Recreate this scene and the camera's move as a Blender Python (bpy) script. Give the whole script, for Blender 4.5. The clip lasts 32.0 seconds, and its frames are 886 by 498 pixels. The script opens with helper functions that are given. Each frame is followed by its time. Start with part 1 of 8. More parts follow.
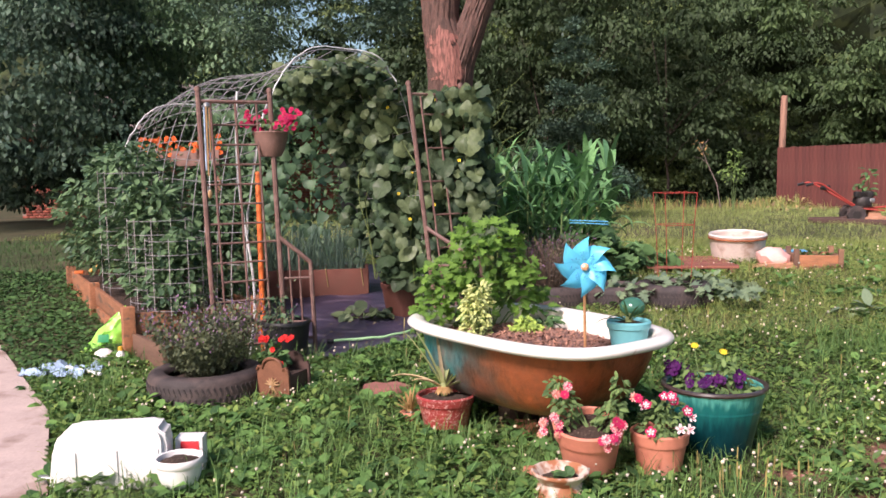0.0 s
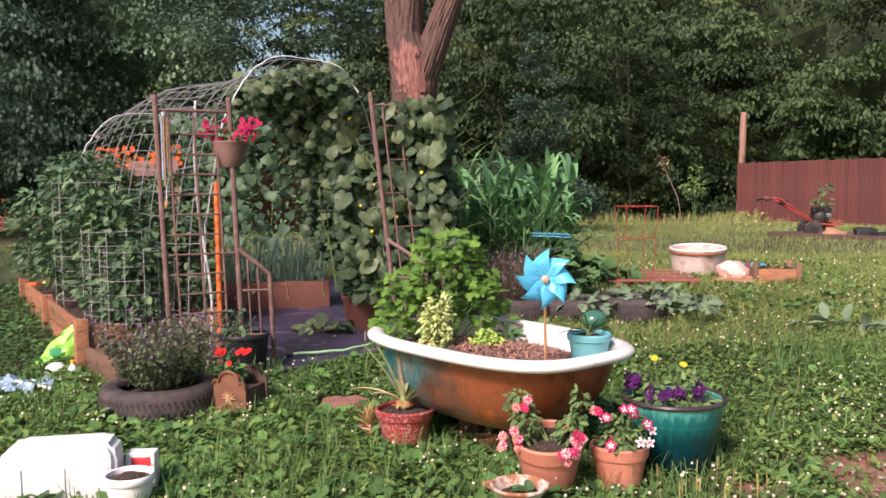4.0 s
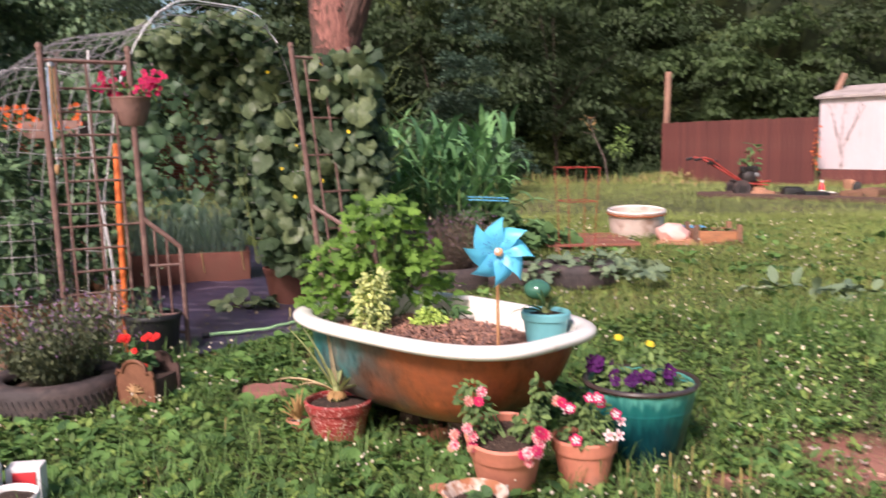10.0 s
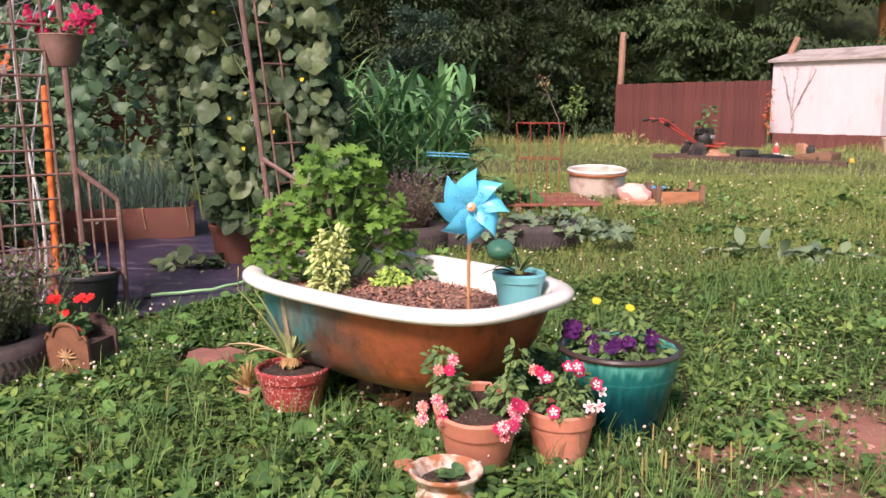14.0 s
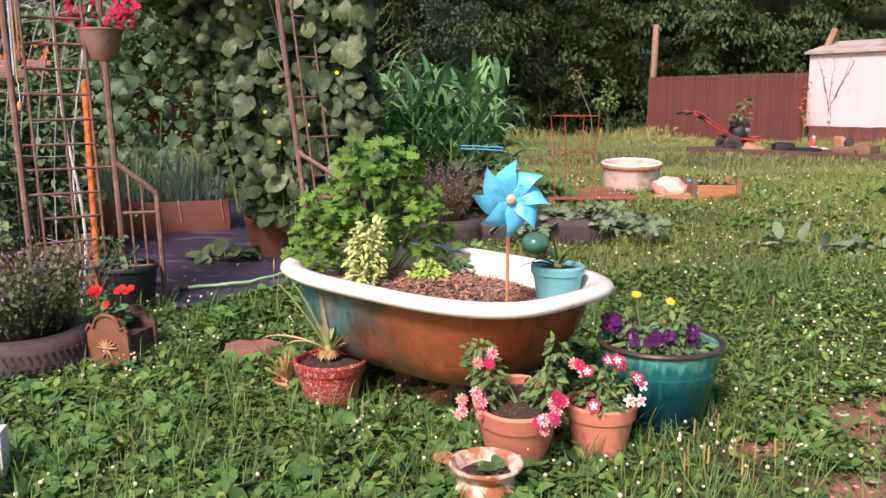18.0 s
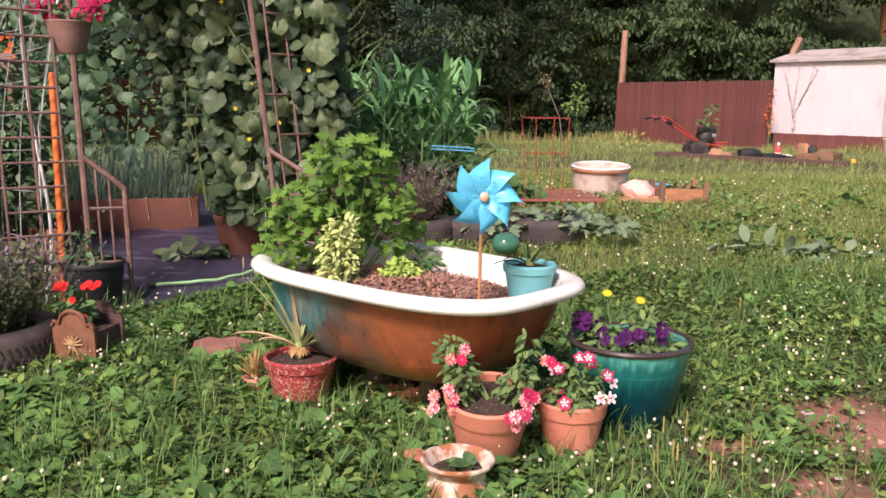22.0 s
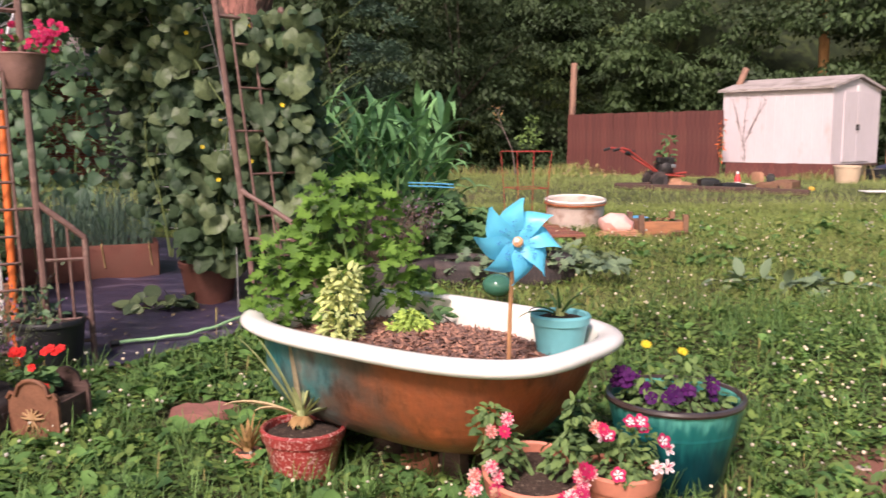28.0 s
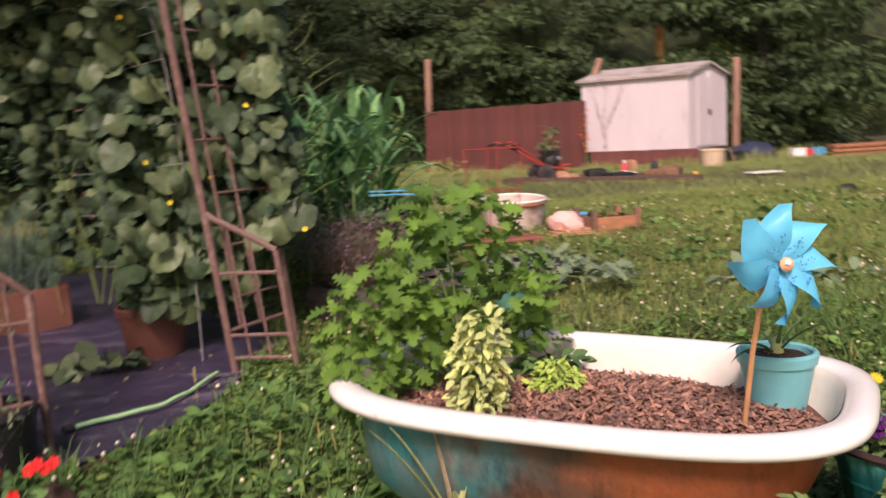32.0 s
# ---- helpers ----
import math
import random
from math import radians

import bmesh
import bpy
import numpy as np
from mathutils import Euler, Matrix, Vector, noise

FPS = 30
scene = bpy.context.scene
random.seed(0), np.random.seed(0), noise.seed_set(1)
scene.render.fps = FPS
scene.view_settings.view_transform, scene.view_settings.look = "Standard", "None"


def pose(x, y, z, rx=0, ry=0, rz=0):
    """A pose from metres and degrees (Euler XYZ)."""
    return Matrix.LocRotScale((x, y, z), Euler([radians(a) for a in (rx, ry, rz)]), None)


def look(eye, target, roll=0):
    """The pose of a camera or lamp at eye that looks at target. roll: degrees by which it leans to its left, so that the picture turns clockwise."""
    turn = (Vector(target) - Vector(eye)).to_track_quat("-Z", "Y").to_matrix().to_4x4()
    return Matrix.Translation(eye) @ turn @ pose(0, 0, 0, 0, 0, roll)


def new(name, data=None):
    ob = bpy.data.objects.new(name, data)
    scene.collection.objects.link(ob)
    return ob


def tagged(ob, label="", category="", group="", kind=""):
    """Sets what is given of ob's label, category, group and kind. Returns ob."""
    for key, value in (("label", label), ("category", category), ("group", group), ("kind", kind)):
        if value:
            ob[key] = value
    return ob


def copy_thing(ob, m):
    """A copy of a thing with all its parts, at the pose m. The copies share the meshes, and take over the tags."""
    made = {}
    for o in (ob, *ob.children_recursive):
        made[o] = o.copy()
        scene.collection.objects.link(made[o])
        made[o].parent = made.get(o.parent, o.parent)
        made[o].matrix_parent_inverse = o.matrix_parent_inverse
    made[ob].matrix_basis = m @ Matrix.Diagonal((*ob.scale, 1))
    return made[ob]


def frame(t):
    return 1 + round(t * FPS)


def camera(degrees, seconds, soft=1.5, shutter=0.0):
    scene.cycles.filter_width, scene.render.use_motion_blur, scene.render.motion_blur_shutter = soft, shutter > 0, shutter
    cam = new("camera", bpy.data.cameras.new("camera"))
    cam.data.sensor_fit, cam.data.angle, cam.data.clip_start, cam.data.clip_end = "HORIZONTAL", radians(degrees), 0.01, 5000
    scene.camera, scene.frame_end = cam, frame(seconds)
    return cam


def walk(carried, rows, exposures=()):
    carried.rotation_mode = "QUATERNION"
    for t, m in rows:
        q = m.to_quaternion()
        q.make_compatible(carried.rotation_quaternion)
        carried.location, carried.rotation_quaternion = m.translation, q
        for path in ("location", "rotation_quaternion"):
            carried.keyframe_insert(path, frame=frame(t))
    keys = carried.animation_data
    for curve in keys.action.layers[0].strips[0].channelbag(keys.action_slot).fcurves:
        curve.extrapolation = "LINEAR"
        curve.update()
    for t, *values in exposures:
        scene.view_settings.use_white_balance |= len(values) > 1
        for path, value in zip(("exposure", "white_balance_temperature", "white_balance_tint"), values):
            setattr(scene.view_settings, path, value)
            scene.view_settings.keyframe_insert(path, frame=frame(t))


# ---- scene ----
cam = camera(53.9, 32.0, soft=1.5, shutter=0.9)
PATH = [
    (0, (0.53, -0.856, 1.429), (0.064, 1.081, 1.246), -1.0),
    (0.5, (0.547, -0.826, 1.42), (0.091, 1.115, 1.264), -1.3),
    (1, (0.549, -0.823, 1.432), (0.125, 1.127, 1.295), -1.5),
    (1.5, (0.542, -0.84, 1.435), (0.096, 1.106, 1.313), -1.4),
    (2, (0.54, -0.836, 1.426), (0.069, 1.104, 1.305), -1.0),
    (2.5, (0.545, -0.832, 1.427), (0.087, 1.111, 1.298), -0.7),
    (3, (0.545, -0.831, 1.42), (0.12, 1.118, 1.275), -0.6),
    (3.5, (0.543, -0.839, 1.417), (0.143, 1.114, 1.256), -0.3),
    (5.5, (0.545, -0.563, 1.407), (0.223, 1.408, 1.294), -2.3),
    (6, (0.544, -0.529, 1.398), (0.276, 1.449, 1.26), -1.4),
    (6.5, (0.534, -0.534, 1.389), (0.295, 1.445, 1.226), -0.3),
    (7, (0.517, -0.541, 1.389), (0.297, 1.439, 1.219), -0.3),
    (7.5, (0.454, -0.507, 1.411), (0.288, 1.478, 1.23), -0.6),
    (8, (0.392, -0.467, 1.419), (0.274, 1.519, 1.214), -0.8),
    (8.5, (0.342, -0.447, 1.407), (0.246, 1.539, 1.189), -0.6),
    (9, (0.302, -0.436, 1.385), (0.208, 1.548, 1.15), -0.5),
    (9.5, (0.313, -0.396, 1.393), (0.179, 1.582, 1.13), -0.5),
    (10, (0.377, -0.272, 1.405), (0.164, 1.702, 1.163), -0.9),
    (10.5, (0.397, -0.227, 1.401), (0.047, 1.732, 1.2), -1.2),
    (11, (0.428, -0.157, 1.393), (0.026, 1.794, 1.213), -0.8),
    (11.5, (0.438, -0.09, 1.359), (0.137, 1.873, 1.125), -0.2),
    (12, (0.413, -0.052, 1.368), (0.242, 1.917, 1.063), -0.8),
    (12.5, (0.386, -0.027, 1.359), (0.225, 1.938, 1.019), -0.6),
    (13, (0.373, -0.002, 1.358), (0.211, 1.961, 1.009), -0.6),
    (13.5, (0.332, 0.011, 1.354), (0.184, 1.977, 1.014), -0.4),
    (14, (0.273, 0.043, 1.34), (0.178, 2.013, 1.009), 0.1),
    (14.5, (0.226, 0.054, 1.344), (0.142, 2.026, 1.023), 1.1),
    (16.5, (0.255, 0.092, 1.338), (0.136, 2.062, 1.017), -3.4),
    (17, (0.244, 0.068, 1.337), (0.09, 2.036, 1.017), -2.3),
    (17.5, (0.236, 0.061, 1.323), (0.063, 2.025, 0.985), -0.5),
    (18, (0.236, 0.053, 1.331), (0.074, 2.016, 0.987), -0.1),
    (18.5, (0.242, 0.059, 1.332), (0.109, 2.026, 0.995), -0.6),
    (19, (0.234, 0.062, 1.333), (0.107, 2.029, 0.997), -0.5),
    (19.5, (0.234, 0.067, 1.322), (0.096, 2.032, 0.976), -0.9),
    (20, (0.226, 0.07, 1.315), (0.089, 2.035, 0.964), -0.6),
    (20.5, (0.237, 0.077, 1.314), (0.129, 2.045, 0.971), -0.3),
    (21, (0.245, 0.063, 1.316), (0.174, 2.035, 0.989), -0.3),
    (21.5, (0.23, 0.051, 1.315), (0.161, 2.024, 0.993), 0.3),
    (22, (0.218, 0.047, 1.309), (0.129, 2.016, 0.972), 0.8),
    (22.5, (0.221, 0.066, 1.303), (0.142, 2.033, 0.948), 0.7),
    (23, (0.201, 0.131, 1.299), (0.149, 2.098, 0.942), -0.4),
    (23.5, (0.166, 0.262, 1.318), (0.09, 2.232, 0.98), -3.0),
    (24, (0.141, 0.357, 1.316), (0.045, 2.333, 1.02), -3.6),
    (24.5, (0.105, 0.415, 1.296), (0.025, 2.398, 1.044), -2.3),
    (25, (0.083, 0.427, 1.302), (0.006, 2.41, 1.053), -1.7),
    (25.5, (0.077, 0.423, 1.292), (-0.009, 2.403, 1.019), -1.8),
    (27.5, (-0.071, 0.447, 1.296), (-0.085, 2.43, 1.039), -0.4),
    (28, (-0.076, 0.442, 1.306), (-0.039, 2.424, 1.046), -0.1),
    (28.5, (-0.095, 0.431, 1.288), (0.061, 2.406, 1.017), 0.8),
    (29, (-0.136, 0.477, 1.243), (0.191, 2.418, 0.888), 2.2),
    (29.5, (-0.188, 0.654, 1.24), (0.18, 2.589, 0.894), 0.3),
    (30, (-0.269, 0.826, 1.21), (0.095, 2.77, 0.911), -0.2),
    (30.5, (-0.489, 0.975, 1.216), (-0.105, 2.916, 0.921), 0.2),
    (31, (-0.771, 1.066, 1.264), (-0.382, 3.012, 1.018), 1.1),
    (31.5, (-0.914, 1.257, 1.255), (-0.597, 3.215, 1.001), -0.2),
    (32, (-1.017, 1.444, 1.312), (-0.593, 3.38, 1.045), -2.9),
]
walk(cam, [(t, look(eye, target, roll)) for t, eye, target, roll in PATH],
     exposures=[(0, 0.66, 6250, 10), (6, 0.64, 6350, 11), (13, 0.62, 6400, 11), (25, 0.60, 6500, 10), (28, 0.55, 6550, 10), (29.5, 0.35, 6650, 12), (32, 0.26, 6850, 15)])

SKY_STRENGTH, SUN_STRENGTH = 0.088, 4.5


# ---- light: low evening daylight from behind the viewer ----
world = bpy.data.worlds.new("evening_sky")
scene.world = world
world.use_nodes = True
wn = world.node_tree
sky = wn.nodes.new("ShaderNodeTexSky")
sky.sky_type = "NISHITA"
sky.sun_disc = False
sky.sun_elevation = radians(24)
sky.sun_rotation = radians(200)
sky.dust_density = 2.0
wn.nodes["Background"].inputs["Strength"].default_value = SKY_STRENGTH
wn.links.new(sky.outputs[0], wn.nodes["Background"].inputs["Color"])
sun_data = bpy.data.lights.new("sun", "SUN")
sun_data.energy, sun_data.angle, sun_data.color = SUN_STRENGTH, radians(14), (1.0, 0.81, 0.785)
sun = new("sun", sun_data)
sun.matrix_world = look((-4.5, -8, 13), (0, 4, 0))


# ---- materials ----
def mat(name, color, rough=0.8, var=0.25, scale=6.0, bump=0.0, bscale=40.0, metal=0.0, stain=None, stain_scale=2.0,
        stain_at=0.55, island=0.0, thin=0.0, spec=0.4, coat=0.0, obrand=0.0, stretch=None):
    """A surface with grain and stains at real size; island or obrand: how far pieces differ from one another."""
    m = bpy.data.materials.new(name)
    m.use_nodes = True
    nt = m.node_tree
    n, l = nt.nodes, nt.links
    b = n["Principled BSDF"]
    b.inputs["Roughness"].default_value = rough
    b.inputs["Metallic"].default_value = metal
    b.inputs["Specular IOR Level"].default_value = spec
    b.inputs["Coat Weight"].default_value = coat
    co = n.new("ShaderNodeTexCoord").outputs["Object"]
    if stretch:
        mp = n.new("ShaderNodeMapping")
        mp.inputs["Scale"].default_value = stretch
        l.new(co, mp.inputs["Vector"])
        co = mp.outputs[0]

    def noise_tex(s, detail=5.0):
        t = n.new("ShaderNodeTexNoise")
        t.inputs["Scale"].default_value = s
        t.inputs["Detail"].default_value = detail
        l.new(co, t.inputs["Vector"])
        return t.outputs["Fac"]

    def ramp(src, p0, c0, p1, c1):
        r = n.new("ShaderNodeValToRGB")
        e = r.color_ramp.elements
        e[0].position, e[0].color, e[1].position, e[1].color = p0, (*c0, 1), p1, (*c1, 1)
        l.new(src, r.inputs["Fac"])
        return r.outputs["Color"]

    def mix(fac, a, c, kind="MIX"):
        x = n.new("ShaderNodeMix")
        x.data_type, x.blend_type = "RGBA", kind
        for sock, v in ((x.inputs["Factor"], fac), (x.inputs["A"], a), (x.inputs["B"], c)):
            if isinstance(v, (int, float)):
                sock.default_value = v
            elif isinstance(v, tuple):
                sock.default_value = (*v, 1)
            else:
                l.new(v, sock)
        return x.outputs["Result"]

    lo = tuple(c * (1 - var) for c in color)
    hi = tuple(min(1.0, c * (1 + var)) for c in color)
    out = ramp(noise_tex(scale), 0.3, lo, 0.7, hi)
    out = mix(0.35, out, ramp(noise_tex(scale * 9, 3.0), 0.3, lo, 0.7, hi))
    if stain:
        k = ramp(noise_tex(stain_scale, 8.0), stain_at - 0.06, (0, 0, 0), stain_at + 0.06, (1, 1, 1))
        out = mix(k, out, stain)
    if island or obrand:
        if island:
            rnd = n.new("ShaderNodeNewGeometry").outputs["Random Per Island"]
        else:
            rnd = n.new("ShaderNodeObjectInfo").outputs["Random"]
        amt = island or obrand
        out = mix(1.0, out, ramp(rnd, 0.0, (1 - amt, 1 - amt * 0.9, 1 - amt * 0.8), 1.0, (1 + amt * 0.85, 1 + amt * 0.65, 1 + amt * 0.25)), "MULTIPLY")
    l.new(out, b.inputs["Base Color"])
    if bump:
        bn = n.new("ShaderNodeBump")
        bn.inputs["Strength"].default_value = bump
        bn.inputs["Distance"].default_value = 0.01
        l.new(noise_tex(bscale, 6.0), bn.inputs["Height"])
        l.new(bn.outputs[0], b.inputs["Normal"])
    if thin:
        tr = n.new("ShaderNodeBsdfTranslucent")
        l.new(out, tr.inputs["Color"])
        ms = n.new("ShaderNodeMixShader")
        ms.inputs[0].default_value = thin
        l.new(b.outputs[0], ms.inputs[1])
        l.new(tr.outputs[0], ms.inputs[2])
        l.new(ms.outputs[0], n["Material Output"].inputs[0])
    return m


M = {}


def leafmat(key, color, var=0.3, rough=0.65, island=0.35, obrand=0.0, thin=0.16, scale=30):
    M[key] = mat(key, color, rough, var, scale, island=0.0 if obrand else island, obrand=obrand, thin=thin, spec=0.25)


leafmat("clover_leaf", (0.122, 0.212, 0.062), island=0.55, scale=1.1, var=0.4, thin=0.3)
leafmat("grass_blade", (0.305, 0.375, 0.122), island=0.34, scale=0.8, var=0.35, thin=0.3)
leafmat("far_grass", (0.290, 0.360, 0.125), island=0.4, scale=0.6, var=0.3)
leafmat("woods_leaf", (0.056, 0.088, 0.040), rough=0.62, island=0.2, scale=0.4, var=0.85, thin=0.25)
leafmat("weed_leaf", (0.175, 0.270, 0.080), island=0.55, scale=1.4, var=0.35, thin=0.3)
leafmat("woods_sunlit", (0.125, 0.172, 0.064), rough=0.62, island=0.22, scale=0.45, var=0.7, thin=0.25)
leafmat("maple_leaf", (0.066, 0.106, 0.043), rough=0.6, island=0.22, scale=0.5, var=0.7, thin=0.25)
leafmat("bough_leaf", (0.088, 0.145, 0.105), rough=0.52, island=0.3, scale=0.7, var=0.7, thin=0.25)
leafmat("blue_bough", (0.155, 0.245, 0.150), rough=0.52, island=0.3, scale=0.5, var=0.7, thin=0.25)
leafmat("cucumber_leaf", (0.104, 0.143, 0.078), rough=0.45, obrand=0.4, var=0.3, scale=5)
leafmat("cucumber_shaded", (0.050, 0.086, 0.047), island=0.5)
leafmat("corn_leaf", (0.140, 0.295, 0.130), rough=0.38, obrand=0.5)
leafmat("geranium_leaf", (0.130, 0.250, 0.048), obrand=0.45, thin=0.32)
leafmat("variegated_leaf", (0.50, 0.56, 0.23), obrand=0.35, var=0.45, scale=4)
leafmat("lime_leaf", (0.36, 0.50, 0.11), obrand=0.3)
leafmat("lavender_leaf", (0.115, 0.140, 0.085), island=0.5)
leafmat("lavender_bloom", (0.240, 0.150, 0.270), island=0.4)
leafmat("yucca_leaf", (0.36, 0.41, 0.20), obrand=0.4, var=0.3)
leafmat("straw_leaf", (0.56, 0.44, 0.28), obrand=0.3, var=0.4)
leafmat("dry_leaf", (0.38, 0.24, 0.11), island=0.3)
leafmat("tomato_leaf", (0.098, 0.172, 0.092), rough=0.5, island=0.55)
leafmat("tomato_obj", (0.085, 0.155, 0.090), rough=0.48, obrand=0.5)
leafmat("onion_leaf", (0.115, 0.182, 0.145), island=0.4)
leafmat("squash_leaf", (0.090, 0.175, 0.068), obrand=0.45)
leafmat("petunia_leaf", (0.125, 0.200, 0.075), obrand=0.45)
leafmat("pale_weed", (0.24, 0.32, 0.20), island=0.35)
leafmat("dry_lavender", (0.17, 0.13, 0.11), island=0.4)
leafmat("pale_melon", (0.170, 0.240, 0.150), obrand=0.4)
leafmat("magenta_petal", (0.52, 0.025, 0.12), obrand=0.3, thin=0.2)
M["pink_petal"] = mat("pink_petal", (0.70, 0.055, 0.15), 0.55, 0.3, 3, stain=(0.84, 0.62, 0.62), stain_scale=3.2, stain_at=0.52, obrand=0.2, thin=0.2)
leafmat("white_petal", (0.82, 0.72, 0.74), obrand=0.1, thin=0.2)
leafmat("purple_petal", (0.058, 0.006, 0.088), obrand=0.4, thin=0.1)
leafmat("yellow_petal", (0.85, 0.62, 0.04), obrand=0.2, thin=0.15)
leafmat("red_petal", (0.75, 0.035, 0.035), obrand=0.2, thin=0.15)
leafmat("orange_petal", (0.62, 0.14, 0.04), obrand=0.3, thin=0.15)
leafmat("clover_bloom", (0.70, 0.62, 0.52), island=0.4, thin=0.1)
leafmat("straw_piece", (0.33, 0.25, 0.13), obrand=0.4)
leafmat("weed_piece", (0.130, 0.210, 0.062), obrand=0.4)
leafmat("tuft_blade", (0.115, 0.210, 0.066), island=0.38, scale=1.2, var=0.3)
leafmat("straw", (0.36, 0.27, 0.13), island=0.4)
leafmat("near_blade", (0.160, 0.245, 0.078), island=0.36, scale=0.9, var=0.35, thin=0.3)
leafmat("plantain_leaf", (0.108, 0.220, 0.070), island=0.60, scale=1.5, var=0.35, thin=0.25)
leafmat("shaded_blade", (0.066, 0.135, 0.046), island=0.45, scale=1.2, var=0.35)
M["salmon_petal"] = mat("salmon_petal", (0.72, 0.19, 0.17), 0.55, 0.3, 3, stain=(0.80, 0.58, 0.50), stain_scale=3.5, stain_at=0.54, obrand=0.2, thin=0.2)
leafmat("faded_petal", (0.50, 0.26, 0.20), obrand=0.35, thin=0.2, var=0.3)

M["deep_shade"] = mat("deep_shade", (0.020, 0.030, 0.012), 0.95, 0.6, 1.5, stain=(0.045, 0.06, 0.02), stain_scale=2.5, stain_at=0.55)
M["soil"] = mat("soil", (0.046, 0.029, 0.021), 0.95, 0.6, 25, bump=1.0, bscale=90, stain=(0.15, 0.11, 0.085), stain_scale=70, stain_at=0.64)
M["gravel"] = mat("gravel", (0.42, 0.26, 0.22), 0.9, 0.3, 30, island=0.5)
M["mulch"] = mat("mulch", (0.12, 0.055, 0.040), 0.9, 0.45, 30, bump=0.6, bscale=80)
M["mulch_chip"] = mat("mulch_chip", (0.280, 0.155, 0.128), 0.85, 0.5, 40, island=0.6)
M["enamel"] = mat("enamel", (0.82, 0.79, 0.76), 0.22, 0.06, 3, stain=(0.42, 0.24, 0.13), stain_scale=9, stain_at=0.70, coat=0.3)
M["enamel_in"] = mat("enamel_in", (0.72, 0.67, 0.60), 0.35, 0.12, 3, stain=(0.42, 0.27, 0.17), stain_scale=4, stain_at=0.66)
M["terracotta"] = mat("terracotta", (0.54, 0.205, 0.135), 0.62, 0.16, 5, bump=0.1, stain=(0.58, 0.30, 0.22), stain_scale=4, stain_at=0.64)
M["brown_pot"] = mat("brown_pot", (0.125, 0.048, 0.036), 0.6, 0.2, 5, bump=0.1)
M["red_glaze"] = mat("red_glaze", (0.29, 0.040, 0.038), 0.3, 0.3, 12, stain=(0.62, 0.40, 0.37), stain_scale=100, stain_at=0.60, coat=0.4)
M["blue_plastic"] = mat("blue_plastic", (0.16, 0.43, 0.47), 0.4, 0.1, 4)
M["dark_rim"] = mat("dark_rim", (0.05, 0.035, 0.032), 0.3, 0.3, 8, coat=0.4)
M["rusty_white"] = mat("rusty_white", (0.62, 0.52, 0.44), 0.6, 0.2, 8, bump=0.3, stain=(0.31, 0.12, 0.055), stain_scale=13, stain_at=0.49)
M["basket"] = mat("basket", (0.21, 0.12, 0.10), 0.7, 0.2, 12, bump=0.3)
M["brown_metal"] = mat("brown_metal", (0.160, 0.092, 0.080), 0.6, 0.25, 14, bump=0.2, stain=(0.23, 0.145, 0.125), stain_scale=20, stain_at=0.6)
M["rust"] = mat("rust", (0.26, 0.085, 0.035), 0.8, 0.4, 14, bump=0.3)
M["wire"] = mat("wire", (0.36, 0.34, 0.36), 0.5, 0.25, 20, metal=0.5)
M["white_tube"] = mat("white_tube", (0.75, 0.75, 0.78), 0.4, 0.1, 9)
M["orange_paint"] = mat("orange_paint", (0.70, 0.16, 0.04), 0.45, 0.15, 9)
M["blue_wing"] = mat("blue_wing", (0.15, 0.63, 0.95), 0.35, 0.14, 4, thin=0.3, obrand=0.15)
M["blue_print"] = mat("blue_print", (0.05, 0.22, 0.55), 0.4, 0.1, 6)
M["hub_orange"] = mat("hub_orange", (0.82, 0.42, 0.22), 0.4, 0.1, 9)
M["bamboo"] = mat("bamboo", (0.52, 0.27, 0.13), 0.55, 0.2, 14)
M["rubber"] = mat("rubber", (0.046, 0.037, 0.038), 0.75, 0.4, 10, bump=0.3, stain=(0.085, 0.062, 0.058), stain_scale=5, stain_at=0.55)
M["plank"] = mat("plank", (0.30, 0.135, 0.075), 0.8, 0.3, 5, bump=0.5, bscale=30, obrand=0.3, stain=(0.13, 0.085, 0.06), stain_scale=3, stain_at=0.6, stretch=(1, 6, 6))
M["old_plank"] = mat("old_plank", (0.20, 0.11, 0.075), 0.85, 0.3, 5, bump=0.5, bscale=30, obrand=0.3, stretch=(1, 6, 6))
M["terra_box"] = mat("terra_box", (0.170, 0.062, 0.045), 0.75, 0.25, 5, bump=0.2, stain=(0.17, 0.07, 0.05), stain_scale=3, stain_at=0.56)
M["fence_board"] = mat("fence_board", (0.128, 0.043, 0.039), 0.85, 0.25, 3, bump=0.4, obrand=0.15, stretch=(4, 4, 0.8), stain=(0.165, 0.066, 0.056), stain_scale=2.5, stain_at=0.6)
M["post_wood"] = mat("post_wood", (0.31, 0.175, 0.125), 0.8, 0.3, 6, bump=0.4, stretch=(5, 5, 0.6), stain=(0.17, 0.10, 0.075), stain_scale=3, stain_at=0.56)
M["shed_wall"] = mat("shed_wall", (0.64, 0.565, 0.60), 0.55, 0.07, 2, stain=(0.53, 0.45, 0.45), stain_scale=3, stain_at=0.66, stretch=(1, 1, 0.4))
M["shed_roof"] = mat("shed_roof", (0.42, 0.36, 0.35), 0.7, 0.15, 5, stain=(0.27, 0.23, 0.21), stain_scale=2)
M["dead_vine"] = mat("dead_vine", (0.20, 0.155, 0.14), 0.9, 0.3, 12)
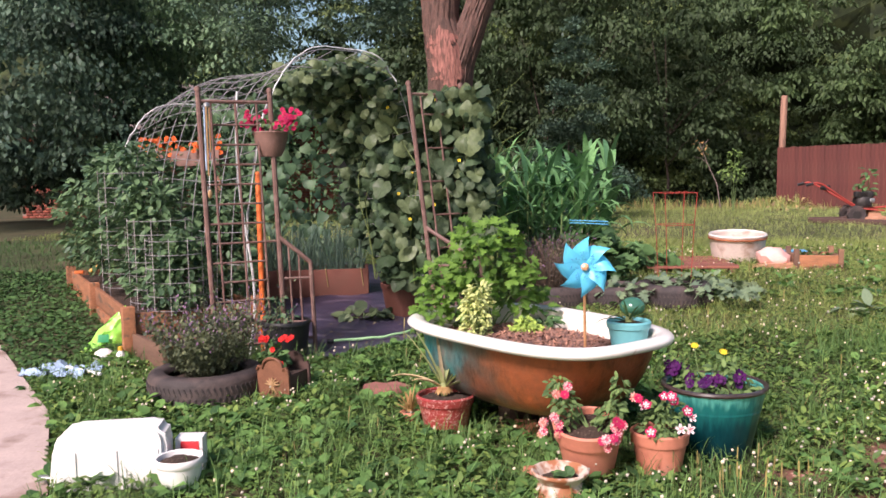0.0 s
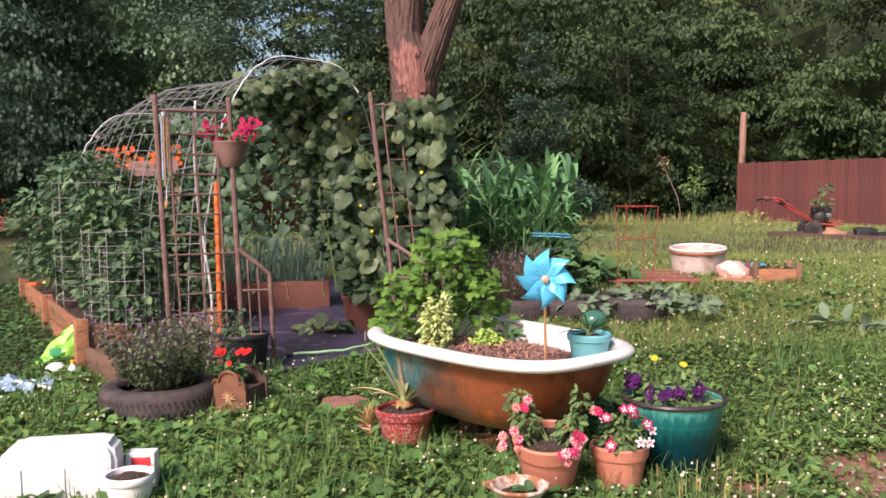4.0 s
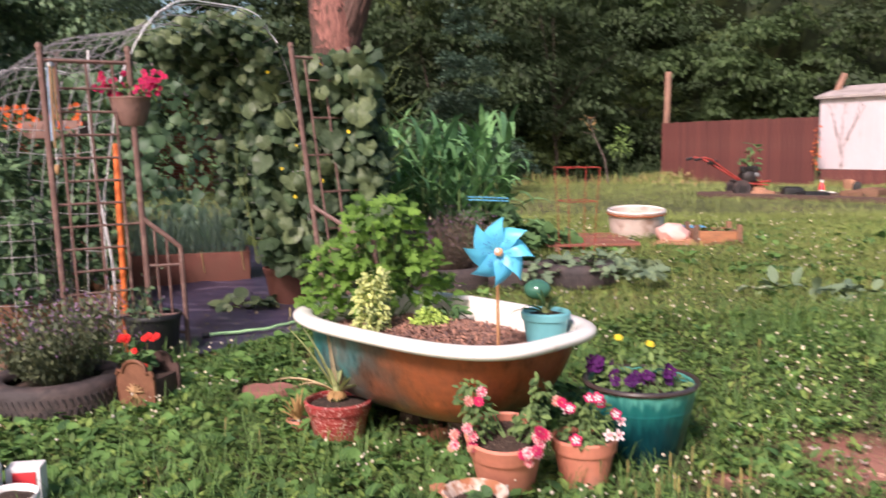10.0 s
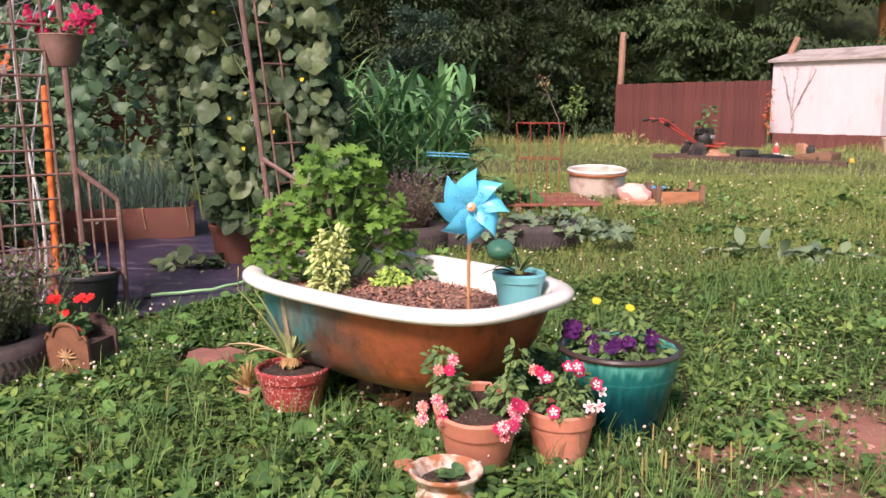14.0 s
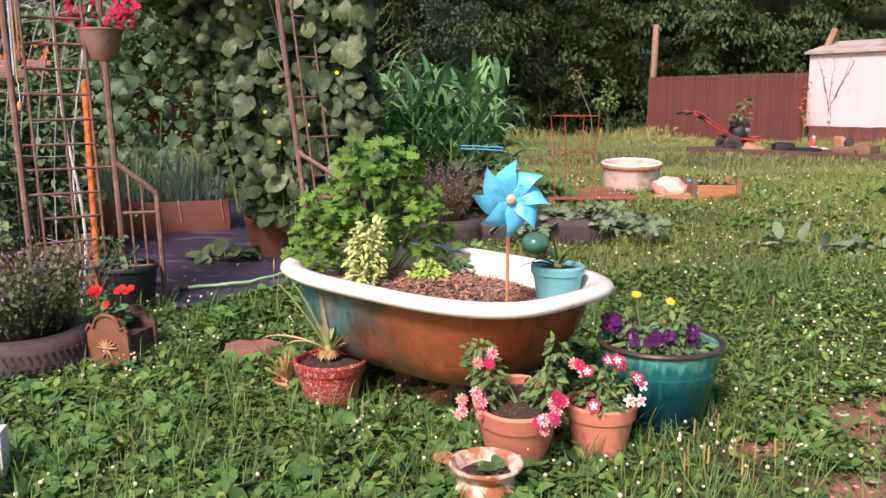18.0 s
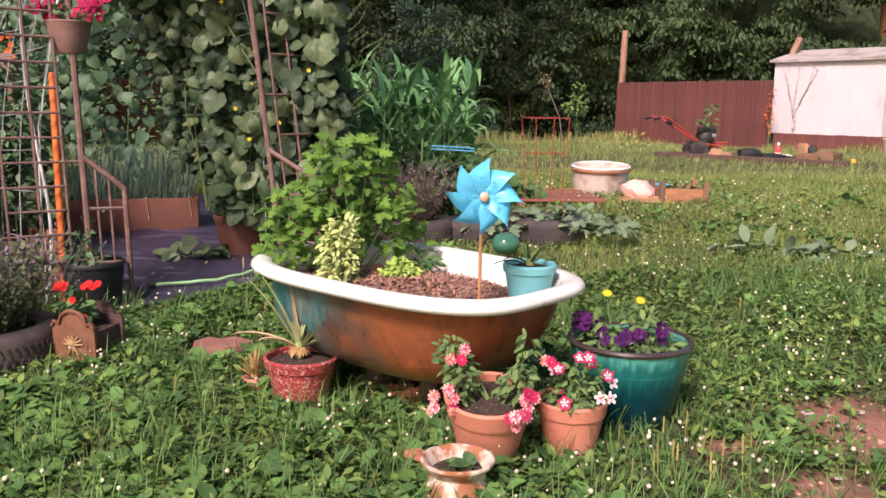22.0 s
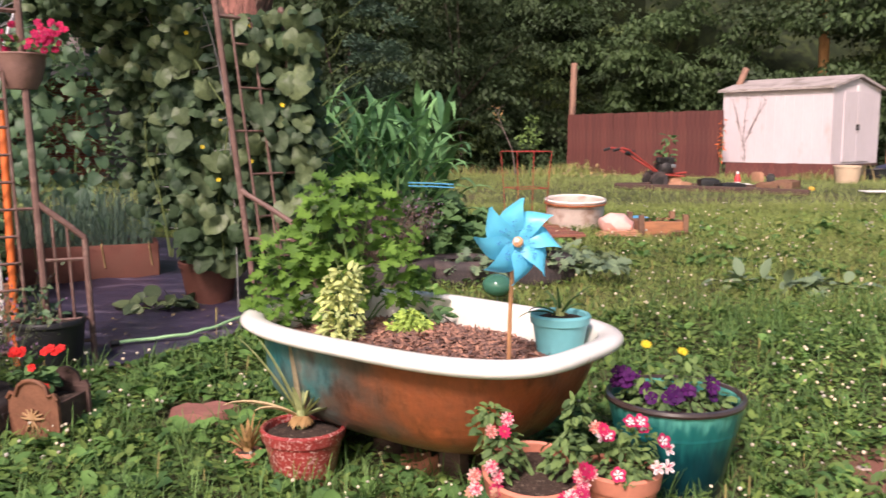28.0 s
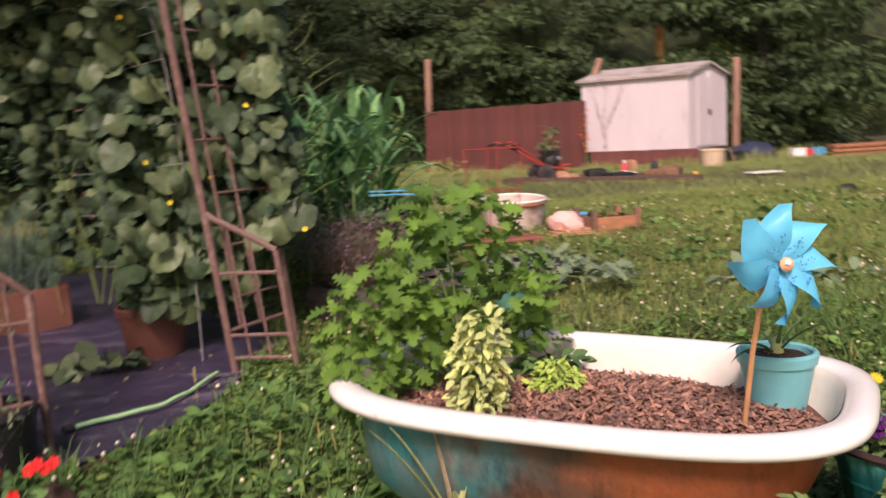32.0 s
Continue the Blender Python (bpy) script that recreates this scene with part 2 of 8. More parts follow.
M["bark"] = mat("bark", (0.122, 0.070, 0.059), 0.95, 0.45, 9, bump=0.9, bscale=26, stretch=(4, 4, 1.2), stain=(0.075, 0.048, 0.042), stain_scale=5.0, stain_at=0.56)
M["bare_bark"] = mat("bare_bark", (0.270, 0.118, 0.098), 0.85, 0.55, 9, bump=0.8, bscale=22, stretch=(4, 4, 0.8), stain=(0.12, 0.060, 0.050), stain_scale=7, stain_at=0.56)
# warm trunk colour with the sunlight on it put in
M["sunlit_trunk"] = mat("sunlit_trunk", (0.42, 0.22, 0.10), 0.9, 0.3, 6, bump=0.6, bscale=16, stretch=(4, 4, 0.7))
M["woods_bark"] = mat("woods_bark", (0.075, 0.055, 0.045), 0.95, 0.4, 5, bump=0.8, bscale=12)
M["brick"] = mat("brick", (0.20, 0.055, 0.040), 0.85, 0.2, 12, bump=0.3, obrand=0.3)
M["mortar"] = mat("mortar", (0.22, 0.16, 0.14), 0.95, 0.2, 20, bump=0.3)
M["house_roof"] = mat("house_roof", (0.20, 0.16, 0.15), 0.9, 0.25, 6, bump=0.4)
M["white_plastic"] = mat("white_plastic", (0.80, 0.78, 0.77), 0.45, 0.06, 3, stain=(0.45, 0.38, 0.33), stain_scale=9, stain_at=0.71)
M["red_plastic"] = mat("red_plastic", (0.66, 0.05, 0.06), 0.4, 0.1, 9)
M["black_plastic"] = mat("black_plastic", (0.018, 0.018, 0.02), 0.45, 0.3, 9)
M["engine"] = mat("engine", (0.045, 0.04, 0.04), 0.5, 0.4, 30, metal=0.4)
M["red_paint"] = mat("red_paint", (0.36, 0.055, 0.045), 0.45, 0.15, 9)
# bluish sheen of the cloth is put into its colour
M["fabric_black"] = mat("fabric_black", (0.040, 0.034, 0.062), 0.36, 0.35, 4, bump=0.9, bscale=16, stretch=(1, 5, 1), stain=(0.13, 0.105, 0.155), stain_scale=2.2, stain_at=0.62)
M["hose_green"] = mat("hose_green", (0.30, 0.52, 0.26), 0.4, 0.15, 6)
M["concrete"] = mat("concrete", (0.46, 0.36, 0.33), 0.9, 0.15, 4, bump=0.4, bscale=50, stain=(0.27, 0.19, 0.16), stain_scale=3, stain_at=0.6)
M["carved"] = mat("carved", (0.180, 0.078, 0.044), 0.7, 0.3, 14, bump=0.3)
M["carved_gold"] = mat("carved_gold", (0.36, 0.22, 0.11), 0.6, 0.2, 14)
M["flat_stone"] = mat("flat_stone", (0.27, 0.115, 0.095), 0.85, 0.25, 8, bump=0.4)
M["glass_green"] = mat("glass_green", (0.045, 0.095, 0.068), 0.15, 0.3, 10, coat=0.3, spec=0.5)
M["globe_glass"] = mat("globe_glass", (0.050, 0.150, 0.100), 0.06, 0.25, 12, coat=0.6, spec=0.6)
M["bag_green"] = mat("bag_green", (0.30, 0.68, 0.10), 0.35, 0.25, 6)
M["bag_dark"] = mat("bag_dark", (0.05, 0.30, 0.12), 0.4, 0.2, 6)
M["cloth_blue"] = mat("cloth_blue", (0.30, 0.40, 0.56), 0.85, 0.5, 9, bump=0.4)
M["bag_pink"] = mat("bag_pink", (0.74, 0.44, 0.40), 0.5, 0.15, 9)
M["cardboard"] = mat("cardboard", (0.46, 0.24, 0.15), 0.85, 0.2, 9)
M["blue_tub"] = mat("blue_tub", (0.10, 0.36, 0.60), 0.4, 0.12, 9)
M["tarp_blue"] = mat("tarp_blue", (0.024, 0.030, 0.065), 0.6, 0.3, 6, bump=0.3)
M["timber"] = mat("timber", (0.085, 0.050, 0.042), 0.9, 0.35, 5, bump=0.6, bscale=25, stretch=(0.6, 5, 5))
M["bucket"] = mat("bucket", (0.55, 0.42, 0.30), 0.6, 0.12, 6)
M["vine_stem"] = mat("vine_stem", (0.12, 0.16, 0.05), 0.7, 0.2, 20)
M["stalk"] = mat("stalk", (0.13, 0.20, 0.07), 0.6, 0.2, 20)
M["seed_stalk"] = mat("seed_stalk", (0.22, 0.19, 0.07), 0.8, 0.3, 30, island=0.4)
M["yellow_plastic"] = mat("yellow_plastic", (0.80, 0.42, 0.05), 0.4, 0.1, 9)
M["red_slat"] = mat("red_slat", (0.22, 0.085, 0.065), 0.8, 0.3, 6, bump=0.3, obrand=0.25, stretch=(1, 6, 6))
M["brick_rest"] = mat("brick_rest", (0.20, 0.055, 0.040), 0.85, 0.2, 12, bump=0.3, island=0.3)
M["basin_enamel"] = mat("basin_enamel", (0.60, 0.49, 0.44), 0.45, 0.15, 5, stain=(0.36, 0.24, 0.19), stain_scale=4, stain_at=0.60)
M["steel"] = mat("steel", (0.40, 0.40, 0.42), 0.35, 0.15, 20, metal=0.8)


def tub_paint():
    """Old iron: rust brown, with teal paint left towards one end and dark scorched patches between."""
    m = mat("tub_iron", (0.20, 0.062, 0.028), 0.38, 0.7, 7, bump=0.35, bscale=40, stain=(0.050, 0.034, 0.030), stain_scale=6.5, stain_at=0.52, coat=0.2)
    nt = m.node_tree
    n, l = nt.nodes, nt.links
    b = n["Principled BSDF"]
    old = b.inputs["Base Color"].links[0].from_socket
    co = n.new("ShaderNodeTexCoord")
    sx = n.new("ShaderNodeSeparateXYZ")
    l.new(co.outputs["Object"], sx.inputs[0])
    nz = n.new("ShaderNodeTexNoise")
    nz.inputs["Scale"].default_value, nz.inputs["Detail"].default_value = 5.0, 8.0
    l.new(co.outputs["Object"], nz.inputs["Vector"])
    ad = n.new("ShaderNodeMath")
    ad.operation = "MULTIPLY_ADD"
    ad.inputs[1].default_value, ad.inputs[2].default_value = 0.9, -0.45
    l.new(nz.outputs["Fac"], ad.inputs[0])
    sm = n.new("ShaderNodeMath")
    l.new(ad.outputs[0], sm.inputs[0])
    l.new(sx.outputs["X"], sm.inputs[1])
    r = n.new("ShaderNodeValToRGB")
    e = r.color_ramp.elements
    e[0].position, e[0].color = 0.0, (0.030, 0.235, 0.265, 1)
    e[1].position, e[1].color = 1.0, (0.31, 0.082, 0.028, 1)
    e.new(0.18).color = (0.032, 0.190, 0.210, 1)
    e.new(0.28).color = (0.070, 0.082, 0.076, 1)
    e.new(0.43).color = (0.110, 0.066, 0.046, 1)
    e.new(0.60).color = (0.250, 0.078, 0.030, 1)
    mr = n.new("ShaderNodeMapRange")
    mr.inputs["From Min"].default_value, mr.inputs["From Max"].default_value = -0.47, 0.78
    l.new(sm.outputs[0], mr.inputs["Value"])
    l.new(mr.outputs[0], r.inputs["Fac"])
    mx = n.new("ShaderNodeMix")
    mx.data_type = "RGBA"
    mx.inputs["Factor"].default_value = 0.72
    l.new(old, mx.inputs["A"])
    l.new(r.outputs["Color"], mx.inputs["B"])
    mp = n.new("ShaderNodeMapping")
    mp.inputs["Scale"].default_value = (1.0, 1.0, 0.45)
    l.new(co.outputs["Object"], mp.inputs["Vector"])
    fine = n.new("ShaderNodeTexNoise")
    fine.inputs["Scale"].default_value, fine.inputs["Detail"].default_value, fine.inputs["Roughness"].default_value = 13.0, 10.0, 0.68
    l.new(mp.outputs["Vector"], fine.inputs["Vector"])
    wear = n.new("ShaderNodeValToRGB")
    we = wear.color_ramp.elements
    we[0].position, we[0].color = 0.34, (0.50, 0.46, 0.46, 1)
    we[1].position, we[1].color = 0.72, (1.75, 1.6, 1.5, 1)
    we.new(0.47).color = (0.95, 0.95, 0.95, 1)
    we.new(0.60).color = (1.12, 1.05, 1.0, 1)
    l.new(fine.outputs["Fac"], wear.inputs["Fac"])
    mo = n.new("ShaderNodeMix")
    mo.data_type, mo.blend_type = "RGBA", "MULTIPLY"
    mo.inputs["Factor"].default_value = 1.0
    l.new(mx.outputs["Result"], mo.inputs["A"])
    l.new(wear.outputs["Color"], mo.inputs["B"])
    l.new(mo.outputs["Result"], b.inputs["Base Color"])
    return m


M["tub_iron"] = tub_paint()


def glaze():
    """Teal glaze that runs from pale at the lip to deep at the foot, where shade is put into it too."""
    m = mat("teal_glaze", (0.012, 0.12, 0.118), 0.28, 0.95, 20, coat=0.1, stretch=(4, 4, 0.3))
    nt = m.node_tree
    n, l = nt.nodes, nt.links
    b = n["Principled BSDF"]
    old = b.inputs["Base Color"].links[0].from_socket
    co = n.new("ShaderNodeTexCoord")
    sx = n.new("ShaderNodeSeparateXYZ")
    l.new(co.outputs["Object"], sx.inputs[0])
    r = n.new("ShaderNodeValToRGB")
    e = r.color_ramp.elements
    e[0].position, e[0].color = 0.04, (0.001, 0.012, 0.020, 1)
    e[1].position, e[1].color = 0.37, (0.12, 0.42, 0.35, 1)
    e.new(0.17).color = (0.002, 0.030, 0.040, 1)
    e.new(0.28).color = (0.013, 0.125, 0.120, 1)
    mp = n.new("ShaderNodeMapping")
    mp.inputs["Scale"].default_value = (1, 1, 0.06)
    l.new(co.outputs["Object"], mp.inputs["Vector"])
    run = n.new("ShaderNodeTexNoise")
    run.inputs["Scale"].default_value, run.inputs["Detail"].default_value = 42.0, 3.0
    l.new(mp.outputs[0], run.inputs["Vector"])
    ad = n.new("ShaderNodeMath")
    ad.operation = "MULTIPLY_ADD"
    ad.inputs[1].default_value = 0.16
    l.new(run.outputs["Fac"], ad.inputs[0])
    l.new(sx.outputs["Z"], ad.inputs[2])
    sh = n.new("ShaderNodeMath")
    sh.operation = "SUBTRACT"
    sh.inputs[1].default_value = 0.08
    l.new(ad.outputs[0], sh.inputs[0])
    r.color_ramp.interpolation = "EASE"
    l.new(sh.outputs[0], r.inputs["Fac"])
    mx = n.new("ShaderNodeMix")
    mx.data_type = "RGBA"
    mx.inputs["Factor"].default_value = 0.93
    l.new(old, mx.inputs["A"])
    l.new(r.outputs["Color"], mx.inputs["B"])
    l.new(mx.outputs["Result"], b.inputs["Base Color"])
    return m


M["teal_glaze"] = glaze()


def ground_paint():
    """Lawn soil: green-brown thatch, darkened for the shade between blades, worn to red earth in patches."""
    m = mat("lawn_soil", (0.050, 0.050, 0.022), 0.95, 0.4, 3, bump=0.8, bscale=30, stain=(0.085, 0.065, 0.035), stain_scale=1.2, stain_at=0.58)
    nt = m.node_tree
    n, l = nt.nodes, nt.links
    b = n["Principled BSDF"]
    old = b.inputs["Base Color"].links[0].from_socket
    at = n.new("ShaderNodeAttribute")
    at.attribute_name = "bare"
    nz = n.new("ShaderNodeTexNoise")
    nz.inputs["Scale"].default_value, nz.inputs["Detail"].default_value = 14.0, 8.0
    r = n.new("ShaderNodeValToRGB")
    e = r.color_ramp.elements
    e[0].position, e[0].color, e[1].position, e[1].color = 0.35, (0.24, 0.095, 0.072, 1), 0.65, (0.40, 0.195, 0.15, 1)
    l.new(nz.outputs["Fac"], r.inputs["Fac"])
    mx = n.new("ShaderNodeMix")
    mx.data_type = "RGBA"
    l.new(at.outputs["Fac"], mx.inputs["Factor"])
    l.new(old, mx.inputs["A"])
    l.new(r.outputs["Color"], mx.inputs["B"])
    l.new(mx.outputs["Result"], b.inputs["Base Color"])
    return m


M["lawn_soil"] = ground_paint()


# ---- building helpers ----
def thing(name, loc, label, category, group="", rz=0.0, kind=""):
    ob = new(name)
    ob.matrix_world = pose(*loc, 0, 0, rz)
    ob.empty_display_size = 0.1
    return tagged(ob, label, category, group, kind)


DRESSED = {}


def obj(name, me, material, parent=None, label="", m=None):
    """Link a mesh as one object; a mesh that already wears another material is copied once for the new one."""
    if not me.materials:
        me.materials.append(material)
    elif me.materials[0] != material:
        key = (me.name, material.name)
        if key not in DRESSED:
            DRESSED[key] = me.copy()
            DRESSED[key].materials[0] = material
        me = DRESSED[key]
    ob = new(name, me)
    if parent:
        ob.parent = parent
    if m is not None:
        ob.matrix_basis = m
    return tagged(ob, label)


def mesh_of(bm, name, smooth=True):
    me = bpy.data.meshes.new(name)
    bmesh.ops.recalc_face_normals(bm, faces=bm.faces)
    bm.to_mesh(me)
    bm.free()
    if smooth:
        me.polygons.foreach_set("use_smooth", [True] * len(me.polygons))
        me.set_sharp_from_angle(angle=radians(40))
    return me


def part(name, bm, material, parent=None, label="", m=None, smooth=True):
    return obj(name, mesh_of(bm, name, smooth), material, parent, label, m)


def arrays(name, verts, faces, smooth=False):
    """A mesh from arrays of places and equal-sided faces."""
    verts, faces = np.asarray(verts, np.float32), np.asarray(faces, np.int32)
    me = bpy.data.meshes.new(name)
    k = faces.shape[1]
    me.vertices.add(len(verts))
    me.vertices.foreach_set("co", verts.ravel())
    me.loops.add(faces.size)
    me.loops.foreach_set("vertex_index", faces.ravel())
    me.polygons.add(len(faces))
    me.polygons.foreach_set("loop_start", np.arange(0, faces.size, k, dtype=np.int32))
    me.polygons.foreach_set("loop_total", np.full(len(faces), k, np.int32))
    me.update(calc_edges=True)
    if smooth:
        me.polygons.foreach_set("use_smooth", [True] * len(faces))
    return me


def box(bm, size, at=(0, 0, 0), bevel=0.0, rz=0.0, rx=0.0, ry=0.0):
    m = pose(*at, rx, ry, rz) @ Matrix.Diagonal((*size, 1))
    vs = bmesh.ops.create_cube(bm, size=1.0, matrix=m)["verts"]
    if bevel:
        es = list({e for v in vs for e in v.link_edges})
        bmesh.ops.bevel(bm, geom=es, offset=bevel, segments=2, affect="EDGES", profile=0.6)
    return bm


def lathe(bm, profile, segs=32, wave=0.0, waves=0):
    """Turn (radius, height) rows round z."""
    rings = []
    for r, z in profile:
        if r < 1e-5:
            rings.append([bm.verts.new((0, 0, z))])
            continue
        ring = []
        for i in range(segs):
            a = 2 * math.pi * i / segs
            q = r * (1 + wave * math.cos(waves * a))
            ring.append(bm.verts.new((q * math.cos(a), q * math.sin(a), z)))
        rings.append(ring)
    for p, q in zip(rings, rings[1:]):
        for i in range(segs):
            j = (i + 1) % segs
            if len(p) == 1 and len(q) == 1:
                continue
            if len(p) == 1:
                bm.faces.new((p[0], q[i], q[j]))
            elif len(q) == 1:
                bm.faces.new((p[i], p[j], q[0]))
            else:
                bm.faces.new((p[i], p[j], q[j], q[i]))
    return bm


def tube(bm, pts, r, segs=6, taper=None, cap=True):
    """A round bar along pts; taper: radius at the end."""
    pts = [Vector(p) for p in pts]
    rings, up = [], Vector((0.13, 0.21, 0.97)).normalized()
    for i, p in enumerate(pts):
        d = (pts[min(i + 1, len(pts) - 1)] - pts[max(i - 1, 0)])
        d = d.normalized() if d.length > 1e-9 else Vector((0, 0, 1))
        side = d.cross(up)
        if side.length < 0.2:
            side = d.cross(Vector((1, 0, 0)))
        side.normalize()
        other = d.cross(side)
        k = i / max(1, len(pts) - 1)
        rr = r if taper is None else r + (taper - r) * k
        rings.append([bm.verts.new(p + rr * (math.cos(2 * math.pi * j / segs) * side + math.sin(2 * math.pi * j / segs) * other)) for j in range(segs)])
    for a, b in zip(rings, rings[1:]):
        for j in range(segs):
            bm.faces.new((a[j], a[(j + 1) % segs], b[(j + 1) % segs], b[j]))
    if cap:
        bm.faces.new(rings[0][::-1])
        bm.faces.new(rings[-1])
    return bm


def bar(name, p, q, r, material, parent, segs=6, label=""):
    return part(name, tube(bmesh.new(), [p, q], r, segs), material, parent, label)


def leaf_mesh(name, outline, fold=0.15, curl=0.2):
    """A leaf along +y from its stalk at 0, 1 long; outline: (half width, place) rows; folded at the midrib and curled down."""
    vs, fs = [], []
    for w, y in outline:
        z = -curl * y * y
        vs += [(-w, y, z + fold * w), (0, y, z), (w, y, z + fold * w)]
    for i in range(len(outline) - 1):
        a, b = 3 * i, 3 * i + 3
        fs += [(a, a + 1, b + 1, b), (a + 1, a + 2, b + 2, b + 1)]
    return arrays(name, vs, fs, True)


HEART = [(0.24, -0.10), (0.46, 0.08), (0.50, 0.32), (0.36, 0.66), (0.15, 0.90), (0.0, 1.0)]
OVAL = [(0.02, 0.0), (0.20, 0.22), (0.26, 0.50), (0.17, 0.80), (0.0, 1.0)]
ROUND = [(0.10, 0.0), (0.40, 0.20), (0.48, 0.52), (0.33, 0.85), (0.0, 1.0)]
LOBED = [(0.05, 0.0), (0.52, 0.10), (0.28, 0.30), (0.58, 0.52), (0.26, 0.60), (0.30, 0.86), (0.0, 1.0)]
STRAP = [(0.030, 0.0), (0.042, 0.25), (0.040, 0.5), (0.030, 0.75), (0.0, 1.0)]


def aim(at, d, size, roll=0.0, tilt=None):
    """The pose of a leaf at a place, pointing along d, its face turned up as far as that goes."""
    y = Vector(d).normalized()
    z = Vector((0, 0, 1)) if tilt is None else Vector(tilt)
    x = y.cross(z)
    x = Vector((1, 0, 0)) if x.length < 1e-3 else x.normalized()
    z = x.cross(y)
    m = Matrix((x, y, z)).transposed().to_4x4()
    return Matrix.Translation(at) @ m @ Matrix.Rotation(roll, 4, "Y") @ Matrix.Scale(size, 4)


def scatter(template, places, name):
    """One joined mesh of many copies of a small template (verts, faces) at (n, 4, 4) poses."""
    tv, tf = np.asarray(template[0], np.float64), np.asarray(template[1], np.int64)
    places = np.asarray(places, np.float64)
    hv = np.c_[tv, np.ones(len(tv))]
    vs = np.einsum("nij,vj->nvi", places, hv)[..., :3].reshape(-1, 3)
    fs = (tf[None] + (np.arange(len(places)) * len(tv))[:, None, None]).reshape(-1, tf.shape[1])
    return arrays(name, vs, fs)


def poses_of(at, yaw, pitch, roll, size):
    """Poses for scatter from arrays: a template that lies along +y is turned by roll about y, raised by pitch and turned by yaw."""
    n = len(at)
    cy, sy, cp, sp, cr, sr = np.cos(yaw), np.sin(yaw), np.cos(pitch), np.sin(pitch), np.cos(roll), np.sin(roll)
    o, i = np.zeros(n), np.ones(n)
    rz = np.stack([np.stack([cy, -sy, o], -1), np.stack([sy, cy, o], -1), np.stack([o, o, i], -1)], -2)
    rx = np.stack([np.stack([i, o, o], -1), np.stack([o, cp, -sp], -1), np.stack([o, sp, cp], -1)], -2)
    ry = np.stack([np.stack([cr, o, sr], -1), np.stack([o, i, o], -1), np.stack([-sr, o, cr], -1)], -2)
    m = np.zeros((n, 4, 4))
    m[:, :3, :3] = rz @ rx @ ry * np.asarray(size).reshape(-1, 1, 1)
    m[:, :3, 3], m[:, 3, 3] = at, 1
    return m


LEAF6 = ([(0, 0, 0), (-.24, .35, .05), (0, .45, -.02), (.24, .35, .05), (-.17, .75, .0), (.17, .75, .0), (0, 1, -.08)],
         [(0, 2, 1), (0, 3, 2), (1, 2, 4), (2, 3, 5), (2, 6, 4), (2, 5, 6)])
ROUND6 = ([(0, 0, 0), (-.42, .25, .08), (.42, .25, .08), (-.40, .72, .05), (.40, .72, .05), (0, 1, -.03)],
          [(0, 2, 1), (1, 2, 4), (1, 4, 3), (3, 4, 5)])
BLADE = ([(-.026, 0, 0), (.026, 0, 0), (-.022, .45, .03), (.022, .45, .03), (-.014, .8, -.03), (.014, .8, -.03), (0, 1, -.13)],
         [(0, 1, 3), (0, 3, 2), (2, 3, 5), (2, 5, 4), (4, 5, 6)])
REED = ([(-.006, 0, 0), (.006, 0, 0), (-.006, .5, .02), (.006, .5, .02), (-.005, .8, -.02), (.005, .8, -.02), (0, 1, -.12)],
        [(0, 1, 3), (0, 3, 2), (2, 3, 5), (2, 5, 4), (4, 5, 6)])
FINE = ([(-.003, 0, 0), (.003, 0, 0), (-.003, .5, .015), (.003, .5, .015), (0, 1, -.02)], [(0, 1, 3), (0, 3, 2), (2, 3, 4)])
REEDY = ([(-.014, 0, 0), (.014, 0, 0), (-.012, .45, .04), (.012, .45, .04), (-.008, .8, -.02), (.008, .8, -.02), (0, 1, -.14)],
         [(0, 1, 3), (0, 3, 2), (2, 3, 5), (2, 5, 4), (4, 5, 6)])
PADDLE = ([(-.03, 0, 0), (.03, 0, 0), (-.04, .22, .03), (.04, .22, .03), (-.27, .50, .09), (0, .50, .03), (.27, .50, .09), (-.22, .78, .06), (0, .80, .0), (.22, .78, .06), (0, 1, -.08)],
          [(0, 1, 3), (0, 3, 2), (2, 5, 4), (2, 3, 5), (3, 6, 5), (4, 5, 8), (4, 8, 7), (5, 6, 9), (5, 9, 8), (7, 8, 10), (8, 9, 10)])
DIAMOND = ([(0, 0, 0), (-.30, .48, .06), (.30, .48, .06), (0, 1, -.04)], [(0, 2, 1), (1, 2, 3)])
rng = np.random.default_rng(7)


def gz(x, y):
    """Height of the lawn: level near the viewer, rising to a terrace, and falling off slightly at the fence."""
    return np.interp(y, [-5, 3.2, 4.2, 8.5, 9.5, 15, 26, 60], [0, 0, .03, .29, .33, .36, .15, .15])


def gh(x, y):
    return float(gz(x, y))


def kids(kind, meshes, mats, places, parent, rnd=random):
    """Leaves or petals of one thing as parts that share a few meshes."""
    for i, p in enumerate(places):
        obj(kind, meshes[i % len(meshes)], mats, parent, m=p)

# ---- ground ----
def bare_at(x, y):
    """How bare the earth is: worn patches of red soil, and under the ground cloth."""
    d = np.zeros_like(x)
    for cx, cy, rx, ry in ((1.80, 3.62, 0.24, 0.21), (1.88, 3.36, 0.30, 0.30), (1.42, 2.90, 0.22, 0.13), (2.05, 3.05, 0.2, 0.14), (5.75, 10.0, 0.5, 0.22), (1.2, 3.25, 0.12, 0.07), (1.95, 2.6, 0.36, 0.2)):
        q = ((x - cx) / rx) ** 2 + ((y - cy) / ry) ** 2
        d = np.maximum(d, np.clip(1.5 - q, 0, 1))
    return d


